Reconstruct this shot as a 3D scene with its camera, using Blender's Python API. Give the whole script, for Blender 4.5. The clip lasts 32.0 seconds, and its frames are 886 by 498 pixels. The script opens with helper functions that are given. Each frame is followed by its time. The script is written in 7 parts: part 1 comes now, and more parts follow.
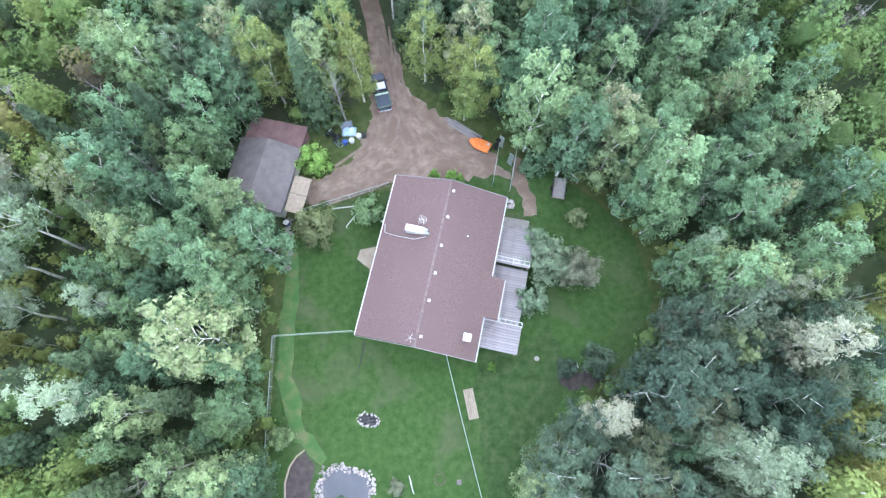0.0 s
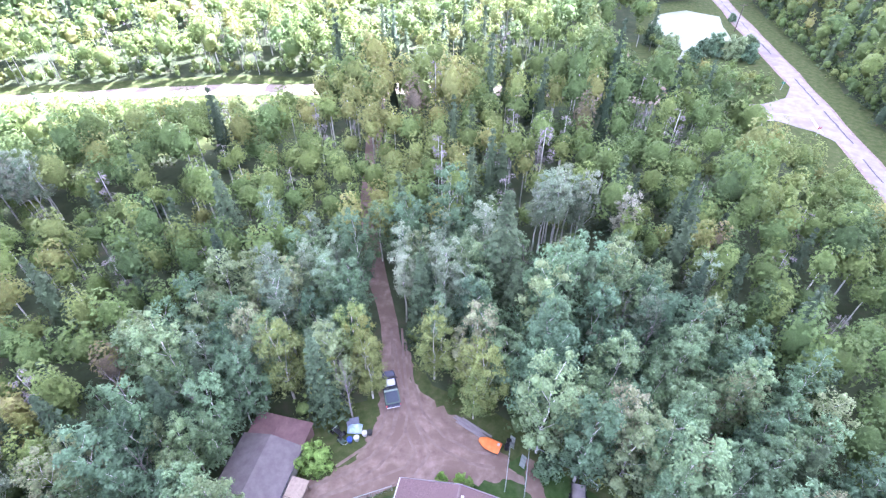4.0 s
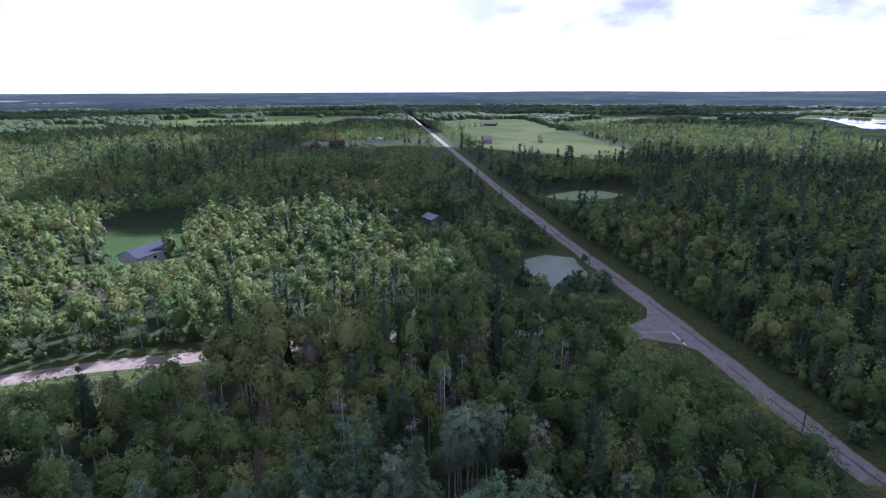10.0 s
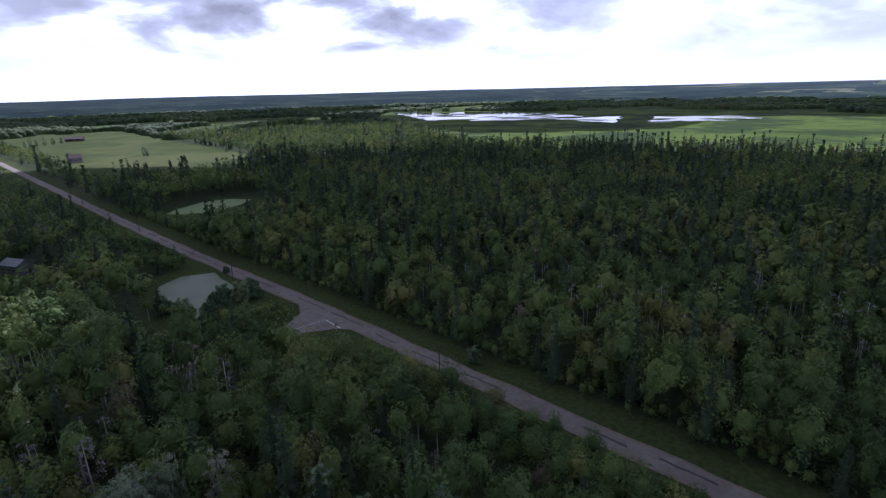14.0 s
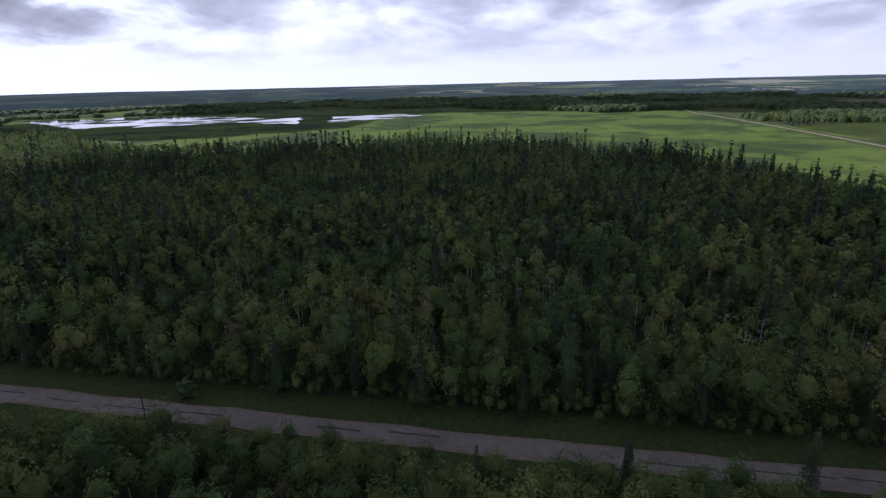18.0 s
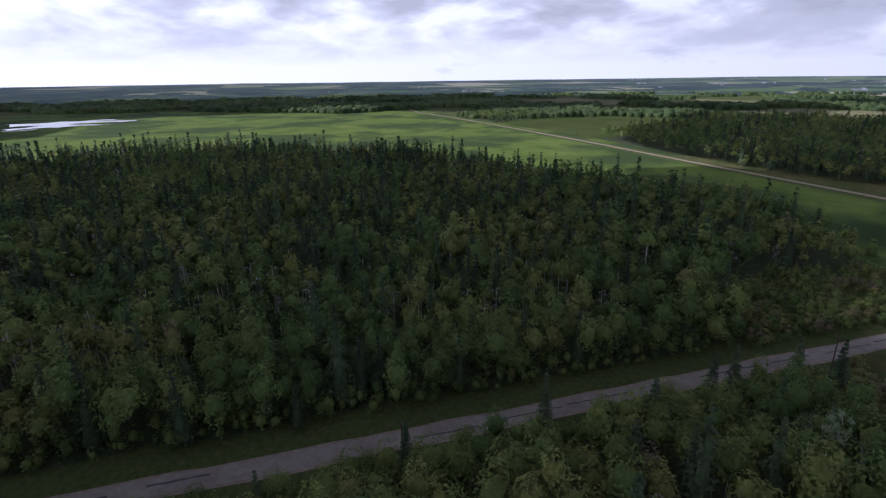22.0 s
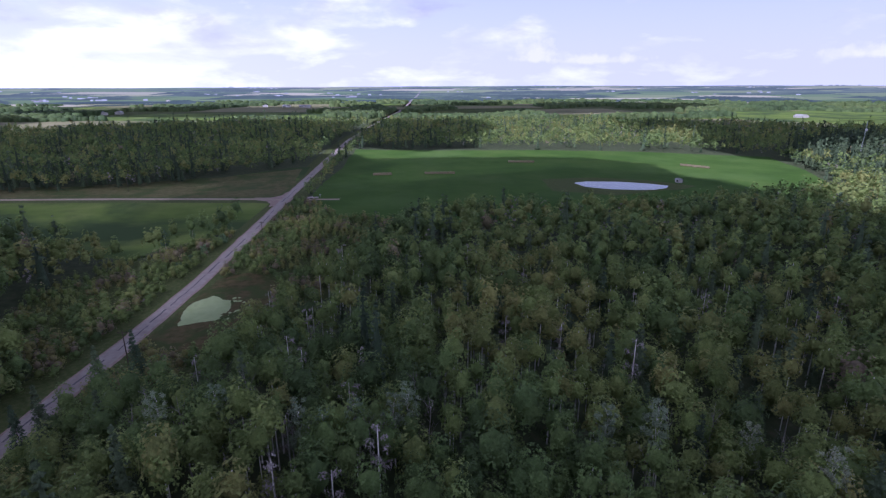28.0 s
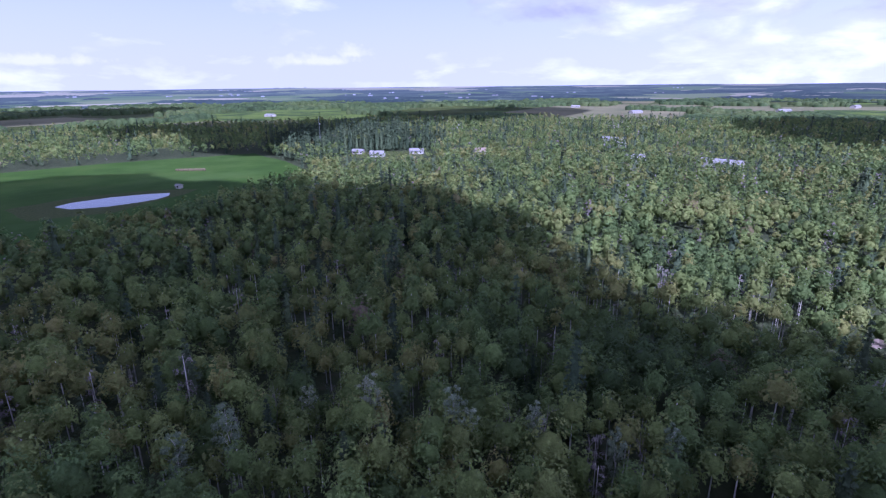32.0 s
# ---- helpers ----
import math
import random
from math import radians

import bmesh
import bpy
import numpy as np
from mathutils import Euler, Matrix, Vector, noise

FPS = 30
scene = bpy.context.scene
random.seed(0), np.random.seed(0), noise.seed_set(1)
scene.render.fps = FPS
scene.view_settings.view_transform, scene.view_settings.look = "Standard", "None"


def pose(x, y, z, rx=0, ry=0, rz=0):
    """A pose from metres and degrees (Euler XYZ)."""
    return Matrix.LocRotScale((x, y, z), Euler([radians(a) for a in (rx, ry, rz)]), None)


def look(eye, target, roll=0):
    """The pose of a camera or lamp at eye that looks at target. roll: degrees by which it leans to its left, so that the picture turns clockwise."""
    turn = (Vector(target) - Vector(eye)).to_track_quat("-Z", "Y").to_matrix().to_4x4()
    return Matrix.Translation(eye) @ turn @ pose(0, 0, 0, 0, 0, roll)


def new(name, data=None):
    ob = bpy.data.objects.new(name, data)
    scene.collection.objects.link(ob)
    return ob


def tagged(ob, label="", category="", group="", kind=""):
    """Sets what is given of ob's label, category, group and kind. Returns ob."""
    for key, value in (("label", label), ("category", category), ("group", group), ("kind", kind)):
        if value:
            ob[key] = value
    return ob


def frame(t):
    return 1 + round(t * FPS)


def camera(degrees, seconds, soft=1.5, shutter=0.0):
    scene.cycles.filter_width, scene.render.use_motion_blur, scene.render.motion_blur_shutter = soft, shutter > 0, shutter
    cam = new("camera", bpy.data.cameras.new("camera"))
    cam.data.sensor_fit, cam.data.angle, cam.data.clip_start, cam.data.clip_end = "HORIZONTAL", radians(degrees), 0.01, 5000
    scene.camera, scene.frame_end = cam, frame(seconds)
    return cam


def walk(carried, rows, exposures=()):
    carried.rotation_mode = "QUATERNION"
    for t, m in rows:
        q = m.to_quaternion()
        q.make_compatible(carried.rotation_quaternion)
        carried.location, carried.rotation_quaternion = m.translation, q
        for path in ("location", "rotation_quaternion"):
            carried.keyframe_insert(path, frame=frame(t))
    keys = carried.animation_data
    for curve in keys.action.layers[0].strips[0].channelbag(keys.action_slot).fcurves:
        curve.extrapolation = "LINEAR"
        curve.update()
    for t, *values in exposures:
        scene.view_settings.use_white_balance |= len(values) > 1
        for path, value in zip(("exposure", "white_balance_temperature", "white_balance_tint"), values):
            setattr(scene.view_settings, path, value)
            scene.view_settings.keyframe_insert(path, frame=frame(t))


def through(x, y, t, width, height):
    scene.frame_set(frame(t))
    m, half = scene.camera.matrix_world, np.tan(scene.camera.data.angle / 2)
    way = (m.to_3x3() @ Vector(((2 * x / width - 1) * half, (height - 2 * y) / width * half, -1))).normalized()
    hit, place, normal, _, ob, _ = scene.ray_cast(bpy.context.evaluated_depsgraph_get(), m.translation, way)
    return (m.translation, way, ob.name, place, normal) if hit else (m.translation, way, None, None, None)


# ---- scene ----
cam = camera(79.6, 32.0, 1.3)
EYE = (0.0, 0.0, 60.0)
PATH = [
    (0.0, -3.37, -74.04, 1.89),
    (0.5, -2.49, -71.42, 1.36),
    (1.0, -1.99, -68.23, 0.91),
    (1.5, -1.50, -64.47, 0.55),
    (2.0, -1.26, -60.51, 0.55),
    (2.5, -1.00, -56.15, 0.45),
    (3.0, -0.79, -51.71, 0.43),
    (3.5, -0.67, -47.20, 0.34),
    (5.5, -0.16, -29.89, 0.18),
    (6.0, -0.08, -25.57, 0.20),
    (6.5, 0.01, -21.62, 0.20),
    (7.0, 0.05, -17.63, 0.23),
    (7.5, 0.06, -16.77, 0.27),
    (8.0, -0.76, -16.79, 0.26),
    (8.5, -2.75, -16.78, 0.21),
    (9.0, -5.31, -16.77, 0.12),
    (9.5, -9.16, -16.76, -0.03),
    (10.0, -12.70, -16.74, -0.22),
    (10.5, -16.25, -16.74, -0.39),
    (11.0, -20.76, -16.73, -0.53),
    (11.5, -25.80, -16.72, -0.69),
    (12.0, -30.42, -16.71, -0.87),
    (12.5, -35.26, -16.72, -1.05),
    (13.0, -41.15, -16.75, -1.22),
    (13.5, -46.43, -16.81, -1.36),
    (14.0, -51.64, -16.89, -1.50),
    (14.5, -56.96, -16.99, -1.60),
    (15.0, -61.69, -17.09, -1.63),
    (15.5, -66.25, -17.20, -1.63),
    (17.5, -81.25, -17.45, -1.43),
    (18.0, -84.16, -17.51, -1.36),
    (18.5, -87.57, -17.56, -1.29),
    (19.0, -90.67, -17.61, -1.19),
    (19.5, -93.67, -17.65, -1.07),
    (20.0, -96.62, -17.68, -0.98),
    (20.5, -99.69, -17.71, -0.92),
    (21.0, -102.90, -17.75, -0.86),
    (21.5, -106.59, -17.79, -0.79),
    (22.0, -111.46, -17.83, -0.72),
    (22.5, -116.74, -17.85, -0.67),
    (23.0, -122.67, -17.86, -0.62),
    (23.5, -128.39, -17.86, -0.58),
    (24.0, -133.49, -17.83, -0.54),
    (24.5, -138.49, -17.78, -0.46),
    (26.5, -162.38, -17.49, -0.10),
    (27.0, -169.95, -17.37, -0.09),
    (27.5, -177.50, -17.30, -0.13),
    (28.0, -184.62, -17.28, -0.20),
    (28.5, -191.53, -17.29, -0.24),
    (29.0, -198.79, -17.29, -0.26),
    (29.5, -205.94, -17.28, -0.28),
    (30.0, -212.60, -17.25, -0.31),
    (30.5, -218.19, -17.23, -0.37),
    (31.0, -223.57, -17.23, -0.44),
    (31.5, -229.28, -17.24, -0.53),
    (32.0, -235.25, -17.26, -0.60),
]


def aim(yaw, pitch, roll):
    return pose(*EYE) @ pose(0, 0, 0, 0, 0, yaw) @ pose(0, 0, 0, 90 + pitch) @ pose(0, 0, 0, 0, 0, roll)


EXPOSURES = [(0, 4.3, 5180, 13), (3.5, 4.5, 5050, 32), (5.5, 3.75, 4850, 54), (7.0, 2.87, 4800, 49), (8.0, 2.15, 4780, 43), (9.0, 1.7, 4780, 38), (13.0, 0.7, 4950, 28), (17.0, 0.3, 5200, 24), (20.0, 0.25, 5350, 23), (24.0, 0.65, 5200, 31), (28.0, 1.03, 4950, 40), (32.0, 1.10, 4600, 50)]
walk(cam, [(t, aim(a, b, c)) for t, a, b, c in PATH], EXPOSURES)

# ---- light ----
SUN_YAW, SUN_EL = -38.0, 47.0
SUN_FLAT = Vector((-math.sin(radians(SUN_YAW)), math.cos(radians(SUN_YAW)), 0))
SUN_DIR = SUN_FLAT * math.cos(radians(SUN_EL)) + Vector((0, 0, math.sin(radians(SUN_EL))))
lamp = bpy.data.lights.new("sun", "SUN")
lamp.energy, lamp.angle, lamp.color = 3.0, radians(0.53), (1.0, 0.91, 0.78)
sun = new("sun", lamp)
sun.matrix_world = look(SUN_DIR * 1000, (0, 0, 0))

world = bpy.data.worlds.new("sky")
scene.world = world
world.use_nodes = True


class Nodes:
    """A small builder for node trees."""

    def __init__(self, tree):
        self.tree = tree
        tree.nodes.clear()

    def add(self, kind, inputs=(), **props):
        n = self.tree.nodes.new(kind)
        for k, v in props.items():
            setattr(n, k, v)
        for k, v in dict(inputs).items():
            if isinstance(v, bpy.types.NodeSocket):
                self.tree.links.new(v, n.inputs[k])
            else:
                n.inputs[k].default_value = v
        return n

    def math(self, op, a, b=0.0, c=0.0, clamp=False):
        return self.add("ShaderNodeMath", {0: a, 1: b, 2: c}, operation=op, use_clamp=clamp).outputs[0]

    def mix(self, f, a, b):
        return self.add("ShaderNodeMix", {0: f, 6: a, 7: b}, data_type="RGBA").outputs[2]

    def ramp(self, f, stops):
        n = self.add("ShaderNodeValToRGB", {0: f})
        e = n.color_ramp.elements
        while len(e) < len(stops):
            e.new(0.5)
        for i, (p, c) in enumerate(stops):
            e[i].position, e[i].color = p, (*c, 1) if len(c) == 3 else c
        return n.outputs[0]

    def noise(self, vec, scale, detail=4, rough=0.55, dist=0.0):
        return self.add("ShaderNodeTexNoise", {"Vector": vec, "Scale": scale, "Detail": detail, "Roughness": rough, "Distortion": dist}).outputs[0]


def build_sky():
    n = Nodes(world.node_tree)
    sky = n.add("ShaderNodeTexSky", sky_type="NISHITA", sun_disc=False, sun_elevation=radians(SUN_EL), sun_rotation=radians(-SUN_YAW),
                air_density=1.2, dust_density=2.0, altitude=700)
    way = n.add("ShaderNodeTexCoord").outputs["Generated"]
    xyz = n.add("ShaderNodeSeparateXYZ", {0: way})
    up = n.math("MAXIMUM", xyz.outputs[2], 0.0)
    # a cloud deck seen in perspective: flatter and closer together towards the skyline
    far = n.math("DIVIDE", 1.0, n.math("ADD", up, 0.30))
    flat = n.add("ShaderNodeVectorMath", {0: n.add("ShaderNodeCombineXYZ", {0: xyz.outputs[0], 1: xyz.outputs[1], 2: n.math("MULTIPLY", up, 1.2)}).outputs[0], "Scale": far}, operation="SCALE").outputs[0]
    big = n.noise(flat, 2.1, 9, 0.55, 0.2)
    # cover grows towards the sun's side of the sky and thins out opposite
    side = n.math("ADD", n.math("MULTIPLY", xyz.outputs[0], SUN_FLAT.x), n.math("MULTIPLY", xyz.outputs[1], SUN_FLAT.y))
    bias = n.math("MULTIPLY_ADD", side, 0.23, 0.15)
    high = n.ramp(up, [(0.02, (0, 0, 0)), (0.11, (1, 1, 1))])
    cover = n.ramp(n.math("ADD", big, bias), [(0.45, (0, 0, 0)), (0.60, (1, 1, 1))])
    # grey bases and white rims; towards the skyline they merge into bright haze
    shade = n.mix(high, (0.60, 0.60, 0.60, 1), n.noise(flat, 2.6, 8, 0.52, 0.2))
    lit = n.ramp(shade, [(0.38, (6.1, 6.05, 6.1)), (0.50, (8.0, 7.95, 8.0)), (0.62, (12.0, 11.8, 11.5))])
    # against the light the bases are deeper grey
    backlit = n.ramp(shade, [(0.36, (2.7, 2.6, 2.6)), (0.47, (5.0, 4.9, 4.9)), (0.56, (12.0, 11.8, 11.5))])
    lit = n.mix(n.math("MULTIPLY_ADD", side, 7.0, -6.1, clamp=True), lit, backlit)
    cloud = n.add("ShaderNodeVectorMath", {0: lit, "Scale": n.math("MULTIPLY_ADD", side, 0.26, 0.92)}, operation="SCALE").outputs[0]
    blue = n.mix(0.6, sky.outputs[0], (6.9, 7.0, 7.25, 1))
    haze = n.ramp(up, [(0.0, (1, 1, 1)), (0.20, (0, 0, 0))])
    base = n.mix(n.math("MULTIPLY", haze, 0.9), blue, (8.1, 8.05, 8.2, 1))
    base = n.add("ShaderNodeVectorMath", {0: base, "Scale": n.math("MULTIPLY_ADD", side, 0.24, 0.98)}, operation="SCALE").outputs[0]
    col = n.mix(cover, base, cloud)
    # heaps of fair-weather cumulus low in the sky opposite the sun, flat below and domed above
    puffy = n.math("MULTIPLY", n.math("SUBTRACT", n.noise(way, 38.0, 8, 0.62), 0.5), 2.2)
    for yaw, el, wide, tall in ((166.0, 2.3, 2.6, 2.0), (160.5, 2.1, 5.0, 0.7), (137.0, 2.2, 5.0, 0.8), (133.5, 2.9, 1.8, 1.0)):
        spot = Vector((-math.sin(radians(yaw)), math.cos(radians(yaw)), 0))
        across = Vector((math.cos(radians(yaw)), math.sin(radians(yaw)), 0))
        ahead = n.math("GREATER_THAN", n.add("ShaderNodeVectorMath", {0: way, 1: tuple(spot)}, operation="DOT_PRODUCT").outputs["Value"], 0.8)
        u = n.math("DIVIDE", n.add("ShaderNodeVectorMath", {0: way, 1: tuple(across)}, operation="DOT_PRODUCT").outputs["Value"], radians(wide))
        rise = n.math("SUBTRACT", xyz.outputs[2], math.sin(radians(el)))
        v = n.math("MAXIMUM", n.math("DIVIDE", rise, radians(tall)), n.math("DIVIDE", rise, radians(-0.35)))
        d = n.math("SQRT", n.math("ADD", n.math("MULTIPLY", u, u), n.math("MULTIPLY", v, v)))
        heap = n.ramp(n.math("ADD", n.math("SUBTRACT", 1.0, d), puffy), [(0.0, (0, 0, 0)), (0.7, (1, 1, 1))])
        col = n.mix(n.math("MULTIPLY", n.math("MULTIPLY", heap, ahead), 0.85), col, (7.3, 7.05, 7.1, 1))
    col = n.add("ShaderNodeVectorMath", {0: col, "Scale": n.math("MAXIMUM", n.math("MINIMUM", n.math("MULTIPLY_ADD", up, -1.0, 0.98), 0.78), 0.32)}, operation="SCALE").outputs[0]
    bg = n.add("ShaderNodeBackground", {0: col, 1: 0.085})
    n.tree.links.new(bg.outputs[0], n.add("ShaderNodeOutputWorld").inputs[0])


build_sky()

# ---- materials ----


def surface(name, stops, scale=1.0, detail=5, rough=0.85, bump=0.0, bump_scale=None, metal=0.0, spec=0.3, patch=None, patch_scale=0.1, patch_range=(0.45, 0.6), random_mix=0.0, stretch=(1, 1, 1), coords="Object"):
    """A solid surface: grain by noise, an optional second colour in large patches, an optional change from piece to piece."""
    m = bpy.data.materials.new(name)
    m.use_nodes = True
    n = Nodes(m.node_tree)
    co = n.add("ShaderNodeTexCoord").outputs[coords]
    if rough >= 0.95:
        spec = 0.05
    if coords == "Object" and patch == "world":
        patch = None
    v = n.add("ShaderNodeMapping", {0: co, "Scale": stretch}).outputs[0]
    g = n.noise(v, scale, detail, 0.6)
    col = n.ramp(g, stops)
    if patch:
        p = n.ramp(n.noise(v, patch_scale, 5, 0.6, 0.4), [(patch_range[0], (0, 0, 0)), (patch_range[1], (1, 1, 1))])
        col = n.mix(p, col, (*patch, 1))
    if random_mix:
        r = n.add("ShaderNodeObjectInfo").outputs["Random"]
        hsv = n.add("ShaderNodeHueSaturation", {"Value": n.math("MULTIPLY_ADD", r, 2 * random_mix, 1 - random_mix), "Color": col})
        col = hsv.outputs[0]
    b = n.add("ShaderNodeBsdfPrincipled", {"Base Color": col, "Roughness": rough, "Metallic": metal, "Specular IOR Level": spec})
    if bump:
        h = n.add("ShaderNodeBump", {"Height": n.noise(v, bump_scale or scale * 3, 4, 0.6), "Strength": bump, "Distance": 0.1})
        n.tree.links.new(h.outputs[0], b.inputs["Normal"])
    n.tree.links.new(b.outputs[0], n.add("ShaderNodeOutputMaterial").inputs[0])
    return m


def foliage(name, stops, source, spread=0.08, through=0.3, rough=0.65, gaps=True):
    """Leaves: the hue goes from tree to tree by source ("object" or the mesh's own tint) and a little from leaf clump to leaf clump."""
    m = bpy.data.materials.new(name)
    m.use_nodes = True
    n = Nodes(m.node_tree)
    if source == "object":
        t = n.add("ShaderNodeObjectInfo").outputs["Random"]
    else:
        t = n.add("ShaderNodeAttribute", attribute_name="tint").outputs["Fac"]
    isl = n.add("ShaderNodeNewGeometry").outputs["Random Per Island"]
    f = n.math("ADD", t, n.math("MULTIPLY", n.math("SUBTRACT", isl, 0.5), spread), clamp=True)
    col = n.ramp(f, stops)
    # some trees are lighter than their neighbours, and so are some of their sprays
    val = n.math("ADD", n.math("MULTIPLY", n.math("FRACT", n.math("MULTIPLY", isl, 7.31)), 0.14), n.math("MULTIPLY_ADD", n.math("FRACT", n.math("MULTIPLY", t, 37.7)), 0.44, 0.71))
    col = n.add("ShaderNodeHueSaturation", {"Value": val, "Color": col}).outputs[0]
    co = n.add("ShaderNodeTexCoord").outputs["Object"]
    leafy = n.noise(co, 5.0, 5, 0.7)
    if not gaps:
        leafy = n.math("MULTIPLY_ADD", n.math("SUBTRACT", n.noise(co, 0.6, 4, 0.75), 0.5), 1.1, leafy)
    col = n.mix(0.75 if gaps or source == "object" else 0.45, col, n.add("ShaderNodeVectorMath", {0: col, "Scale": n.math("MULTIPLY_ADD", leafy, 2.6, -0.25)}, operation="SCALE").outputs[0])
    b = n.add("ShaderNodeBsdfPrincipled", {"Base Color": col, "Roughness": rough, "Specular IOR Level": 0.12})
    h = n.add("ShaderNodeBump", {"Height": leafy, "Strength": 0.35, "Distance": 0.3})
    n.tree.links.new(h.outputs[0], b.inputs["Normal"])
    tr = n.add("ShaderNodeBsdfTranslucent", {"Color": col})
    mx = n.add("ShaderNodeMixShader", {0: through, 1: b.outputs[0], 2: tr.outputs[0]})
    out = mx.outputs[0]
    if gaps:
        # each spray is broken up into single leaves
        cut = n.ramp(n.noise(co, 8.5, 2, 0.6), [(0.44, (0, 0, 0)), (0.47, (1, 1, 1))])
        out = n.add("ShaderNodeMixShader", {0: cut, 1: n.add("ShaderNodeBsdfTransparent").outputs[0], 2: out}).outputs[0]
    n.tree.links.new(out, n.add("ShaderNodeOutputMaterial").inputs[0])
    return m


def plain(name, col, rough=0.5, metal=0.0, spec=0.5, wear=0.12, scale=6.0):
    lo = tuple(c * (1 - wear) for c in col)
    hi = tuple(min(1, c * (1 + wear)) for c in col)
    return surface(name, [(0.35, lo), (0.65, hi)], scale, 4, rough, 0.02, None, metal, spec)


LEAF_STOPS = [(0.0, (0.089, 0.138, 0.048)), (0.3, (0.128, 0.187, 0.058)), (0.6, (0.169, 0.221, 0.063)), (0.8, (0.203, 0.242, 0.074)), (0.92, (0.231, 0.23, 0.072)), (0.97, (0.214, 0.183, 0.112)), (1.0, (0.205, 0.17, 0.12))]
M = {}
M["leaf"] = foliage("leaf", gaps=False, source="object", stops=[(0.0, (0.108, 0.176, 0.100)), (0.4, (0.144, 0.222, 0.114)), (0.75, (0.178, 0.250, 0.116)), (0.95, (0.215, 0.262, 0.122)), (1.0, (0.235, 0.24, 0.14))])
M["leaf_far"] = foliage("leaf_far", LEAF_STOPS, "tint", gaps=False)
# far leaves: dimmed for missing self-shade, shifted to blue as painted haze
M["leaf_hazed"] = foliage("leaf_hazed", [(p, (0.62 * c[0], 0.66 * c[1], 0.78 * c[2])) for p, c in LEAF_STOPS], "tint", gaps=False)
M["dry_lawn"] = surface("dry_lawn", [(0.35, (0.065, 0.135, 0.042)), (0.5, (0.088, 0.145, 0.052)), (0.68, (0.15, 0.155, 0.08))], 0.8, 8, 0.95, 0.4, 9.0)
M["pale_leaf"] = foliage("pale_leaf", [(0, (0.18, 0.25, 0.15)), (0.8, (0.25, 0.30, 0.19)), (1, (0.32, 0.31, 0.22))], "object")
M["lime_leaf"] = foliage("lime_leaf", [(0, (0.20, 0.34, 0.07)), (1, (0.26, 0.40, 0.10))], "object")
M["gold_leaf"] = foliage("gold_leaf", [(0, (0.19, 0.25, 0.085)), (1, (0.27, 0.29, 0.09))], "object")
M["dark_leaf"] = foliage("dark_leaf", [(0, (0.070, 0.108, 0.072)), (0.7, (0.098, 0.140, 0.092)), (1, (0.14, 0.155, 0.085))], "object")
M["needle"] = foliage("needle", [(0, (0.052, 0.082, 0.044)), (1, (0.088, 0.120, 0.058))], "object", through=0.15, gaps=False)
M["needle_far"] = foliage("needle_far", [(0, (0.052, 0.082, 0.044)), (1, (0.088, 0.120, 0.058))], "tint", through=0.15, gaps=False)
M["bark"] = surface("bark", [(0.33, (0.20, 0.19, 0.17)), (0.46, (0.52, 0.50, 0.46)), (0.75, (0.66, 0.64, 0.60))], 3.0, 5, 0.9, 0.3, stretch=(1, 1, 0.4))
M["dark_bark"] = surface("dark_bark", [(0.35, (0.06, 0.05, 0.04)), (0.7, (0.16, 0.13, 0.10))], 5.0, 5, 0.95, 0.3)
M["dead_wood"] = surface("dead_wood", [(0.3, (0.17, 0.15, 0.14)), (0.7, (0.30, 0.275, 0.26))], 4.0, 4, 0.9, 0.2)
M["floor"] = surface("forest_floor", [(0.3, (0.040, 0.052, 0.028)), (0.55, (0.066, 0.084, 0.042)), (0.75, (0.098, 0.090, 0.058))], 0.35, 8, 0.95, 0.5, 1.5)
M["lawn"] = surface("lawn", [(0.3, (0.034, 0.070, 0.019)), (0.5, (0.052, 0.095, 0.027)), (0.7, (0.078, 0.114, 0.040))], 1.3, 10, 0.95, 0.5, 9.0, patch=(0.098, 0.108, 0.060), patch_scale=0.16, patch_range=(0.52, 0.74))
M["verge"] = surface("verge_grass", [(0.3, (0.046, 0.066, 0.022)), (0.5, (0.074, 0.096, 0.032)), (0.72, (0.112, 0.116, 0.052))], 0.9, 9, 0.95, 0.6, 4.0)
M["meadow"] = surface("meadow_grass", [(0.3, (0.066, 0.108, 0.022)), (0.5, (0.105, 0.156, 0.032)), (0.7, (0.150, 0.190, 0.050))], 0.03, 10, 0.95, 0.4, 0.8, patch=(0.046, 0.076, 0.026), patch_scale=0.011, patch_range=(0.46, 0.58))
M["crop"] = surface("crop_field", [(0.3, (0.036, 0.078, 0.015)), (0.5, (0.050, 0.100, 0.018)), (0.7, (0.070, 0.116, 0.026))], 0.03, 9, 0.95, 0.3, 0.8, patch=(0.070, 0.122, 0.031), patch_scale=0.012, patch_range=(0.52, 0.7))
M["pasture"] = surface("pasture_grass", [(0.3, (0.038, 0.056, 0.013)), (0.5, (0.050, 0.070, 0.017)), (0.7, (0.066, 0.084, 0.023))], 0.02, 9, 0.95, 0.3, 0.8, patch=(0.078, 0.098, 0.026), patch_scale=0.005, patch_range=(0.5, 0.62))
M["stubble"] = surface("pale_field", [(0.3, (0.13, 0.14, 0.07)), (0.7, (0.21, 0.20, 0.11))], 0.01, 6, 0.95)
M["dirt"] = surface("driveway_dirt", [(0.3, (0.16, 0.112, 0.088)), (0.5, (0.235, 0.175, 0.142)), (0.7, (0.31, 0.245, 0.205))], 0.8, 10, 0.95, 0.35, 6.0, patch=(0.185, 0.135, 0.105), patch_scale=0.3)
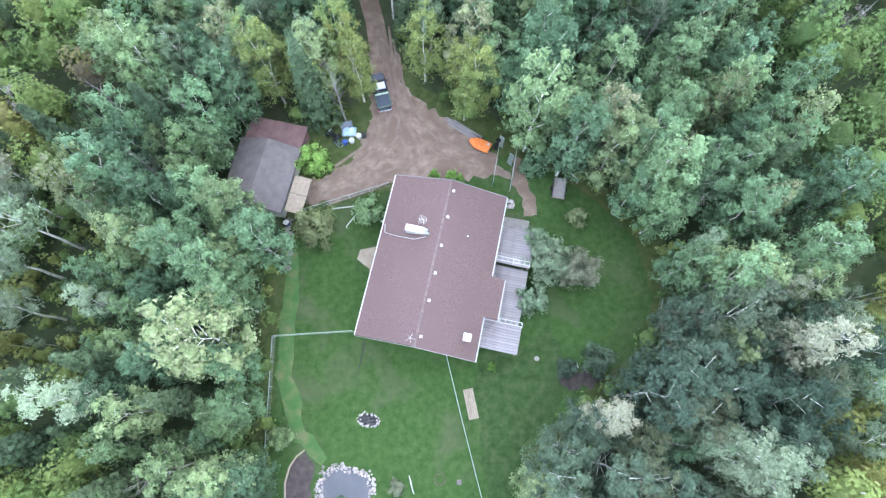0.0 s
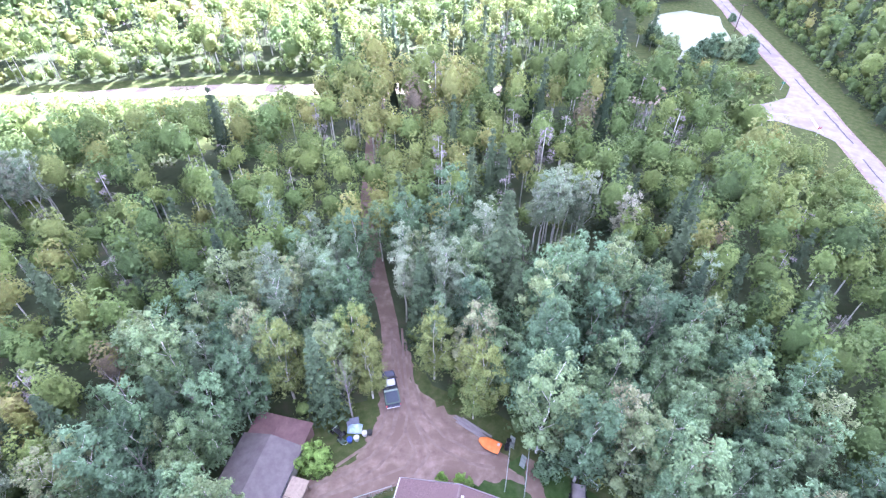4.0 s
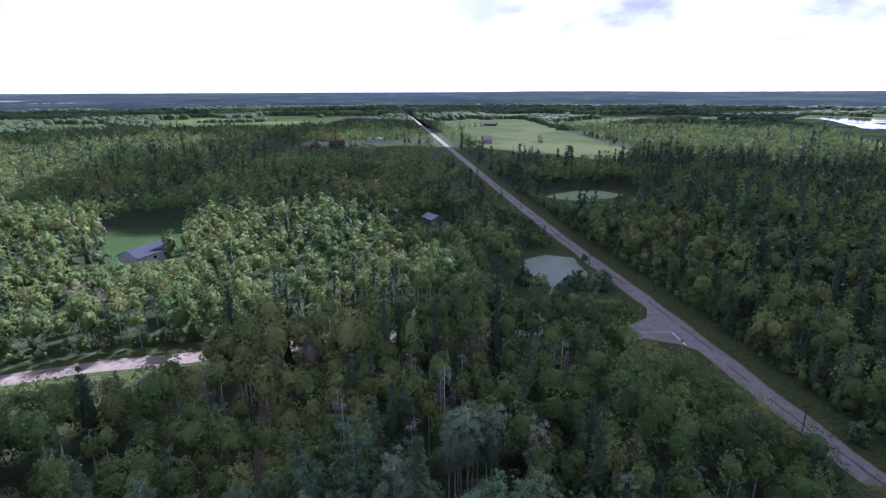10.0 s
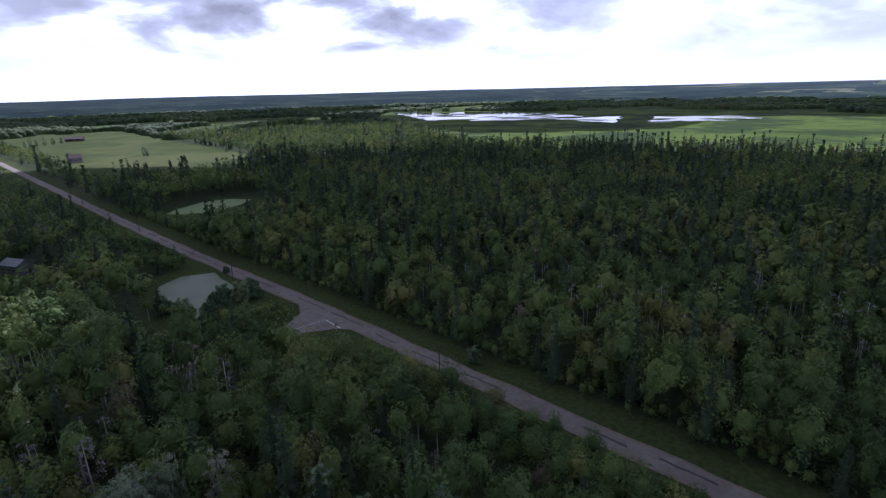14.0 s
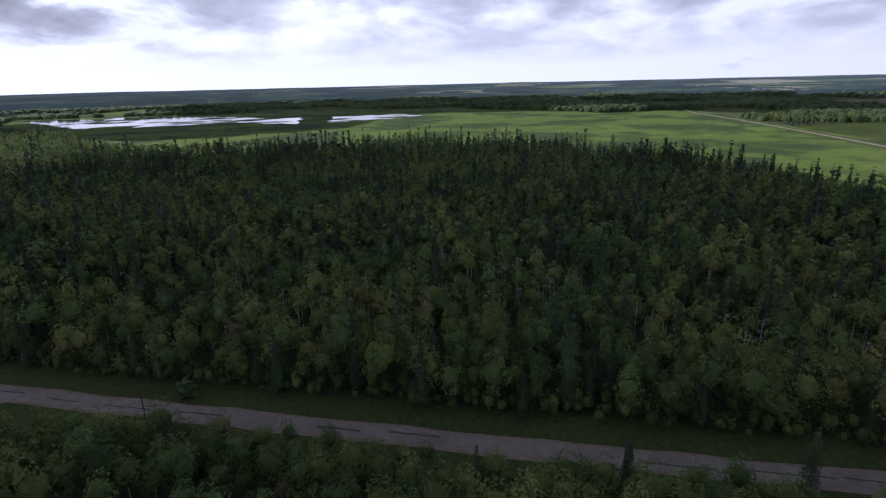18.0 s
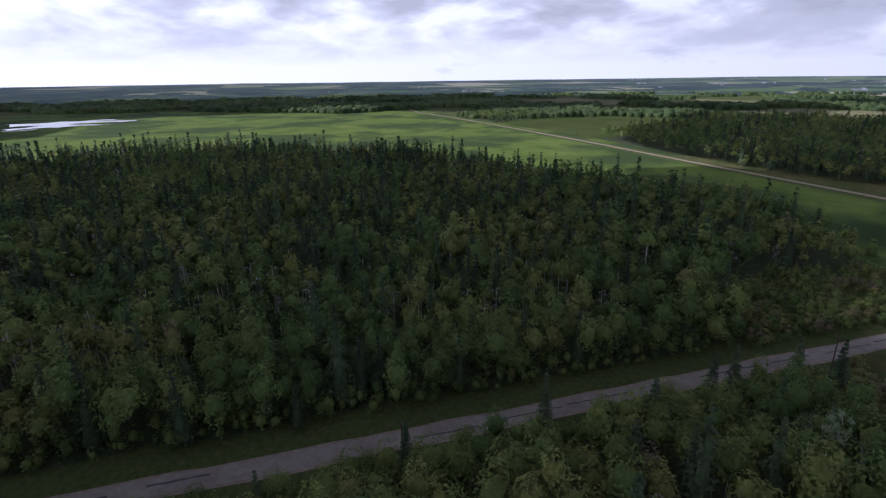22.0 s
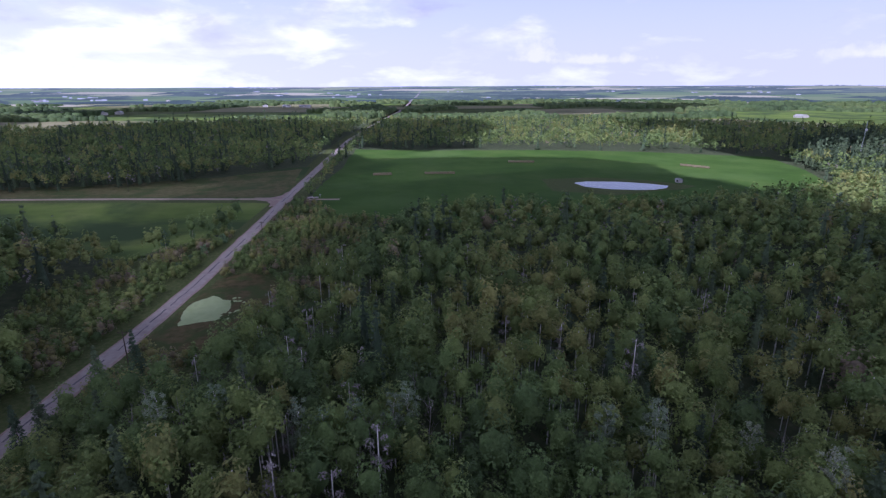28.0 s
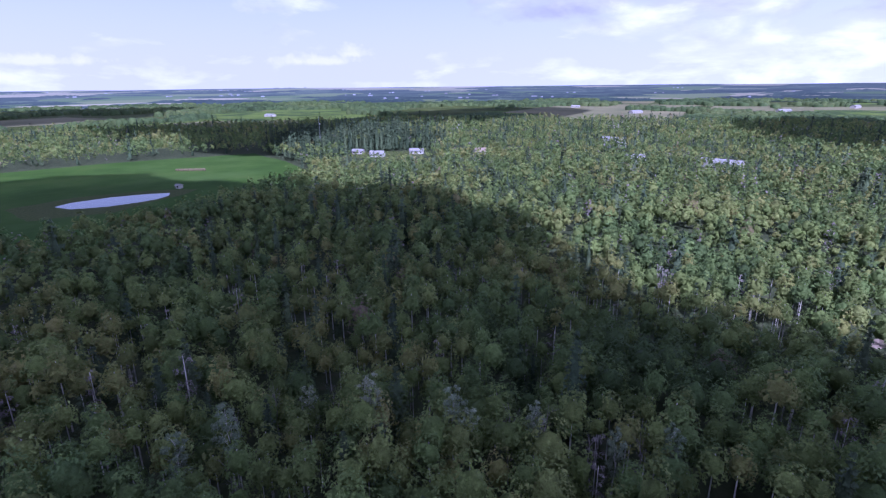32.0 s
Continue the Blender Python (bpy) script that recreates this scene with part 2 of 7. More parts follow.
M["asphalt"] = surface("worn_asphalt", [(0.3, (0.225, 0.194, 0.176)), (0.55, (0.285, 0.252, 0.230)), (0.75, (0.34, 0.303, 0.278))], 0.5, 10, 0.9, 0.2, 8.0, patch=(0.22, 0.18, 0.165), patch_scale=0.12, patch_range=(0.52, 0.66))
M["shoulder"] = surface("reddish_gravel", [(0.3, (0.21, 0.160, 0.135)), (0.55, (0.29, 0.225, 0.195)), (0.75, (0.35, 0.285, 0.25))], 0.6, 10, 0.95, 0.3, 6.0)
M["tar"] = surface("dark_tar", [(0.3, (0.075, 0.070, 0.075)), (0.7, (0.12, 0.11, 0.115))], 0.8, 6, 0.8, 0.1)
M["sedge"] = surface("brown_sedge", [(0.3, (0.052, 0.050, 0.022)), (0.5, (0.090, 0.078, 0.034)), (0.72, (0.125, 0.098, 0.052))], 0.45, 10, 0.95, 0.6, 4.0, patch=(0.058, 0.078, 0.026), patch_scale=0.12)
M["dry_grass"] = surface("dry_grass", [(0.3, (0.070, 0.074, 0.030)), (0.5, (0.105, 0.104, 0.044)), (0.72, (0.145, 0.130, 0.066))], 0.3, 10, 0.95, 0.6, 4.0, patch=(0.062, 0.085, 0.028), patch_scale=0.05)
M["hay_field"] = surface("hay_field", [(0.3, (0.052, 0.076, 0.022)), (0.5, (0.068, 0.094, 0.027)), (0.7, (0.090, 0.112, 0.036))], 0.02, 10, 0.95, 0.4, 0.8, patch=(0.11, 0.125, 0.045), patch_scale=0.006, patch_range=(0.5, 0.6))
M["gravel"] = surface("pale_gravel", [(0.3, (0.23, 0.185, 0.145)), (0.55, (0.32, 0.265, 0.215)), (0.75, (0.39, 0.33, 0.27))], 0.7, 9, 0.95, 0.3, 6.0)
# the grey-lilac base has the sky's reflection painted in
M["garden_water"] = surface("garden_water", [(0.3, (0.085, 0.085, 0.102)), (0.7, (0.115, 0.115, 0.135))], 0.4, 5, 0.12, 0.02, 1.5, spec=0.6)
M["rough"] = surface("rough_grass", [(0.3, (0.030, 0.056, 0.018)), (0.5, (0.046, 0.080, 0.026)), (0.72, (0.085, 0.100, 0.045))], 1.1, 10, 0.95, 0.6, 5.0)
M["soil"] = surface("dark_soil", [(0.3, (0.055, 0.045, 0.045)), (0.7, (0.105, 0.085, 0.082))], 1.5, 8, 0.95, 0.4, 6.0)
M["paint"] = surface("road_paint", [(0.35, (0.45, 0.44, 0.42)), (0.55, (0.75, 0.74, 0.70))], 2.0, 6, 0.8)
M["water"] = surface("water", [(0.3, (0.035, 0.045, 0.035)), (0.7, (0.05, 0.06, 0.045))], 0.05, 4, 0.08, 0.04, 1.2, spec=0.6)
M["murky"] = surface("murky_water", [(0.3, (0.17, 0.20, 0.12)), (0.7, (0.24, 0.27, 0.165))], 0.08, 5, 0.4, 0.03, 1.2, spec=0.2)
M["algae"] = surface("duckweed_water", [(0.3, (0.27, 0.34, 0.155)), (0.6, (0.33, 0.40, 0.20)), (0.78, (0.22, 0.27, 0.11))], 0.25, 8, 0.95, 0.05, 2.0)
M["shingle"] = surface("brown_shingle", [(0.3, (0.104, 0.068, 0.064)), (0.5, (0.138, 0.093, 0.088)), (0.72, (0.172, 0.120, 0.115))], 6.5, 10, 0.9, 0.3, 14.0, patch=(0.135, 0.091, 0.086), patch_scale=0.35)
M["shed_roof"] = surface("grey_rolled_roofing", [(0.3, (0.115, 0.098, 0.098)), (0.7, (0.165, 0.145, 0.142))], 1.2, 8, 0.9, 0.2, 9.0)
M["brown_roof"] = surface("brown_sheet_roof", [(0.3, (0.13, 0.075, 0.075)), (0.7, (0.19, 0.12, 0.115))], 0.8, 6, 0.6, 0.1)
M["white"] = plain("white_paint", (0.52, 0.51, 0.50), 0.5)
M["siding"] = surface("grey_siding", [(0.3, (0.40, 0.38, 0.35)), (0.7, (0.5, 0.48, 0.45))], 2.0, 4, 0.7, 0.05)
M["plank"] = surface("weathered_plank", [(0.3, (0.22, 0.195, 0.20)), (0.7, (0.33, 0.30, 0.305))], 4.0, 6, 0.85, 0.15, 20.0, random_mix=0.10, stretch=(0.12, 1, 1))
M["board"] = surface("bare_board", [(0.3, (0.26, 0.205, 0.155)), (0.7, (0.37, 0.305, 0.24))], 3.0, 6, 0.85, 0.1, random_mix=0.15)
M["steel"] = plain("galvanised_steel", (0.40, 0.45, 0.43), 0.55, 0.35)
M["dark_metal"] = plain("dark_metal", (0.04, 0.04, 0.045), 0.5, 0.4)
M["glass"] = plain("dark_glass", (0.02, 0.025, 0.03), 0.05, 0.0, 0.8, 0.05)
M["stone"] = surface("pale_stone", [(0.3, (0.24, 0.205, 0.20)), (0.7, (0.43, 0.38, 0.37))], 3.0, 5, 0.85, 0.3, random_mix=0.4)


def cloud_material(name, thin):
    """Cloud: thin is the share of the sun that comes straight through."""
    m = bpy.data.materials.new(name)
    m.use_nodes = True
    n = Nodes(m.node_tree)
    d = n.add("ShaderNodeBsdfDiffuse", {0: (0.88, 0.88, 0.9, 1)})
    t = n.add("ShaderNodeBsdfTranslucent", {0: (0.85, 0.86, 0.9, 1)})
    mx = n.add("ShaderNodeMixShader", {0: 0.35, 1: d.outputs[0], 2: t.outputs[0]})
    mx = n.add("ShaderNodeMixShader", {0: thin, 1: mx.outputs[0], 2: n.add("ShaderNodeBsdfTransparent").outputs[0]})
    n.tree.links.new(mx.outputs[0], n.add("ShaderNodeOutputMaterial").inputs[0])
    return m


M["cloud"] = cloud_material("cloud", 0.0)
M["thin_cloud"] = cloud_material("thin_cloud", 0.42)

# ---- small builders ----


def part(name, bm, material, parent=None, label="", smooth=False):
    """Links a bmesh as one mesh object, under its thing or part."""
    me = bpy.data.meshes.new(name)
    bm.to_mesh(me)
    bm.free()
    if smooth:
        me.polygons.foreach_set("use_smooth", [True] * len(me.polygons))
    me.materials.append(material)
    ob = new(name, me)
    ob.parent = parent
    return tagged(ob, label)


def box(bm, c, s, rot=None, bevel=0.0):
    m = Matrix.Translation(c) @ (rot or Matrix()) @ Matrix.Diagonal((*s, 1))
    made = bmesh.ops.create_cube(bm, size=1, matrix=m)
    if bevel:
        es = list({e for v in made["verts"] for e in v.link_edges})
        bmesh.ops.bevel(bm, geom=es, offset=bevel, segments=2, affect="EDGES", clamp_overlap=True)
    return bm


def tube(bm, a, b, r1, r2=None, sides=8, caps=True):
    a, b = Vector(a), Vector(b)
    d = b - a
    m = Matrix.Translation((a + b) / 2) @ d.to_track_quat("Z", "Y").to_matrix().to_4x4()
    bmesh.ops.create_cone(bm, cap_ends=caps, segments=sides, radius1=r1, radius2=r1 if r2 is None else r2, depth=d.length, matrix=m)
    return bm


def slab(bm, pts, z0, z1):
    """A prism over an outline."""
    top = [bm.verts.new((x, y, z1)) for x, y in pts]
    low = [bm.verts.new((x, y, z0)) for x, y in pts]
    bm.faces.new(top), bm.faces.new(low[::-1])
    for i in range(len(pts)):
        j = (i + 1) % len(pts)
        bm.faces.new((low[i], low[j], top[j], top[i]))
    return bm


def empty(name, m, label, category, group="", kind=""):
    ob = new(name)
    ob.empty_display_size = 0.3
    ob.matrix_world = m
    return tagged(ob, label, category, group, kind)


def mesh_np(name, verts, faces, material, tint=None):
    """A mesh from arrays: verts (n, 3), faces (m, k), one tint a face."""
    me = bpy.data.meshes.new(name)
    k = faces.shape[1]
    me.vertices.add(len(verts))
    me.vertices.foreach_set("co", np.ascontiguousarray(verts, np.float32).ravel())
    me.loops.add(faces.size)
    me.loops.foreach_set("vertex_index", np.ascontiguousarray(faces, np.int32).ravel())
    me.polygons.add(len(faces))
    me.polygons.foreach_set("loop_start", np.arange(0, faces.size, k, dtype=np.int32))
    if tint is not None:
        me.attributes.new("tint", "FLOAT", "FACE").data.foreach_set("value", np.ascontiguousarray(tint, np.float32))
    me.materials.append(material)
    me.update(calc_edges=True)
    return me


def wobble(pts, step, amount, seed=0.0):
    """An outline cut into short steps, with an uneven edge."""
    out = []
    for i, a in enumerate(pts):
        b = pts[(i + 1) % len(pts)]
        a, b = Vector(a), Vector(b)
        k = max(1, int((b - a).length / step))
        for j in range(k):
            p = a.lerp(b, j / k)
            q = Vector((p.x / (step * 2.3), p.y / (step * 2.3), seed))
            o = noise.noise_vector(q) * amount
            out.append((p.x + o.x, p.y + o.y))
    return out


def sheet(name, pts, z, material, step=0, amount=0.0, label="", category="", kind="structure"):
    bm = bmesh.new()
    if step:
        pts = wobble(pts, step, amount, z * 7)
    bm.faces.new([bm.verts.new((x, y, z)) for x, y in pts])
    bmesh.ops.recalc_face_normals(bm, faces=bm.faces)
    if bm.faces[:][0].normal.z < 0:
        bmesh.ops.reverse_faces(bm, faces=bm.faces)
    bmesh.ops.triangulate(bm, faces=bm.faces)
    return tagged(part(name, bm, material), label, category, "", kind)


def dense(line, step):
    out = []
    for a, b in zip(line, line[1:]):
        a, b = Vector(a), Vector(b)
        k = max(1, int((b - a).length / step))
        out += [a.lerp(b, j / k) for j in range(k)]
    return out + [Vector(line[-1])]


def ribbon(name, line, width, z, material, step=6.0, amount=0.0, crown=0.0, label="", category=""):
    """A strip along a line, slightly crowned, with uneven edges."""
    pts = dense(line, step)
    verts, faces = [], []
    across = (-1, -0.5, 0, 0.5, 1)
    for i, p in enumerate(pts):
        d = (pts[min(i + 1, len(pts) - 1)] - pts[max(i - 1, 0)]).normalized()
        nx = Vector((d.y, -d.x))
        w = width / 2
        for c in across:
            o = amount * noise.noise((p.x * 0.11 + c * 9, p.y * 0.11, z)) if abs(c) == 1 else 0
            q = p + nx * (c * w + o)
            verts.append((q.x, q.y, z + crown * (1 - c * c)))
        if i:
            b = (i - 1) * 5
            faces += [(b + k, b + k + 1, b + k + 6, b + k + 5) for k in range(4)]
    me = bpy.data.meshes.new(name)
    me.from_pydata(verts, [], faces)
    me.materials.append(material)
    me.validate()
    if me.polygons[0].normal.z < 0:
        me.flip_normals()
    return tagged(new(name, me), label, category, "", "structure")


def inside(poly, x, y):
    """Which of the points lie within an outline."""
    res = np.zeros(x.shape, bool)
    px, py = np.array([p[0] for p in poly], float), np.array([p[1] for p in poly], float)
    for i in range(len(poly)):
        j = i - 1
        c = (py[i] > y) != (py[j] > y)
        with np.errstate(divide="ignore", invalid="ignore"):
            res ^= c & (x < (px[j] - px[i]) * (y - py[i]) / (py[j] - py[i]) + px[i])
    return res


def near_line(line, x, y):
    """The distance of the points from a line."""
    best = np.full(x.shape, 1e9)
    for (ax, ay), (bx, by) in zip(line, line[1:]):
        dx, dy = bx - ax, by - ay
        t = np.clip(((x - ax) * dx + (y - ay) * dy) / (dx * dx + dy * dy), 0, 1)
        best = np.minimum(best, np.hypot(x - ax - t * dx, y - ay - t * dy))
    return best


def lumps(x, y, size, seed):
    """Smooth uneven values from 0 to 1 over the plan."""
    r = np.random.default_rng(seed)
    v = np.zeros(x.shape)
    for k in range(9):
        a, f, ph = r.uniform(0, 6.28), r.uniform(0.6, 2.2) / size, r.uniform(0, 6.28)
        v += np.sin((x * np.cos(a) + y * np.sin(a)) * f * 6.28 + ph + 1.3 * np.sin((y * np.cos(a) - x * np.sin(a)) * f * 4.1 + ph * 2))
    return np.clip(v / 9 * 1.1 + 0.5, 0, 1)

# ---- the plan ----
ROAD = [(-150, -3600), (-105, -2853), (-2, -1237), (35, -880), (56, -600), (60.5, -398), (62.5, -288), (63, -234), (64.3, -164), (67, -125), (71, -76), (74.6, -30), (77.4, 0), (84.2, 70), (89.6, 121), (94.8, 192), (106, 310), (119.5, 434), (148.5, 706), (236, 1543), (420, 3300)]
SIDE_ROAD = [(84, 108), (74, 110.5), (60, 115), (40, 119), (10, 122), (-27, 122.6), (-56, 122), (-93, 117.5), (-150, 108), (-260, 98), (-420, 100)]
CROSS_ROAD = [(60, -287), (74, -292), (95, -294), (156, -300), (217, -304), (285, -308), (408, -318), (556, -326), (792, -334), (948, -330), (1074, -349), (1300, -380)]
LANE = [(-14, 121), (-14, 95), (-12.5, 71), (-9.3, 57), (-7.2, 49), (-6.0, 43), (-5.0, 38), (-3.5, 33)]
TRACK = [(57, 117), (55, 124), (54, 131), (50, 160), (47, 178), (40, 184), (28, 200)]
FIELD_LANE = [(60, -287), (46, -289), (33, -288)]
WEST_LANE = [(-150, 18), (-156, 24), (-185, 36), (-240, 40)]
YARD = [(-17.8, -30), (-17.9, 7), (-16.5, 17), (-15.5, 22.5), (-16.5, 29), (-14, 31), (-12, 33), (-8.5, 34), (-7, 42), (-4, 42), (-1, 36), (3, 34.5), (7.5, 31.5), (13, 28.5), (17, 24), (20.5, 22), (23.5, 18), (25, 11), (22, 4.5), (17, 1.5), (13, -2.5), (8.5, -6), (8, -30)]
SHED_GROUND = [(-24, 21.5), (-15.5, 20.2), (-13.4, 33), (-21.8, 33.8)]
LAWN = [(-17.8, -30), (-17.9, 7), (-16.5, 17), (-15.3, 22), (-10, 23.4), (-4.5, 25), (4, 26.2), (9.5, 29), (14, 27), (20, 22.3), (23.5, 18), (25, 11), (22, 4.5), (17, 1.5), (13, -2.5), (8.5, -6), (8, -30)]
DIRT = [(-8.2, 44), (-4.2, 44), (-3.4, 39), (-0.6, 36), (3, 33.8), (6, 31), (8, 29), (8.5, 26.5), (2, 25.6), (-4.8, 25.8), (-10, 23.9), (-15.3, 22.8), (-15.6, 25.8), (-12.2, 27.2), (-9.6, 28.6), (-8.8, 31.2), (-7.6, 34), (-7.6, 40)]
POND = [(64, 139), (68, 146), (66, 158), (65, 166), (70, 174), (80, 178), (88, 172), (86, 160), (84, 152), (78, 155), (73, 150), (69, 141)]
POND_BANK = [(56, 128), (88, 122), (93, 150), (96, 190), (84, 188), (66, 180), (60, 165), (61, 150), (52, 140)]
SLOUGH = [(124, 283), (136, 291), (152, 296), (166, 291), (172, 279), (160, 270), (143, 265), (130, 273)]
MARSH_POND = [(58.5, -131), (61, -141), (60, -147), (56, -151.5), (50, -147), (48, -140), (50, -134)]
MARSH = [(63, -124), (60, -165), (52, -172), (40, -164), (36, -140), (46, -118), (56, -114)]
SHRUBS = [(68, -90), (60, -190), (56, -283), (20, -270), (-5, -235), (12, -180), (30, -130), (50, -98)]
SHRUBS_EAST = [(74, -105), (70, -150), (64, -225), (95, -188), (108, -150), (96, -118)]
CROP = [(50, -301), (44, -400), (41, -520), (0, -510), (-49, -503), (-130, -495), (-203, -478), (-309, -428), (-290, -360), (-271, -321), (-240, -262), (-220, -258), (-150, -246), (-78, -226), (0, -230), (30, -244), (44, -280)]
CROP_POND = [(-109, -324), (-118, -328), (-138, -325), (-152, -318), (-163, -309), (-158, -301), (-149, -297), (-136, -298), (-124, -301), (-111, -310)]
CROP_MARGIN = [(-92, -340), (-88, -300), (-120, -284), (-160, -296), (-180, -306), (-160, -328), (-125, -342)]
MEADOW = [(480, 372), (470, 180), (500, 4), (412, -105), (300, -163), (215, -212), (148, -203), (97, -188), (72, -228), (68, -283), (68, -410), (84, -405), (158, -330), (253, -318), (440, -342), (792, -350), (1052, -360), (1000, -190), (1131, -73), (1270, 136), (1299, 366), (1200, 600), (1090, 1040), (900, 900), (760, 760), (600, 520)]
EAST_FIELD = [(446, -342), (676, -346), (720, -461), (701, -549), (615, -618), (511, -536)]
EAST_WOOD = [(800, -345), (1000, -420), (1080, -750), (925, -950), (662, -690), (735, -480)]
LIME_FIELD = [(639, -1037), (521, -1212), (159, -1217), (126, -984), (411, -962)]
PALE_FIELD = [(150, -1235), (98, -1460), (300, -1620), (420, -1600), (480, -1290)]
WEST_FIELD = [(-30, -1010), (-60, -1230), (-260, -1500), (-420, -1480), (-300, -1180), (-140, -1000)]
WEST_STUBBLE = [(-1330, -60), (-1290, 110), (-1600, 140), (-1500, -80)]
LAKE = [(1040, 990), (930, 830), (796, 642), (800, 580), (832, 533), (890, 480), (950, 425), (1000, 440), (1070, 528), (1110, 680), (1100, 830)]
LAKE_EAST = [(905, 445), (862, 370), (851, 318), (880, 255), (914, 222), (950, 150), (1010, 140), (1075, 200), (1050, 262), (1000, 300), (1056, 330), (985, 400)]
FIELD_NORTH = [(202, 1050), (393, 1075), (407, 1021), (358, 785), (300, 440), (210, 380), (126, 372), (156, 554), (174, 705)]
FARM_LAWN = [(47, 529), (108, 556), (112, 600), (60, 592)]
FARM_FIELD = [(-74, 770), (0, 880), (84, 1114), (30, 1240), (-119, 1252), (-90, 1000)]
HOUSE_LAWN = [(-102, 258), (-64, 261), (-52, 228), (-55, 203), (-62, 195), (-72, 197), (-78, 206), (-86, 226)]
HOUSE_LAWN_EAST = [(38, 236), (56, 238), (56, 224), (40, 222)]
HOMESTEAD = [(-362, -350), (-330, -330), (-345, -285), (-395, -280), (-400, -310)]
SPRUCE_LINE = [(265, 360), (308, 275), (390, 228), (465, 147), (488, 71), (488, 4), (404, -98), (300, -155)]
SPRUCE_WOOD = [(-299, -370), (-285, -330), (-345, -338), (-420, -280), (-520, -420), (-420, -470), (-330, -432)]
LOW_HOMESTEAD = [(-385, -280), (-325, -335), (-258, -266), (-300, -205)]
LOW_SLOUGH = [(112, 282), (180, 290), (158, 215), (104, 215)]
LOW_HOUSE = [(-84, 194), (-50, 196), (-34, 145), (-72, 140)]
LOW_COTTAGE = [(36, 226), (58, 228), (54, 192), (34, 192)]
JUNCTION_GRASS = [(66, 101), (71, 88), (76, 60), (79, 40), (82, 60), (86, 85), (88, 104), (74, 107)]
STRIP = [(-140, 84), (-120, 116), (-29, 119), (-27, 100), (-60, 92)]
SLOUGH_FRONT = [(118, 280), (128, 258), (140, 246), (162, 252), (178, 268), (178, 290), (165, 299), (130, 294)]
POND_CLEAR = [(61, 137), (70, 133), (84, 122), (90, 130), (93, 150), (96, 188), (84, 185), (67, 181), (61, 168), (62, 150)]
LOW_POND = [(46, 116), (90, 116), (92, 142), (66, 140), (56, 152), (44, 150)]
LOW_FARM = [(-50, 455), (122, 455), (122, 590), (-30, 600), (-40, 690), (-60, 690)]
LOW_MARSH = [(36, -92), (60, -92), (66, -128), (40, -128)]
LOW_JUNCTION = [(60, 86), (70, 88), (76, 104), (72, 113), (62, 112)]
OPEN = [MARSH, SHRUBS, SHRUBS_EAST, JUNCTION_GRASS, POND_CLEAR, SLOUGH_FRONT, YARD, SHED_GROUND, POND, SLOUGH, MARSH_POND, CROP, MEADOW, EAST_FIELD, LIME_FIELD, PALE_FIELD, WEST_FIELD, WEST_STUBBLE, FIELD_NORTH, FARM_LAWN, FARM_FIELD, HOUSE_LAWN, HOUSE_LAWN_EAST, HOMESTEAD]

GROVES = [((14.6, 65.3), (23.4, 66.5)), ((-72.8, 71.3), (-65.0, 70.5))]
GOLDEN = [(-17.2, 37.5), (-15.6, 33.6), (-9.6, 39.6), (0.8, 39.4), (-0.8, 34.6), (4.0, 35.4)]
STEMS = [(-40.8, 18.1), (-42.4, 14.6), (-41.5, 9.9), (-46.1, 25.3), (-48.9, 24.5), (-43.6, 21.8), (-45.1, 7.5), (-46.1, 18.8)]


def wooded(x, y):
    """Where trees stand."""
    ok = np.ones(x.shape, bool)
    for p in OPEN:
        ok &= ~inside(p, x, y)
    ok &= near_line(ROAD, x, y) > 8.5
    ok &= near_line(SIDE_ROAD, x, y) > 7.0
    ok &= near_line(CROSS_ROAD, x, y) > 8.0
    ok &= near_line(LANE, x, y) > np.where(y > 60, np.where(y > 76, 0.2, 1.1), np.where(y < 45, 3.6, 2.0))
    ok &= near_line(TRACK, x, y) > 3.5
    ok &= near_line(WEST_LANE, x, y) > 4.0
    return ok


# ---- ground ----
def build_ground():
    rings = [0, 30, 80, 160, 320, 640, 1280, 2400, 3600, 4940]
    verts, faces, seg = [(0, 0, 0)], [], 64
    for r in rings[1:]:
        verts += [(r * math.cos(i * 2 * math.pi / seg), r * math.sin(i * 2 * math.pi / seg), 0.0) for i in range(seg)]
    faces += [(0, 1 + i, 1 + (i + 1) % seg) for i in range(seg)]
    for k in range(len(rings) - 2):
        a, b = 1 + k * seg, 1 + (k + 1) * seg
        faces += [(a + i, b + i, b + (i + 1) % seg, a + (i + 1) % seg) for i in range(seg)]
    me = bpy.data.meshes.new("ground")
    me.from_pydata(verts, [], faces)
    me.materials.append(M["floor"])
    tagged(new("ground", me), "dark leaf-littered forest floor between the trees", "ground", "", "structure")


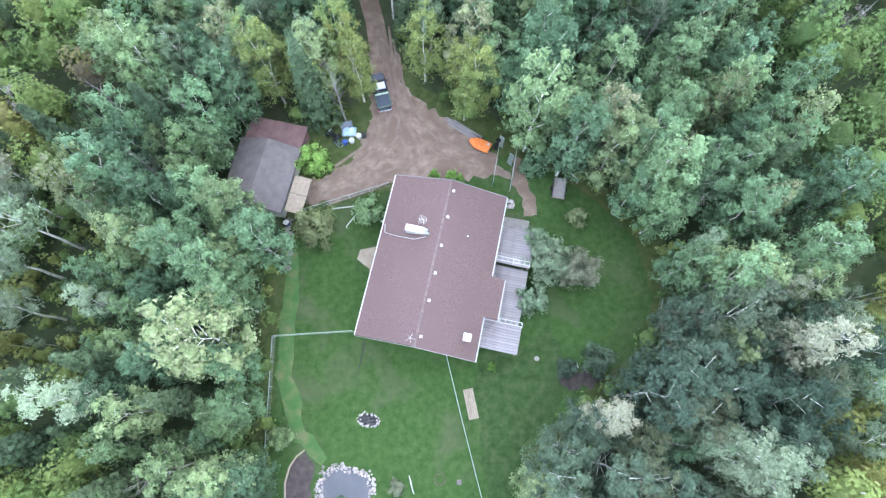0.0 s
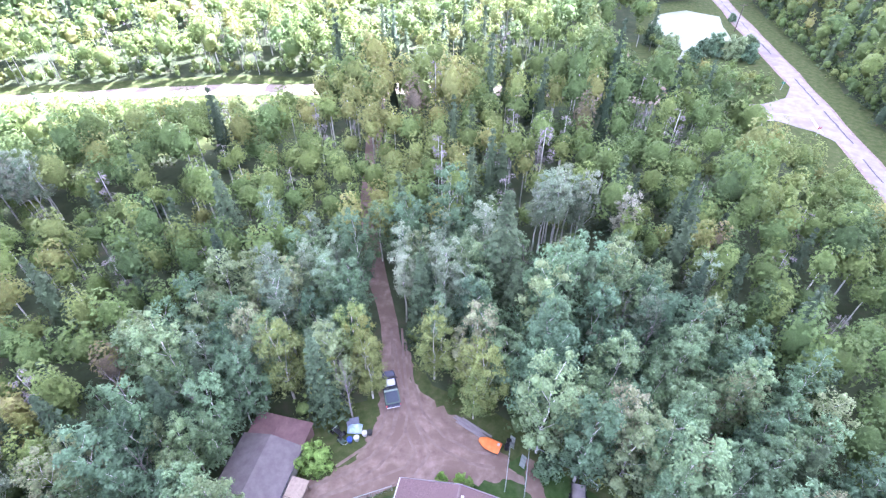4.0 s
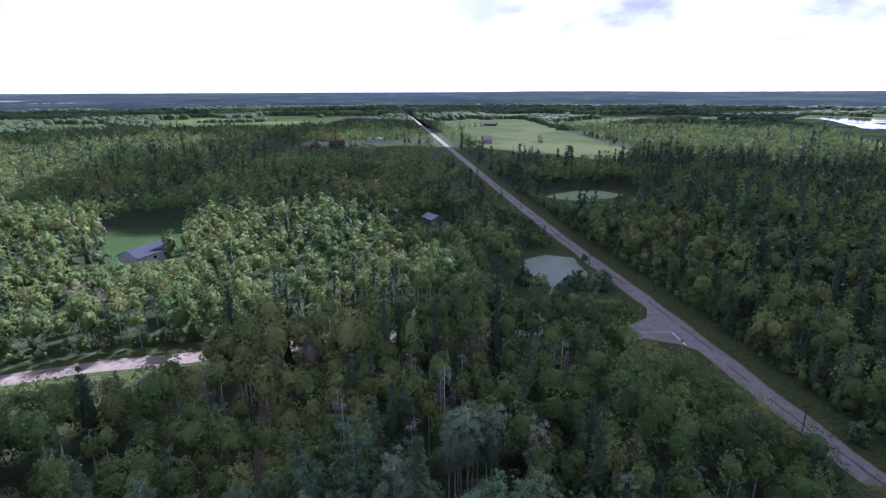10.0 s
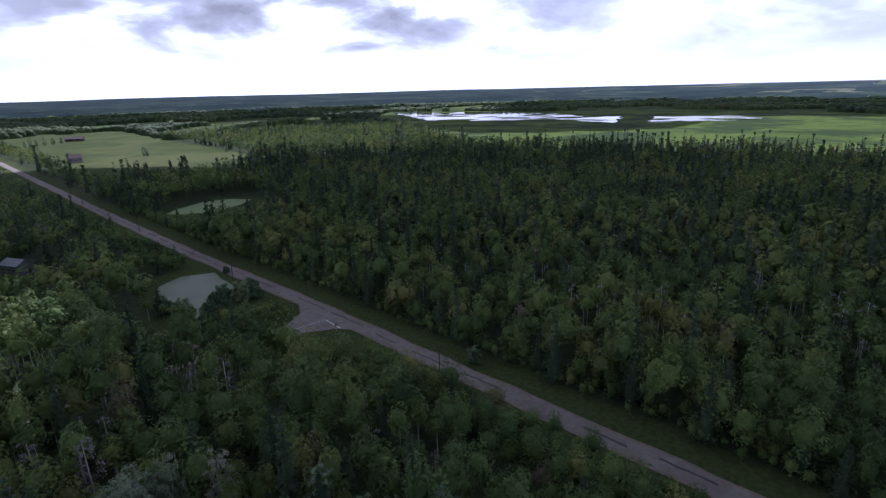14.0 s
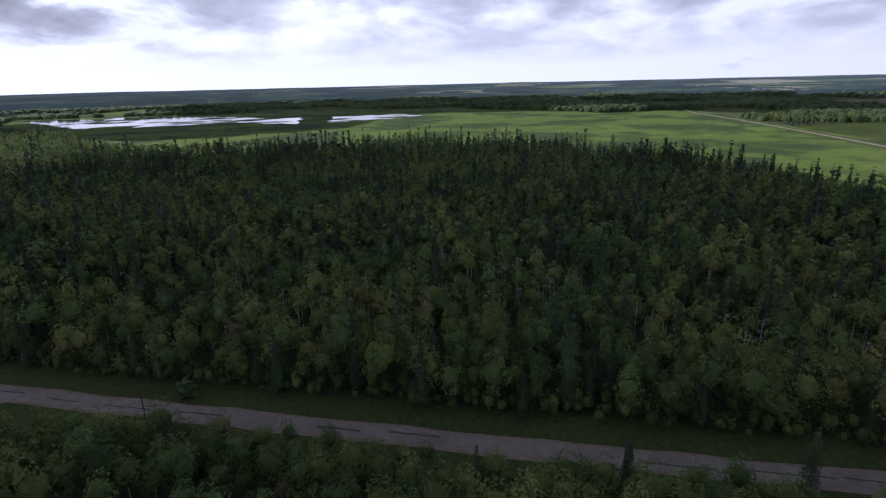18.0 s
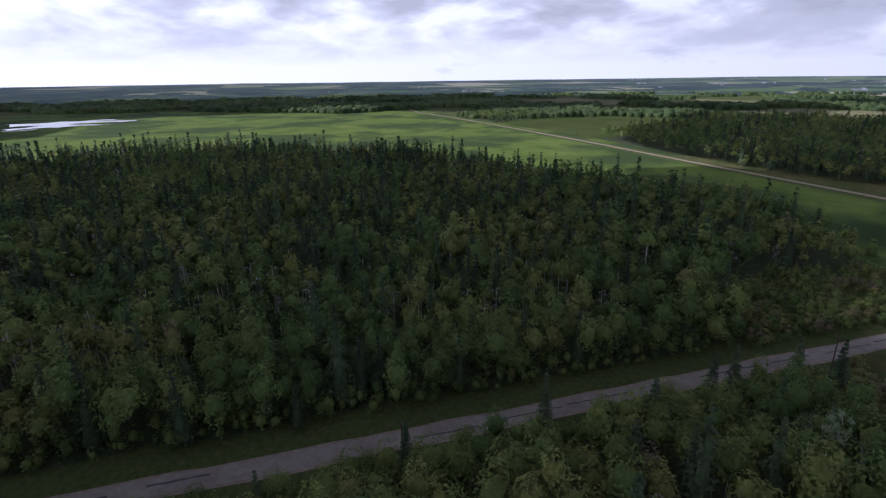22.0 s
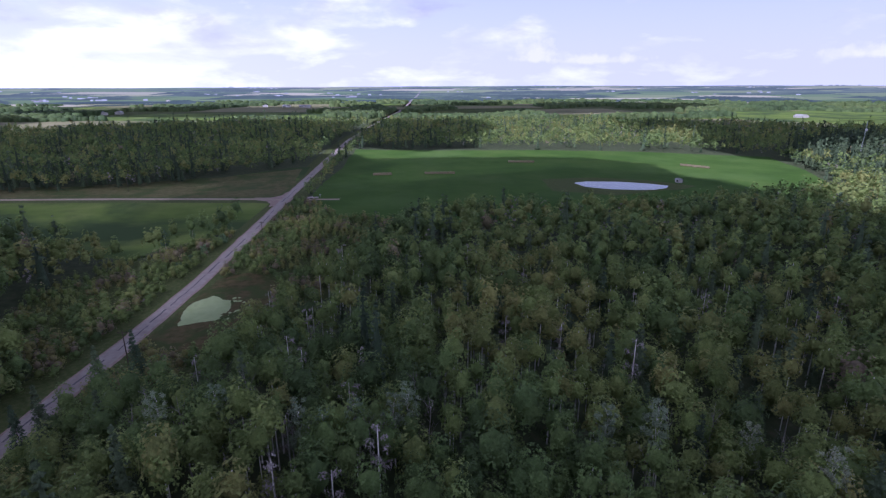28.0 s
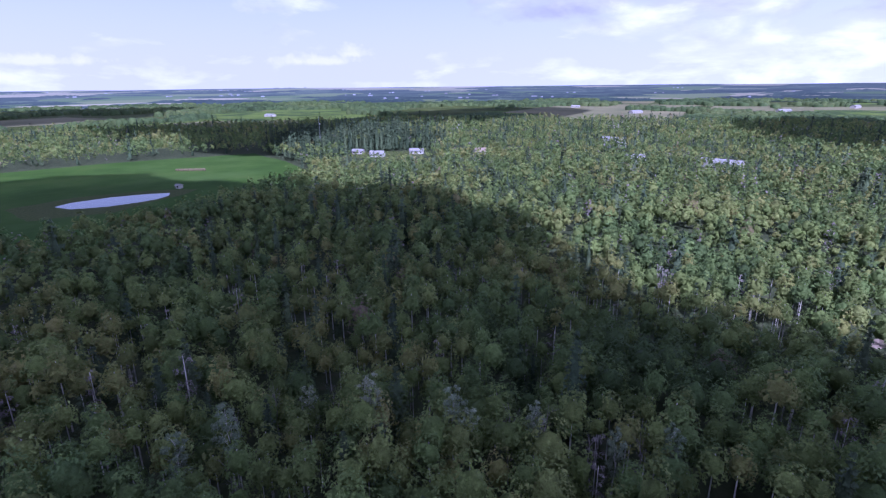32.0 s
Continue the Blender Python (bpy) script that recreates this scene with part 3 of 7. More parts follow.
build_ground()
sheet("far_grassland", [(1960 * math.cos(i * math.pi / 60), 1960 * math.sin(i * math.pi / 60)) for i in range(120)] + [(870 * math.cos(i * math.pi / 60), 870 * math.sin(i * math.pi / 60)) for i in range(120, -1, -1)] + [(1960, 0)], 0.02, M["verge"], 0, 0, "rough grassland between the far woods", "grass")
sheet("yard_grass", [(x * 1.14, (y - 14) * 1.12 + 14) for x, y in YARD], 0.012, M["verge"], 1.5, 0.8, "rough grass running in under the trees", "grass")
sheet("lawn", LAWN, 0.03, M["lawn"], 1.2, 0.5, "mown green lawn with paler worn patches", "lawn")
sheet("worn_grass", [(-16.9, 17.5), (-15.9, 17.0), (-15.6, 11), (-16.2, 5), (-14.2, -2.5), (-11.5, -5.5), (-12.3, -6.6), (-15.6, -3.6), (-17.6, 3), (-17.7, 9)], 0.036, M["dry_lawn"], 0.9, 0.9, "tan worn strip of lawn along the fence", "lawn")
sheet("driveway", DIRT, 0.06, M["dirt"], 0.45, 0.75, "bare brown dirt driveway with tyre tracks", "driveway")
TRACKS = ([(-6.1, 48), (-5.4, 41), (-4.6, 36), (-5.0, 32), (-7.5, 28.5), (-11, 26.2), (-15, 24.6)], [(-5.6, 46), (-4.2, 39), (-2.8, 34.5), (0, 31), (3.5, 29), (6.5, 28.4)], [(-5.8, 36), (-6.3, 32.5), (-8.2, 29.8), (-11.5, 27.3)], [(-3.6, 33), (-2.0, 29.5), (-3.5, 27.2), (-8, 25.4), (-13, 23.7)])
M["packed"] = surface("packed_dirt", [(0.3, (0.165, 0.122, 0.100)), (0.5, (0.215, 0.162, 0.135)), (0.7, (0.265, 0.208, 0.176))], 0.9, 10, 0.95, 0.3, 6.0)
for k, line in enumerate(TRACKS):
    for s in (-0.75, 0.75):
        pts = dense(line, 1.0)
        side = []
        for i, p in enumerate(pts):
            d = (pts[min(i + 1, len(pts) - 1)] - pts[max(i - 1, 0)]).normalized()
            side.append((p.x + d.y * s, p.y - d.x * s))
        ribbon("tyre_track", side, 0.36, 0.085 + 0.006 * k + (0.003 if s > 0 else 0), M["packed"], 0.7, 0.06, 0, "pale packed tyre track along the dirt driveway", "track")
sheet("bare_soil", [(13.0, 1.6), (13.8, 2.4), (16.2, 2.7), (18.0, 2.1), (17.8, 1.2), (15.5, 0.9), (13.8, 1.1)], 0.045, M["soil"], 0.22, 0.7, "dark bare soil under the garden bushes", "soil")
sheet("bare_soil", [(9.9, 29.0), (10.9, 28.6), (11.3, 25.6), (12.2, 23.4), (12.3, 21.0), (10.6, 20.9), (10.9, 23.0), (9.7, 25.0)], 0.05, M["dirt"], 0.4, 0.5, "worn brown dirt path along the gate fence", "path")
sheet("gate_path", [(7.9, 27.4), (9.5, 26.6), (9.7, 25.6), (7.7, 26.4)], 0.075, M["packed"], 0.5, 0.08, "grey slab of path between the wire fences", "path")
sheet("rough_grass", [(4.0, 3.6), (8.0, 4.4), (13.0, 8.0), (14.5, 3.2), (12.4, -2.0), (8.6, -5.6), (8.0, -24), (6.2, -24), (4.8, -9)], 0.038, M["rough"], 0.8, 0.9, "rough unmown grass beside the lawn fence", "grass")
ribbon("driveway_lane", LANE, 2.8, 0.045, M["dirt"], 3, 0.8, 0.02, "narrow dirt lane through the trees", "driveway")
ribbon("verge", ROAD, 21, 0.02, M["verge"], 8, 3.0, 0, "rough grass verge along the road", "grass")
ribbon("verge", SIDE_ROAD, 15, 0.025, M["verge"], 8, 2.0, 0, "rough grass verge along the gravel road", "grass")
ribbon("verge", CROSS_ROAD, 18, 0.075, M["verge"], 8, 2.0, 0, "rough grass verge along the gravel road", "grass")
ribbon("road_shoulder", ROAD, 5.6, 0.10, M["shoulder"], 5, 0.7, 0.04, "reddish gravel shoulder along the asphalt", "road")
ribbon("road", ROAD, 4.3, 0.155, M["asphalt"], 5, 0.45, 0.06, "straight worn asphalt country road", "road")
SEAM = np.random.default_rng(5)
for k, p in enumerate(dense(ROAD, 13.0)):
    # tar patches along the crown of the road
    if -420 < p.y < 330 and SEAM.uniform() < 0.75:
        q = p + Vector((SEAM.uniform(-0.5, 0.5), 0))
        turn = Vector(np.interp([p.y + 6, p.y - 6], [r[1] for r in ROAD], [r[0] for r in ROAD]))
        lean = (turn.x - turn.y) / 12
        l, w = SEAM.uniform(4, 7.5), SEAM.uniform(0.12, 0.3)
        sheet("tar_patch", [(q.x - w + lean * -l, q.y - l), (q.x + w + lean * -l, q.y - l), (q.x + w + lean * l, q.y + l), (q.x - w + lean * l, q.y + l)], 0.235, M["tar"], 0.8, 0.25, "dark tar-filled seam along the road's crown", "road patch")
ribbon("side_road", SIDE_ROAD, 5.6, 0.09, M["gravel"], 5, 0.9, 0.05, "pale gravel side road", "road")
ribbon("cross_road", CROSS_ROAD, 4.4, 0.13, M["gravel"], 8, 0.6, 0.05, "straight pale gravel crossroad over the meadow", "road")
ribbon("forest_track", TRACK, 1.6, 0.05, M["dirt"], 5, 0.6, 0.0, "pale two-track lane past the pond", "track")
ribbon("field_lane", FIELD_LANE, 3.6, 0.1, M["gravel"], 5, 0.4, 0.0, "short gravel field entrance", "track")
ribbon("west_lane", WEST_LANE, 4.0, 0.05, M["gravel"], 5, 0.6, 0.0, "pale gravel lane among the trees", "track")
sheet("pond_bank", POND_BANK, 0.04, M["verge"], 4, 1.5, "weedy grass bank around a pond", "grass")
sheet("pond", POND, 0.10, M["murky"], 3, 0.8, "grey-green still pond beside the road", "pond")
sheet("slough", SLOUGH, 0.06, M["algae"], 4, 1.2, "pale duckweed-covered slough among trees", "pond")
sheet("scrub_ground", SHRUBS, 0.03, M["verge"], 8, 3, "rough grass under low willow scrub", "grass")
sheet("scrub_ground", SHRUBS_EAST, 0.03, M["verge"], 8, 3, "rough grass under low willow scrub", "grass")
sheet("clearing_grass", SLOUGH_FRONT, 0.03, M["verge"], 5, 1.5, "rough grass round the slough", "grass")
sheet("clearing_grass", LOW_POND, 0.028, M["verge"], 4, 1.5, "rough grass between the junction and the pond", "grass")
sheet("clearing_grass", JUNCTION_GRASS, 0.03, M["verge"], 4, 1.5, "rough grass and weeds by the junction", "grass")
sheet("clearing_grass", STRIP, 0.015, M["verge"], 6, 2, "rough grass along the gravel road", "grass")
sheet("marsh", MARSH, 0.04, M["sedge"], 3, 2.0, "weedy marsh around a small pond", "grass")
sheet("marsh_pond", MARSH_POND, 0.10, M["algae"], 0.8, 0.7, "light green duckweed-covered marsh pond", "pond")
sheet("crop_field", CROP, 0.05, M["crop"], 15, 3, "bright green rolling crop field", "field")
sheet("field_margin", CROP_MARGIN, 0.09, M["verge"], 5, 2, "rough grass around the dugout pond", "grass")
sheet("crop_pond", CROP_POND, 0.14, M["water"], 3, 0.8, "blue-grey dugout pond in the field", "pond")
sheet("meadow", MEADOW, 0.05, M["meadow"], 30, 6, "wide wet yellow-green meadow", "meadow")
sheet("lake", LAKE, 0.3, M["water"], 12, 16, "shallow bright marsh lake", "lake")
sheet("lake", LAKE_EAST, 0.3, M["water"], 9, 22, "shallow bright marsh lake broken by reeds", "lake")
sheet("north_field", FIELD_NORTH, 0.08, M["hay_field"], 25, 5, "green hay field beside the road", "field")
sheet("farm_lawn", FARM_LAWN, 0.08, M["pasture"], 10, 2, "green farmyard lawn", "lawn")
sheet("farm_field", FARM_FIELD, 0.08, M["pasture"], 25, 5, "pale green far field", "field")
sheet("house_lawn", HOUSE_LAWN, 0.05, M["lawn"], 6, 2, "bright green lawn behind a house", "lawn")
sheet("house_lawn", HOUSE_LAWN_EAST, 0.05, M["lawn"], 4, 1, "green lawn by a house", "lawn")
sheet("homestead_yard", HOMESTEAD, 0.05, M["verge"], 6, 2, "pale grass yard of a homestead", "yard")


def lily_mats():
    """Floating leaf mats that close over the marsh pond's far side."""
    r = np.random.default_rng(44)
    for k in range(46):
        a = r.uniform(0, 6.28)
        f = r.uniform(0, 1)
        x, y = 48.2 - 1.6 * math.sin(f * 3.1) + r.normal(0, 0.8), -134 - 15 * f + r.normal(0, 0.8)
        w = r.uniform(0.25, 0.8)
        pts = [(x + w * r.uniform(0.6, 1.2) * math.cos(a + i * 0.785), y + w * r.uniform(0.6, 1.2) * 1.3 * math.sin(a + i * 0.785)) for i in range(8)]
        sheet("lily_mat", pts, 0.12 + 0.002 * k, M["sedge"] if k % 3 else M["algae"], 0, 0, "mat of floating leaves at the marsh pond's edge", "water plants")


lily_mats()


def reeds():
    """Reed strips that break up the shallow lake."""
    r = np.random.default_rng(33)
    k = 0
    while k < 40:
        x, y = r.uniform(800, 1110), r.uniform(140, 980)
        if not (inside(LAKE, np.array([x]), np.array([y]))[0] or inside(LAKE_EAST, np.array([x]), np.array([y]))[0]):
            continue
        a, l, w = r.uniform(-0.5, 0.5) + math.atan2(y, x) + 1.57, r.uniform(18, 55), r.uniform(5, 16)
        c, s = math.cos(a), math.sin(a)
        pts = [(x + c * u - s * v, y + s * u + c * v) for u, v in ((-l, 0), (-l * 0.4, -w), (l * 0.5, -w * 0.7), (l, 0), (l * 0.3, w), (-l * 0.5, w * 0.8))]
        sheet("reed_bed", pts, 0.5 + 0.01 * k, M["meadow"], 7, 6, "low green reed bed standing in the lake", "reeds")
        k += 1

    sheet("reed_bed", [(799, 297), (1104, 397), (1342, 468), (1339, 410), (1108, 337), (789, 250)], 0.45, M["meadow"], 12, 14, "wide green reed bed between two parts of the lake", "reeds")


reeds()


def far_fields():
    """Open farmland over the wooded plain: the fields near enough to tell apart, then smaller ones further out."""
    for pts, mat, label in ((EAST_FIELD, "pasture", "smooth green pasture beyond the gravel crossroad"), (LIME_FIELD, "meadow", "light green hay field beyond the wood"), (PALE_FIELD, "stubble", "pale ripening grain field beside the road"),
                            (WEST_FIELD, "pasture", "green pasture beside the far road"), (WEST_STUBBLE, "stubble", "long pale stubble field beyond the woods")):
        sheet("far_field", pts, 0.3, M[mat], 25, 6, label, "field")
    r = np.random.default_rng(21)
    for k in range(190):
        a = r.uniform(0, 360)
        south = 120 < a < 265
        d = r.uniform(900, 1900)
        if not south and (r.uniform() < 0.55 or 60 < a < 118):
            continue
        x, y = d * math.sin(radians(a)), d * math.cos(radians(a))
        at = np.array([x]), np.array([y])
        if near_line(ROAD, *at)[0] < 130 or any(inside(p, *at)[0] for p in (MEADOW, LAKE, LAKE_EAST, EAST_WOOD, EAST_FIELD, LIME_FIELD, PALE_FIELD, WEST_FIELD, WEST_STUBBLE, FIELD_NORTH)):
            continue
        w, h, t = r.uniform(60, 210), r.uniform(40, 120), radians(5.0)
        c, s = math.cos(t), math.sin(t)
        pts = [(x + c * u - s * v, y + s * u + c * v) for u, v in ((-w, -h), (w, -h), (w, h), (-w, h))]
        pick = r.uniform()
        mat, label = ("stubble", "distant pale ripening field") if south and pick < 0.35 else ("meadow", "distant light green field") if pick < 0.7 else ("pasture", "distant green field")
        sheet("far_field", pts, 0.15 + 0.006 * k, M[mat], 40, 12, label, "field")
        FAR_OPEN.append(pts)


FAR_OPEN = []
far_fields()

# road markings at the junction
def stop_line():
    bm = bmesh.new()
    for a, b, w in (((84.4, 108.2), (83.2, 101.0), 0.5), ((76.0, 110.2), (84.2, 108.6), 0.16)):
        a, b = Vector(a), Vector(b)
        d = (b - a).normalized()
        nx = Vector((d.y, -d.x)) * w / 2
        slab(bm, [tuple(a + nx), tuple(a - nx), tuple(b - nx), tuple(b + nx)][::-1], 0.17, 0.20)
    tagged(part("road_marking", bm, M["paint"]), "worn white stop line and lane line on the junction", "road marking", "", "structure")


sheet("crossroads", [(63, -279), (67.2, -272), (68.0, -279), (71.5, -286), (80, -290.5), (80, -296.5), (71, -296), (66.6, -302), (65.4, -312), (62, -306), (60.6, -296), (57, -290.5), (50, -290), (50, -286.5), (57.5, -285), (61, -281)], 0.15, M["shoulder"], 1.5, 0.3, "worn gravel apron where the two roads cross", "road")
sheet("dry_meadow", [(69, -299), (158, -305), (250, -312), (330, -318), (300, -340), (200, -342), (120, -368), (72, -402), (66, -330)], 0.085, M["dry_grass"], 6, 2.5, "dry brownish grass between the gravel road and the wood", "grass")
sheet("junction", [(70, 107.5), (76, 106.5), (82, 102), (84.6, 97), (88, 104), (90.5, 121), (90.6, 128), (87.5, 124), (83, 117.5), (76, 114.5), (70, 114.5)], 0.165, M["asphalt"], 1.5, 0.25, "worn asphalt mouth of the side road", "road")
stop_line()

# ---- distance ----
def far_height(x, y):
    """The far plain rises slowly to low hills on the skyline."""
    r = math.hypot(x, y)
    f = max(0.0, (4900 - r) / 3050)
    c = Vector((x / r * 3.1, y / r * 3.1, r / 1500))
    bend = (0.07 * noise.noise(c) + 0.035 * noise.noise(c * 4.3)) * (1 - f)
    return 60 + r * math.tan(radians(-0.27 - 1.53 * f ** 1.5 + bend))


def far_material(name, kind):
    """Land so far off that only its pattern shows: woods, fields and farm roofs. It glows, with haze painted into its
    colour.
    """
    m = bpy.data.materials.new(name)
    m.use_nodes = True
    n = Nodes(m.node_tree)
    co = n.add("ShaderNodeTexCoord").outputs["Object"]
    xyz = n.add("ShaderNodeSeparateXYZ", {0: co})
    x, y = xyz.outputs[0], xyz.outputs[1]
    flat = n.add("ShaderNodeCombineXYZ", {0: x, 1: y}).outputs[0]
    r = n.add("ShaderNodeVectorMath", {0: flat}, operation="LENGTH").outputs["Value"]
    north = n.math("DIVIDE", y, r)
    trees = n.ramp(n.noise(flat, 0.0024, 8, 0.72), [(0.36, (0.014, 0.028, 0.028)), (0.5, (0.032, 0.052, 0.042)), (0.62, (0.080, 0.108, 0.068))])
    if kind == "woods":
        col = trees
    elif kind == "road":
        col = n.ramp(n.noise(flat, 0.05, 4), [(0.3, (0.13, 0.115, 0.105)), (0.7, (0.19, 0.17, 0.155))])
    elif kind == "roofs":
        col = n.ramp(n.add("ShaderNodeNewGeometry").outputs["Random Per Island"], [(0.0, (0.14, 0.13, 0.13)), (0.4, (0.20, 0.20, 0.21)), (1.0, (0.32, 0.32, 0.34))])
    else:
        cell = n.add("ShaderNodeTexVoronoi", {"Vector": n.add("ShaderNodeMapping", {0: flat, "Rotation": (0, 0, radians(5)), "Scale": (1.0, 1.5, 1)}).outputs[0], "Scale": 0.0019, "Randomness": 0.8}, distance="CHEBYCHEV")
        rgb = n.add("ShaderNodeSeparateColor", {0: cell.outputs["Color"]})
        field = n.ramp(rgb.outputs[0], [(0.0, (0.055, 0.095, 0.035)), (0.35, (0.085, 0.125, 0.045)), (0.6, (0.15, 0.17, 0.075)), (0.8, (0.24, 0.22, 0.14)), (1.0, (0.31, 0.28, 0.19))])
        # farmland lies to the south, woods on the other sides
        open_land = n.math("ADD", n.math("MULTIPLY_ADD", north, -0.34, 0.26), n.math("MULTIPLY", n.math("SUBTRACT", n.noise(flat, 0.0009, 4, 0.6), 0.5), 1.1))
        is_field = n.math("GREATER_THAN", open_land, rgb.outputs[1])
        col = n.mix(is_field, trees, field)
    # haze painted into the colour, thicker with distance
    haze_mix = n.math("SUBTRACT", 1.0, n.math("EXPONENT", n.math("MULTIPLY", n.math("SUBTRACT", r, 900.0), -1 / 8500.0)))
    col = n.mix(haze_mix, col, (0.186, 0.206, 0.218, 1))
    # cloud shade put into the glow: dimmer towards the north
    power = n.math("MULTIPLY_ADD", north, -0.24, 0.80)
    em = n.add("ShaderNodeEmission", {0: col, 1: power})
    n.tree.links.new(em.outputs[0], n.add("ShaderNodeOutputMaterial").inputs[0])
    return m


def build_backdrop():
    """The plain from two kilometres out to the skyline, with its belts of trees and far farmsteads, all of it glowing.
    """
    rings = [1850, 1920, 2000, 2090, 2190, 2300, 2420, 2560, 2720, 2900, 3100, 3340, 3620, 3960, 4380, 4880]
    verts, faces, seg = [], [], 360
    for r in rings:
        for i in range(seg):
            a = i * 2 * math.pi / seg
            x, y = r * math.cos(a), r * math.sin(a)
            verts.append((x, y, far_height(x, y)))
    verts += [(4920 * math.cos(i * 2 * math.pi / seg), 4920 * math.sin(i * 2 * math.pi / seg), -2) for i in range(seg)]
    for k in range(len(rings)):
        a, b = k * seg, (k + 1) * seg
        faces += [(a + i, b + i, b + (i + 1) % seg, a + (i + 1) % seg) for i in range(seg)]
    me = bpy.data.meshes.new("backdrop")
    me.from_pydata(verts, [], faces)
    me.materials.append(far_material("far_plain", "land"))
    tagged(new("backdrop", me), "glowing blue-green plain of woods and fields to the skyline, haze in its colour", "plain", "", "structure")

    rng = np.random.default_rng(57)
    verts, faces = [], []
    for k in range(380):
        a = rng.uniform(0, 2 * math.pi)
        r = 1880 * (2.3 ** rng.uniform(0, 1))
        x, y = r * math.sin(a), r * math.cos(a)
        turn = -a + rng.normal(0, 0.35)
        wide = 0.6 + 0.4 * math.cos(a)
        length = rng.uniform(60, 260) * (r / 2000) * (1 + 1.2 * wide)
        step = 7 * r / 2000
        steps = max(4, int(length / step))
        top = rng.uniform(6, 11)
        deep = rng.uniform(14, 40)
        c, s = math.cos(turn), math.sin(turn)
        b = len(verts)
        for i in range(steps + 1):
            u = (i / steps - 0.5) * length
            px, py = x + c * u, y + s * u
            h = far_height(px, py)
            rim = min(1.0, 3.5 * min(i, steps - i) / steps)
            z = h + top * rim * (0.72 + 0.28 * rng.uniform()) * (1.25 if rng.uniform() < 0.07 else 1)
            nx, ny = math.sin(a) * deep, math.cos(a) * deep
            verts += [(px - nx, py - ny, h - 2), (px, py, z), (px + nx, py + ny, h - 2)]
            if i:
                q = b + 3 * i
                faces += [(q - 3, q, q + 1, q - 2), (q - 2, q + 1, q + 2, q - 1)]
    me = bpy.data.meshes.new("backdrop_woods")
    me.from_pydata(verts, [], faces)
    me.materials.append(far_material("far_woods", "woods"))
    tagged(new("backdrop_woods", me), "dark glowing belts of far woods between fields, haze in their colour", "woods", "", "structure")

    verts, faces = [], []
    for k in range(95):
        a = radians(rng.choice((rng.normal(165, 24), rng.normal(232, 22), rng.uniform(85, 270))))
        r = 2200 * (2.1 ** rng.uniform(0, 1))
        for j in range(rng.integers(1, 4)):
            d = a + rng.normal(0, 0.008)
            x, y = r * math.sin(d), r * math.cos(d)
            h = far_height(x, y) + 3
            w, l, t = rng.uniform(3, 5), rng.uniform(3, 9), rng.uniform(2.5, 4)
            b = len(verts)
            verts += [(x - l, y - w, h), (x + l, y - w, h), (x + l, y + w, h), (x - l, y + w, h), (x - l, y - w, h + t), (x + l, y - w, h + t), (x + l, y + w, h + t), (x - l, y + w, h + t), (x - l, y, h + 1.5 * t), (x + l, y, h + 1.5 * t)]
            faces += [tuple(b + i for i in f) for f in ((0, 1, 5, 4), (2, 3, 7, 6), (1, 2, 6, 9, 5), (3, 0, 4, 8, 7), (4, 5, 9, 8), (6, 7, 8, 9))]
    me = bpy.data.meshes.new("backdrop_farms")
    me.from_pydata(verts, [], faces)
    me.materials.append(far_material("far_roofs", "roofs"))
    tagged(new("backdrop_farms", me), "tiny pale glowing farm roofs on the far plain", "farms", "", "structure")

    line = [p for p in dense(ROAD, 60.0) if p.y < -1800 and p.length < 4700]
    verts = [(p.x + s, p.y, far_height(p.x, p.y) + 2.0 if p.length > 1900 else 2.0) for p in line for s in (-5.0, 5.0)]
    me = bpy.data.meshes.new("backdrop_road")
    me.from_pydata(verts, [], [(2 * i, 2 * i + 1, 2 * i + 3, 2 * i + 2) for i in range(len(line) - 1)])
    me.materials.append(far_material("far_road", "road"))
    tagged(new("backdrop_road", me), "pale glowing thread of the road climbing to the skyline", "road", "", "structure")


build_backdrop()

# ---- clouds overhead, whose shadows lie on the land ----
CLOUD_Z = 720.0


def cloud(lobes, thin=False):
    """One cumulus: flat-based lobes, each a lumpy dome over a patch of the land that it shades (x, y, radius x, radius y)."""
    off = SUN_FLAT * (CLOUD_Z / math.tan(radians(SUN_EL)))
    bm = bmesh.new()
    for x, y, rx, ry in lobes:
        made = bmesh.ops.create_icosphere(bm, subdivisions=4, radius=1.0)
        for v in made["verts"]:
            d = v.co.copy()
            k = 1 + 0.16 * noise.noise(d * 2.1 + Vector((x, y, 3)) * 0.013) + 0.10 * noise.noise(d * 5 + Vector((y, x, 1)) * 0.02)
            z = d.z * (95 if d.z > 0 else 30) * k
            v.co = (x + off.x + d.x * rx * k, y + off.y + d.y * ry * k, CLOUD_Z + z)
    tagged(part("cloud", bm, M["thin_cloud" if thin else "cloud"], smooth=True), "thin veil of cloud, unseen overhead, that half shades the land" if thin else "broad grey-based cumulus cloud, unseen overhead, that shades the land", "cloud", "clouds", "structure")


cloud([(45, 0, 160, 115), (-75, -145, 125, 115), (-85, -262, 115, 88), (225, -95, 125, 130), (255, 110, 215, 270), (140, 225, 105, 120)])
# unseen veil, added to let part of the sun onto marsh and crop
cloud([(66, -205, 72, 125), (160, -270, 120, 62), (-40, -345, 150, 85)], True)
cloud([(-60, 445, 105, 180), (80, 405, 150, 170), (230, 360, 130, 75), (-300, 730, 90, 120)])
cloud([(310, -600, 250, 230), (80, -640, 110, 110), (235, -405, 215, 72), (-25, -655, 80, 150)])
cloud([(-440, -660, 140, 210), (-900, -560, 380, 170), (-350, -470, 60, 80)])
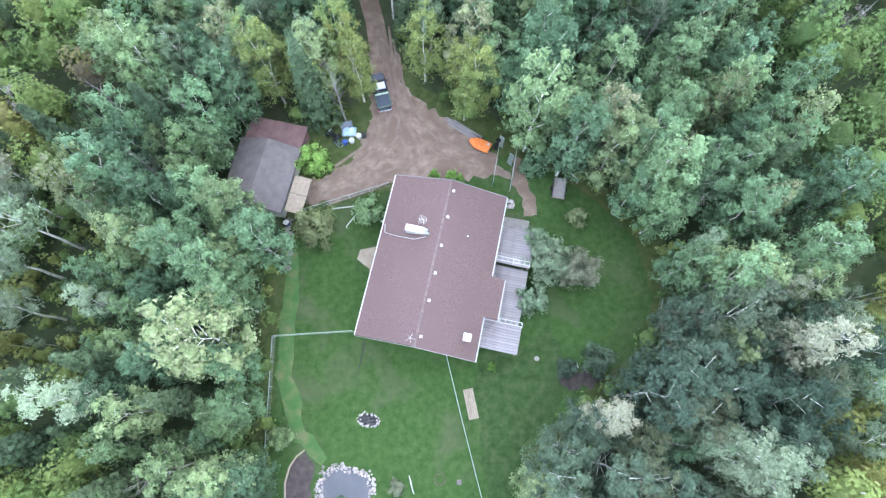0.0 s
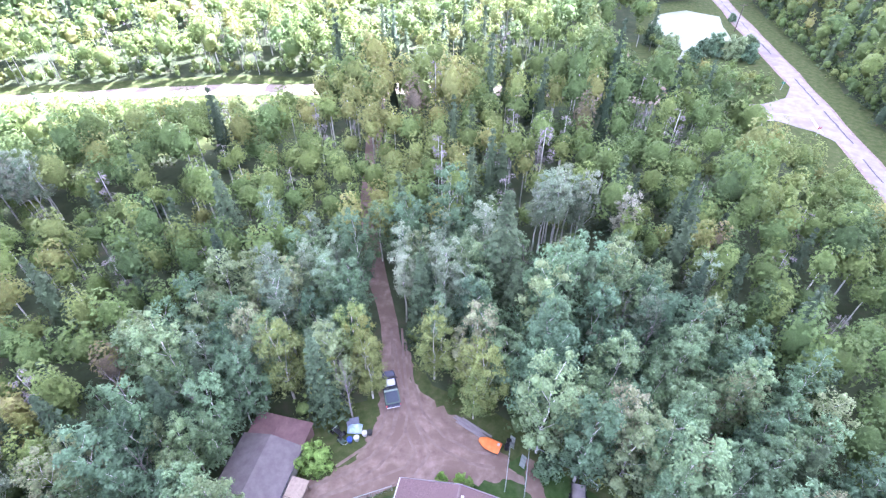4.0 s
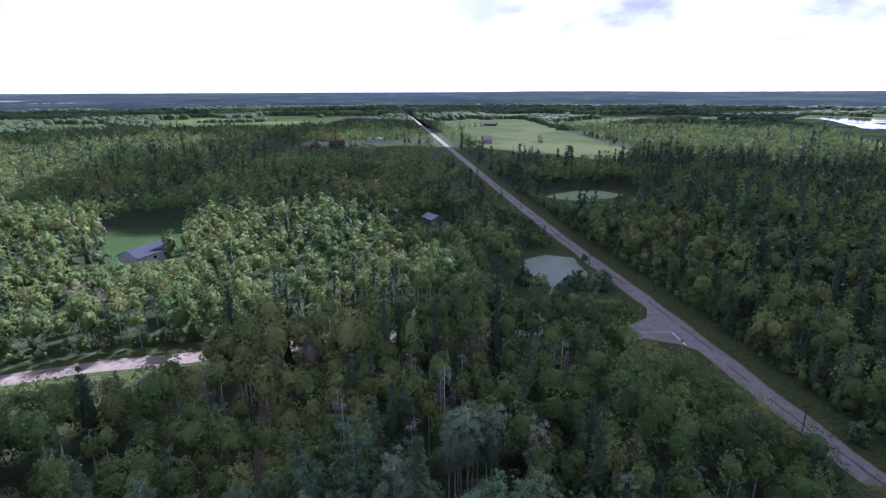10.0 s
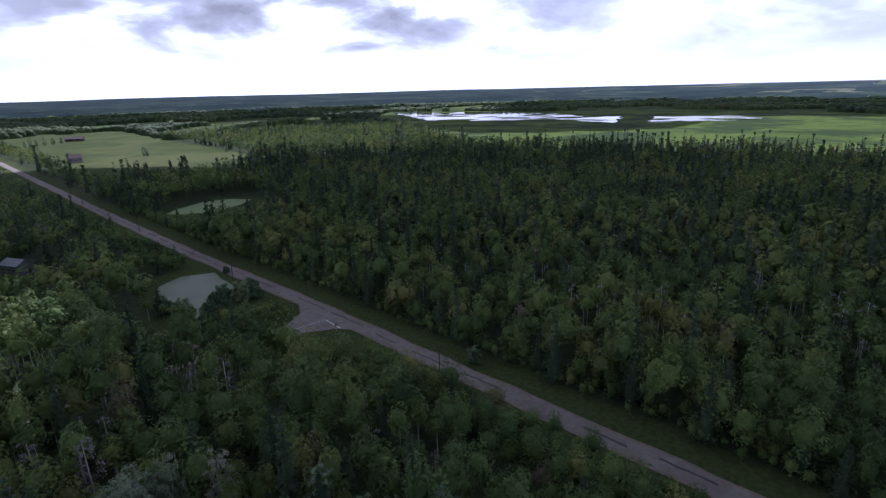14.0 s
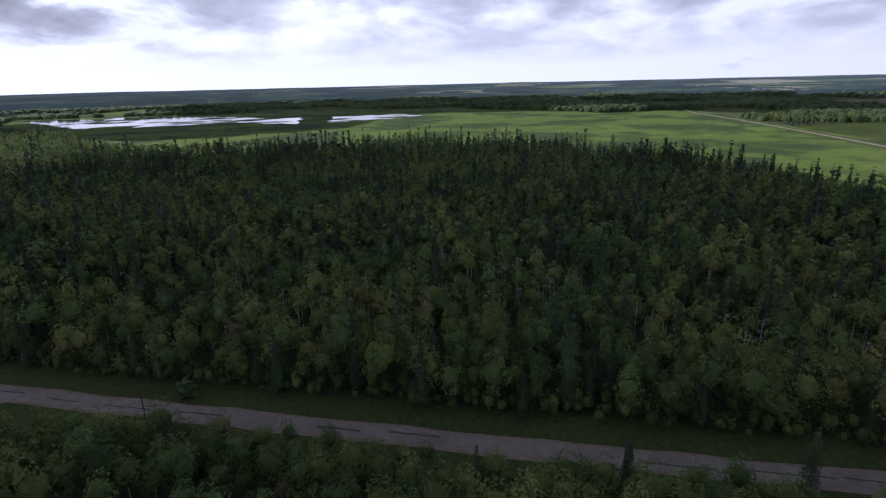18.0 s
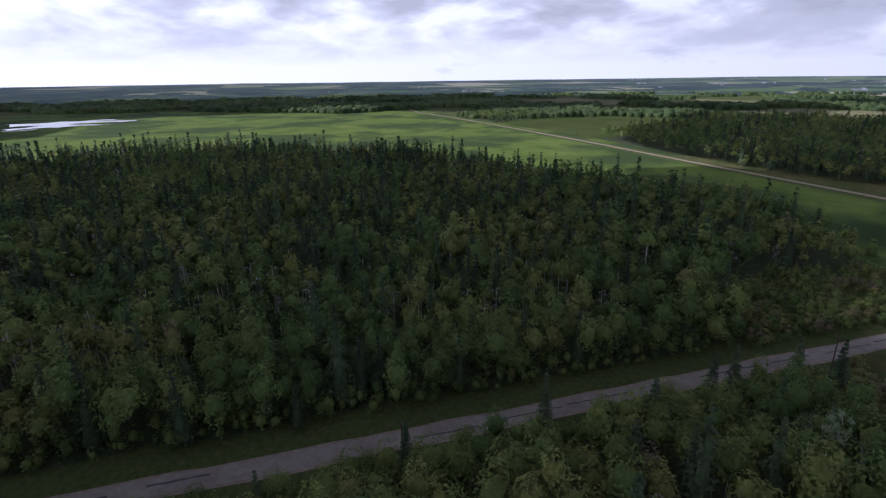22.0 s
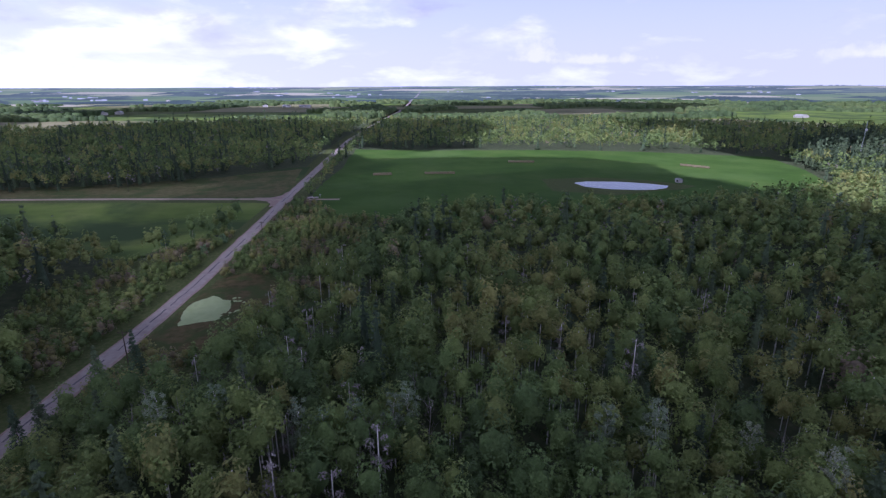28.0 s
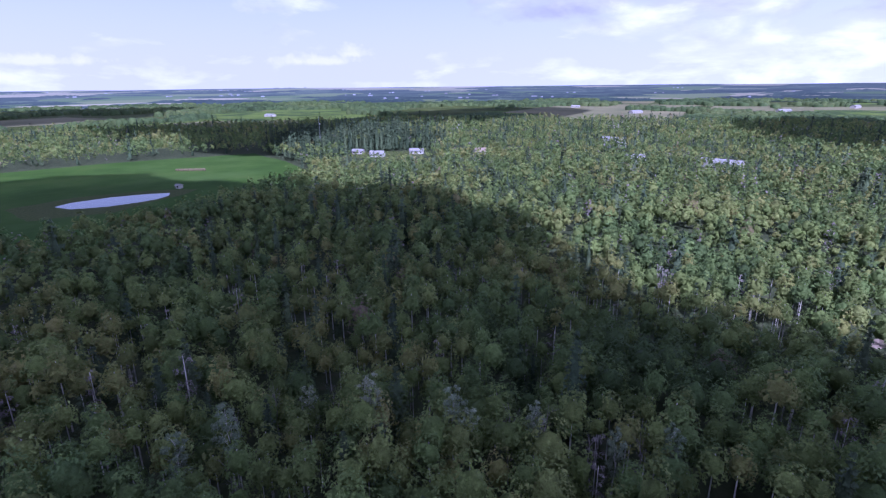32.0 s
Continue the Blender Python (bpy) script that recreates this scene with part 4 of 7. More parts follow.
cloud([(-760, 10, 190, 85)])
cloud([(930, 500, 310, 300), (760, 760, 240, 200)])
# unseen clouds from here on, added to darken the far woods and plain
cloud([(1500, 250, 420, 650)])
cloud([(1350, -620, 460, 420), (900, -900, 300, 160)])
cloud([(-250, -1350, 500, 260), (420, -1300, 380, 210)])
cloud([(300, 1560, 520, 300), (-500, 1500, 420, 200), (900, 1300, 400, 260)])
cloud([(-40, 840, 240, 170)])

# ---- trees ----
def leaf_quads(centres, outward, size, rng, ruffle=0.42):
    """Leaf sprays: one uneven three-cornered spray a centre, turned mostly outward."""
    n = len(centres)
    nrm = outward + rng.normal(0, ruffle, (n, 3)) + np.array((0, 0, 0.35))
    nrm /= np.linalg.norm(nrm, axis=1)[:, None]
    ref = rng.normal(0, 1, (n, 3))
    u = np.cross(nrm, ref)
    u /= np.linalg.norm(u, axis=1)[:, None]
    v = np.cross(nrm, u)
    s = size * rng.uniform(0.6, 1.3, (n, 1))
    a = rng.uniform(0.7, 1.2, (n, 4))
    lift = nrm * s * rng.uniform(-0.25, 0.25, (n, 1))
    quad = np.stack([centres + u * s * a[:, :1] + lift, centres - u * s * 0.5 * a[:, 1:2] + v * s * 0.8 * a[:, 2:3], centres - u * s * 0.6 * a[:, 3:4] - v * s * 0.75 * a[:, 1:2]], 1)
    return quad


PUFF_V = np.array([(x, y, z) for x in (-1, 1) for y in (-1, 1) for z in (-1, 1)] + [(2, 0, 0), (-2, 0, 0), (0, 2, 0), (0, -2, 0), (0, 0, 2), (0, 0, -2)], float)
PUFF_V /= np.linalg.norm(PUFF_V, axis=1)[:, None]


def puff_faces():
    """The twelve faces of one leaf clump: each lies between two of its six tips."""
    tips = [(8, (1, 0, 0)), (9, (-1, 0, 0)), (10, (0, 1, 0)), (11, (0, -1, 0)), (12, (0, 0, 1)), (13, (0, 0, -1))]
    out = []
    for i, (a, u) in enumerate(tips):
        for b, v in tips[i + 1:]:
            u_, v_ = np.array(u), np.array(v)
            if abs(np.dot(u_, v_)) > 0.5:
                continue
            w = np.cross(u_, v_)
            near = [k for k in range(8) if np.dot(PUFF_V[k], u_) > 0 and np.dot(PUFF_V[k], v_) > 0]
            near.sort(key=lambda k: np.dot(PUFF_V[k], w))
            out.append((a, near[0], b, near[1]))
    f = []
    for q in out:
        p = PUFF_V[list(q)]
        n = np.cross(p[1] - p[0], p[2] - p[0])
        q = q if np.dot(n, p.mean(0)) > 0 else q[::-1]
        f += [(q[0], q[1], q[2]), (q[0], q[2], q[3])]
    return np.array(f)


PUFF_F = puff_faces()


def puffs(cs, rng, scale=1.0):
    """Uneven leaf clumps as closed lumps, one for each of cs (x, y, z, radius)."""
    verts, faces = [], []
    for k, (x, y, z, r) in enumerate(cs):
        rot, _ = np.linalg.qr(rng.normal(0, 1, (3, 3)))
        if np.linalg.det(rot) < 0:
            rot[:, 0] *= -1
        v = PUFF_V @ rot.T * rng.uniform(0.72, 1.25, (14, 1)) * r * scale
        verts.append(v * np.array((1, 1, 0.95)) + np.array((x, y, z)))
        faces.append(PUFF_F + 14 * k)
    return np.concatenate(verts), np.concatenate(faces)


def blend(quads, lumps_vf):
    """Sprays and clumps in one set of vertices and faces."""
    v = quads.reshape(-1, 3)
    f = np.arange(len(v)).reshape(-1, 3)
    pv, pf = lumps_vf
    return np.concatenate([pv, v]), np.concatenate([pf, f + len(pv)])


def broad_crown(rng, height, width, base, clumps, sprays, size, ruffle=0.42):
    """A broadleaf crown: leaf clumps along upward limbs, wider in the middle, with gaps between them."""
    cs = []
    for k in range(clumps):
        f = (k + rng.uniform(0.1, 0.9)) / clumps
        z = base + (height - base) * (0.06 + 0.92 * f)
        reach = width / 2 * (math.sin(math.pi * (0.24 + 0.64 * f)) ** 0.7) * rng.uniform(0.3, 0.95)
        a = k * 2.4 + rng.uniform(-0.5, 0.5)
        r = width * rng.uniform(0.17, 0.27) * (1.1 - 0.45 * f) * (1 if clumps < 20 else (20 / clumps) ** 0.42)
        cs.append((reach * math.cos(a), reach * math.sin(a), z, r))
    cs = np.array(cs)
    w = cs[:, 3] ** 2
    pick = rng.choice(clumps, sprays, p=w / w.sum())
    d = rng.normal(0, 1, (sprays, 3))
    d[:, 2] = d[:, 2] * 0.9 + 0.25
    d /= np.linalg.norm(d, axis=1)[:, None]
    rad = cs[pick, 3:4] * rng.uniform(0.55, 1.12, (sprays, 1))
    pos = cs[pick, :3] + d * rad * np.array((1, 1, 0.85))
    mid = np.array((0, 0, base + (height - base) * 0.45))
    far = (pos - mid) / np.array((width / 2, width / 2, (height - base) / 2))
    return leaf_quads(pos, 0.55 * d + 0.6 * far, size, rng, ruffle), cs


def lobed_crown(rng, height, width, base, sprays, size, ruffle):
    """A crown of one rounded head and a few lobes below it: the sprays lie close over them, so that each tree stands out from the next."""
    deep = height - base
    lobes = [(0, 0, height - 0.27 * deep, 0.30 * width, 0.28 * deep)]
    for k in range(6):
        a = k * 2.4 + rng.uniform(-0.4, 0.4)
        f = rng.uniform(0.18, 0.55)
        reach = width * rng.uniform(0.22, 0.30)
        lobes.append((reach * math.cos(a), reach * math.sin(a), base + deep * f, width * rng.uniform(0.20, 0.27), deep * rng.uniform(0.16, 0.24)))
    lobes = np.array(lobes)
    w = lobes[:, 3] * lobes[:, 4]
    pick = rng.choice(len(lobes), sprays, p=w / w.sum())
    d = rng.normal(0, 1, (sprays, 3))
    d[:, 2] = d[:, 2] * 0.8 + 0.35
    d /= np.linalg.norm(d, axis=1)[:, None]
    radii = np.stack([lobes[pick, 3], lobes[pick, 3], lobes[pick, 4]], 1) * rng.uniform(0.78, 1.08, (sprays, 1))
    pos = lobes[pick, :3] + d * radii
    far = (pos - (0, 0, base + 0.4 * deep)) / (width / 2, width / 2, deep / 2)
    return leaf_quads(pos, 0.8 * d + 0.45 * far, size, rng, ruffle)


def spruce_crown(rng, height, width, sprays, size):
    """A spruce: drooping whorls that narrow to a spire."""
    f = np.sort(rng.uniform(0, 1, sprays) ** 1.25)
    layers = 13
    f = np.floor(f * layers) / layers + rng.uniform(0, 0.5 / layers, sprays)
    rad = width / 2 * (1 - f) ** 0.9 * rng.uniform(0.25, 1.08, sprays) + 0.05
    a = rng.uniform(0, 6.283, sprays)
    z = height * (0.08 + 0.92 * f) - rad * 0.28
    pos = np.stack([rad * np.cos(a), rad * np.sin(a), z], 1)
    out = np.stack([np.cos(a) * 0.5, np.sin(a) * 0.5, np.full(sprays, 0.75)], 1)
    q = leaf_quads(pos, out, size, rng)
    return q


def quads_to_mesh(name, quads, material, lumps_vf=None):
    if lumps_vf is None:
        v = quads.reshape(-1, 3)
        return mesh_np(name, v, np.arange(len(v)).reshape(-1, 3), material)
    v, f = blend(quads, lumps_vf)
    me = mesh_np(name, v, f, material)
    me.polygons.foreach_set("use_smooth", np.ones(len(f), bool))
    return me


def trunk_mesh(name, rng, height, radius, limbs, material, lean=0.25, reach=1.0, forks=0, top=0.94):
    """A tapered, slightly bent trunk with upward limbs."""
    bm = bmesh.new()
    pts = [Vector((lean * math.sin(k * 1.3 + height) * k / 6, lean * math.cos(k * 1.7) * k / 6, height * k / 6 * top)) for k in range(7)]
    pts[0].z = -0.25
    for k in range(6):
        tube(bm, pts[k], pts[k + 1] + Vector((0, 0, 0.03)), radius * (1 - k / 6.6), radius * (1 - (k + 1) / 6.6), 6, k in (0, 5))
    for x, y, z, r in limbs:
        b = Vector((x, y, z))
        root = Vector((0, 0, max(height * 0.25, z - (abs(x) + abs(y)) * 1.1 - 0.5)))
        k = min(5, int(root.z / (height * top) * 6))
        root += Vector((pts[k].x, pts[k].y, 0))
        b = root.lerp(b, 0.72)
        tube(bm, root, b, radius * 0.26, radius * 0.06, 4, False)
        for j in range(forks):
            m = root.lerp(b, rng.uniform(0.4, 0.8))
            tube(bm, m, m + Vector((rng.uniform(-1, 1), rng.uniform(-1, 1), rng.uniform(0.2, 1.0))) * reach, radius * 0.13, radius * 0.03, 3, False)
    me = bpy.data.meshes.new(name)
    bm.to_mesh(me)
    bm.free()
    me.materials.append(material)
    return me


def make_templates():
    kinds = {"aspen": [], "poplar": [], "spruce": [], "dead": [], "shrub": [], "garden": []}
    for k in range(6):
        rng = np.random.default_rng(100 + k)
        h = rng.uniform(12.0, 14.5)
        q, cs = broad_crown(rng, h, rng.uniform(4.5, 6.0), h * 0.16, 50, 2500, 0.172, 0.6)
        kinds["aspen"].append((trunk_mesh("trunk", rng, h, 0.15, cs[::4], M["bark"], top=0.72), quads_to_mesh("crown", q, M["leaf"], puffs(cs[::2], rng, 0.62))))
    for k in range(4):
        rng = np.random.default_rng(140 + k)
        h = rng.uniform(13.5, 16.0)
        q, cs = broad_crown(rng, h, rng.uniform(3.2, 4.2), h * 0.42, 26, 1500, 0.17, 0.6)
        kinds["poplar"].append((trunk_mesh("trunk", rng, h, 0.17, cs[::2], M["bark"], forks=1, top=0.76), quads_to_mesh("crown", q, M["pale_leaf"], puffs(cs, rng, 0.55))))
    for k in range(3):
        rng = np.random.default_rng(170 + k)
        h = rng.uniform(13.0, 17.0)
        q = spruce_crown(rng, h, rng.uniform(3.6, 4.6), 1400, 0.30)
        kinds["spruce"].append((trunk_mesh("trunk", rng, h, 0.16, [], M["dark_bark"], 0.05), quads_to_mesh("crown", q, M["needle"])))
    for k in range(3):
        rng = np.random.default_rng(190 + k)
        h = rng.uniform(10.0, 13.5)
        cs = [(math.cos(i * 2.4) * rng.uniform(0.8, 2.0), math.sin(i * 2.4) * rng.uniform(0.8, 2.0), h * (0.4 + 0.55 * i / 13), 0) for i in range(14)]
        kinds["dead"].append((trunk_mesh("trunk", rng, h, 0.12, cs, M["dead_wood"], forks=3), None))
    for k in range(3):
        rng = np.random.default_rng(210 + k)
        q, cs = broad_crown(rng, rng.uniform(2.6, 3.4), rng.uniform(2.6, 3.4), 0.1, 26, 800, 0.2)
        kinds["shrub"].append((trunk_mesh("stems", rng, 2.2, 0.05, cs, M["dark_bark"]), quads_to_mesh("crown", q, M["leaf"], puffs(cs, rng, 0.65))))
    for k in range(2):
        rng = np.random.default_rng(230 + k)
        q, cs = broad_crown(rng, 6.2, 6.2, 0.8, 44, 1900, 0.24)
        kinds["garden"].append((trunk_mesh("trunk", rng, 5.0, 0.13, cs[::2], M["bark"]), quads_to_mesh("crown", q, M["pale_leaf"], puffs(cs, rng, 0.55))))
    return kinds


KINDS = make_templates()
TREE_TAGS = {
    "aspen": ("aspen_tree", "leafy green aspen with a pale trunk in the forest", "tree", "aspens"),
    "poplar": ("poplar_tree", "tall thin poplar with pale grey-green leaves and bare trunk", "tree", "poplars"),
    "spruce": ("spruce_tree", "dark green pointed spruce", "tree", "spruces"),
    "dead": ("dead_tree", "bare grey dead tree with broken branches", "tree", "dead trees"),
    "garden": ("garden_tree", "broad grey-green garden tree beside the deck", "tree", "garden trees"),
    "shrub": ("shrub", "dense green leafy shrub", "shrub", "shrubs"),
}


DYED = {}


def plant(kind, x, y, scale, rng, label="", leaf=None, squash=1.0):
    """One tree of its own: trunk and crown."""
    name, tag, cat, group = TREE_TAGS[kind]
    trunk, crown = KINDS[kind][rng.integers(len(KINDS[kind]))]
    m = Matrix.Translation((x, y, 0)) @ Matrix.Rotation(rng.uniform(0, 6.28), 4, "Z") @ Matrix.Diagonal((scale, scale, scale * squash, 1))
    if kind == "dead":
        ob = tagged(new(name, trunk), label or tag, cat, group)
        ob.matrix_world = m
        return ob
    ob = empty(name, m, label or tag, cat, group)
    t = new("stems" if kind == "shrub" else "trunk", trunk)
    t.parent = ob
    if leaf:
        key = (crown.name, leaf.name)
        if key not in DYED:
            DYED[key] = crown.copy()
            DYED[key].materials[0] = leaf
        crown = DYED[key]
    c = new("crown", crown)
    c.parent = ob
    return ob


def jitter_grid(spacing, r0, r1, seed, keep):
    """Uneven planting points in a ring round the middle of the plan."""
    rng = np.random.default_rng(seed)
    g = np.arange(-r1, r1, spacing)
    x, y = np.meshgrid(g, g)
    x = (x + rng.uniform(-0.45, 0.45, x.shape) * spacing).ravel()
    y = (y + rng.uniform(-0.45, 0.45, y.shape) * spacing).ravel()
    d = np.hypot(x, y)
    ok = (d >= r0) & (d < r1)
    x, y = x[ok], y[ok]
    ok = wooded(x, y) & keep(x, y)
    return x[ok], y[ok], rng


def species(x, y, rng):
    """0 broadleaf, 1 spruce, 2 bare or dead; with a hue and a height for each place."""
    n = len(x)
    p = np.full(n, 0.035)
    p += np.where(np.hypot(x, y) < 130, 0.06, 0.18) * (lumps(x, y, 190, 5) > 0.6)
    p += np.where(np.hypot(x, y) < 170, 0.10, 0.15) * ((x > 84) & (np.hypot(x, y) < 420))
    p = np.where(near_line(SPRUCE_LINE, x, y) < 32, 0.45, p)
    p = np.where(inside(SPRUCE_WOOD, x, y), 0.85, p)
    kind = (rng.uniform(0, 1, n) < p).astype(int)
    bare = (rng.uniform(0, 1, n) < 0.03 + 0.06 * (lumps(x, y, 120, 8) > 0.66)) & (kind == 0)
    kind[bare & (near_line(ROAD, x, y) > 26)] = 2
    tint = np.clip(0.12 + 0.62 * lumps(x, y, 110, 3) + rng.normal(0, 0.20, n), 0, 0.9)
    tint = np.where(rng.uniform(0, 1, n) < 0.012, rng.uniform(0.93, 1.0, n), tint)
    h = 0.76 + 0.30 * lumps(x, y, 160, 4) + rng.normal(0, 0.15, n)
    h = np.where(kind == 1, h * rng.uniform(0.75, 1.35, n), h)
    h = np.where((kind == 1) & (x > 84) & (np.hypot(x, y) > 170), h * 1.1, h)
    h = np.where((x > -22) & (x < 44) & (y > 96) & (y < 118), h * 1.3, h)
    marsh_front = inside(LOW_MARSH, x, y)
    kind = np.where(marsh_front, 0, kind)
    h = np.where(marsh_front, h * 0.45, h)
    h = np.where(inside(STRIP, x, y), np.minimum(h, np.clip((117 - y) * 0.042, 0.14, 2)), h)
    h = np.where(inside(LOW_HOUSE, x, y), np.minimum(h, np.clip((203 - y) * 0.024, 0.25, 2)), h)
    for (a, b), (c, d) in GROVES:
        # low growth on the near side of the groves of white stems
        h = np.where(near_line([(a * 0.9, b * 0.9), (c * 0.9, d * 0.9)], x, y) < 5.5, h * 0.42, h)
        h = np.where(near_line([(a, b), (c, d)], x, y) < 3.0, h * 0.5, h)
    for a, b in STEMS:
        h = np.where(near_line([(a * 0.86, b * 0.86), (a * 1.22, b * 1.22)], x, y) < 2.4, h * 0.45, h)
    h = np.where(inside(LOW_HOMESTEAD, x, y), h * 0.52, h)
    h = np.where(inside(LOW_COTTAGE, x, y) | inside(LOW_SLOUGH, x, y) | inside(LOW_JUNCTION, x, y) | inside(LOW_POND, x, y) | inside(LOW_FARM, x, y), h * 0.42, h)
    h = np.where(inside(SPRUCE_WOOD, x, y), h * 1.3, h)
    edge = near_line(ROAD, x, y)
    west = x < np.interp(y, [p[1] for p in ROAD], [p[0] for p in ROAD])
    h = np.where(west & (edge < 34), h * np.clip(np.where(y > 140, 0.22, 0.5) + 0.02 * edge, 0.2, 1), h)
    return kind, tint, np.clip(h, 0.2, 1.6)


def near_view(x, y):
    """The stretch of wood that the path passes closest to."""
    return (y > -22) & (np.abs(x + 2) < 45) & (y < 62)


def build_near_trees():
    x, y, rng = jitter_grid(3.05, 0, 85, 31, near_view)
    kind, tint, h = species(x, y, rng)
    order = np.argsort(np.hypot(x - 2, y - 22))
    count = {}
    rest = []
    for i in order:
        k = ("aspen", "spruce", "dead")[kind[i]]
        if k == "aspen" and tint[i] > 0.62 and rng.uniform() < 0.55:
            k = "poplar"
        if count.get(k, 0) >= 300:
            rest.append(i)
            continue
        count[k] = count.get(k, 0) + 1
        # most aspens in this corner take the darker leaf colour
        dark_leaved = x[i] > 7 and y[i] < 9 and k == "aspen" and rng.uniform() < 0.85
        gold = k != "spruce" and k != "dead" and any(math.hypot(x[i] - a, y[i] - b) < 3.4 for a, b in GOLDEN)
        words = "dark grey-green leafy aspen beside the garden" if dark_leaved else "yellow-green leafy aspen beside the dirt lane" if gold else ""
        plant(k, x[i], y[i], h[i] * rng.uniform(0.9, 1.1), rng, words, M["dark_leaf"] if dark_leaved else M["gold_leaf"] if gold else None)
    return x[rest], y[rest]


REST = build_near_trees()


def stand(name, x, y, kind, tint, h, rng, sprays, size, trunks, label, ruffle=0.55, broad=1.0, bushy=False):
    """A stretch of forest as one piece: every tree has its own place, height and hue."""
    n = len(x)
    if not n:
        return
    vs, fs, tints, mats, base = [], [], [], [], 0
    # groves of taller, barer trees among the bushy ones
    grove = (lumps(x, y, 55, 14) > 0.585) & (near_line(ROAD, x, y) > 24)
    form = np.where(grove & (rng.uniform(0, 1, n) < 0.93), 2, np.array((0, 1, 3))[np.arange(n) % 3])
    tint = np.where((form == 2) & (kind == 0), np.clip(tint + 0.22, 0, 0.86), tint)
    for k in (0, 1, 2):
        for variant in range(4):
            sel = np.where((kind == k) & (form == variant))[0]
            if not len(sel):
                continue
            r = np.random.default_rng(400 + variant + 10 * k)
            if k == 1:
                q = spruce_crown(r, 14.5, 5.4, max(24, sprays), size * 1.15)
                turn = np.arange(6) * 1.0472
                cone = np.concatenate([np.stack([1.35 * np.cos(turn), 1.35 * np.sin(turn), np.full(6, 1.4)], 1), [(0, 0, 13.2)]])
                v = q.reshape(-1, 3)
                tv = np.concatenate([v, cone])
                tf = np.concatenate([np.arange(len(v)).reshape(-1, 3), len(v) + np.array([(i, (i + 1) % 6, 6) for i in range(6)])])
            elif k == 0:
                low = (0.6, 0.9, 0.4, 0.5)[variant] if bushy else (4.0, 5.4, 7.2, 3.2)[variant]
                wide0 = (4.0, 4.6, 3.6, 5.2)[variant] * broad
                q = lobed_crown(r, 13.2, wide0, low, sprays, size, ruffle)
                v = q.reshape(-1, 3)
                tv, tf = v, np.arange(len(v)).reshape(-1, 3)
                if sprays > 40:
                    # the dense heart of the crown, under the outer sprays
                    deep = 13.2 - low
                    heart = PUFF_V * r.uniform(0.85, 1.1, (14, 1)) * (0.30 * wide0, 0.30 * wide0, 0.27 * deep) + (0, 0, low + 0.47 * deep)
                    tf = np.concatenate([tf, PUFF_F + len(tv)])
                    tv = np.concatenate([tv, heart])
            else:
                q, cs = broad_crown(r, 12.5, 3.2, 5.0, 8, max(5, sprays // 2), size * 0.7)
                v = q.reshape(-1, 3)
                tv, tf = v, np.arange(len(v)).reshape(-1, 3)
            mi = np.full(len(tf), {0: 0, 1: 1, 2: 4}[k])
            if trunks and (k or variant == 2):
                t = []
                for ang in (0, 2.1):
                    c, s = math.cos(ang) * 0.15, math.sin(ang) * 0.15
                    t += [(-c, -s, 0), (c, s, 0), (c * 0.4, s * 0.4, 12.0), (-c * 0.4, -s * 0.4, 12.0)]
                tf = np.concatenate([tf, np.array(((0, 1, 2), (0, 2, 3), (4, 5, 6), (4, 6, 7))) + len(tv)])
                tv = np.concatenate([tv, np.array(t)])
                mi = np.concatenate([mi, [3 if k == 1 else 2] * 4])
            ang = rng.uniform(0, 6.283, len(sel))
            c, s = np.cos(ang)[:, None], np.sin(ang)[:, None]
            wide = (h[sel] ** 0.6 * rng.uniform(0.85, 1.15, len(sel)))[:, None]
            out = np.stack([(tv[None, :, 0] * c - tv[None, :, 1] * s) * wide + x[sel][:, None],
                            (tv[None, :, 0] * s + tv[None, :, 1] * c) * wide + y[sel][:, None],
                            tv[None, :, 2] * h[sel][:, None]], -1)
            vs.append(out.reshape(-1, 3))
            fs.append((tf[None] + (np.arange(len(sel)) * len(tv))[:, None, None] + base).reshape(-1, 3))
            base += len(sel) * len(tv)
            tints.append(np.repeat(tint[sel], len(tf)))
            mats.append(np.tile(mi, len(sel)))
    me = mesh_np(name, np.concatenate(vs), np.concatenate(fs), M["leaf_far"], np.concatenate(tints))
    for m in ("needle_far", "bark", "dark_bark", "dead_wood"):
        me.materials.append(M[m])
    me.polygons.foreach_set("material_index", np.concatenate(mats).astype(np.int32))
    tagged(new(name, me), label, "forest", "", "stuff")


def build_forest():
    rng = np.random.default_rng(77)
    x, y = REST
    kind, tint, h = species(x, y, rng)
    stand("woodland", x, y, kind, tint, h, rng, 620, 0.25, True, "dense green aspen wood around the clearing", 0.36, 1.1)
    for k, (step, r0, r1, sprays, size, trunks, words) in enumerate(((4.1, 43, 108, 530, 0.26, True, "mixed aspen and spruce forest"), (4.4, 108, 165, 215, 0.39, True, "mixed aspen and spruce forest"),
                                                                             (4.8, 165, 265, 66, 0.66, False, "mixed forest in the middle distance"), (5.0, 265, 420, 36, 0.84, False, "mixed forest in the middle distance"))):
        x, y, rng = jitter_grid(step, r0, r1, 41 + k, lambda p, q: ~near_view(p, q))
        kind, tint, h = species(x, y, rng)
        stand("woodland", x, y, kind, tint, h, rng, sprays, size * 1.06, trunks, words, 0.34, 1.38)
    x, y, rng = jitter_grid(6.2, 420, 850, 49, lambda a, b: a > -1e9)
    kind, tint, h = species(x, y, rng)
    stand("woodland", x, y, kind, tint, h * 1.05, rng, 16, 1.1, False, "distant mixed forest", 0.3, 1.3)


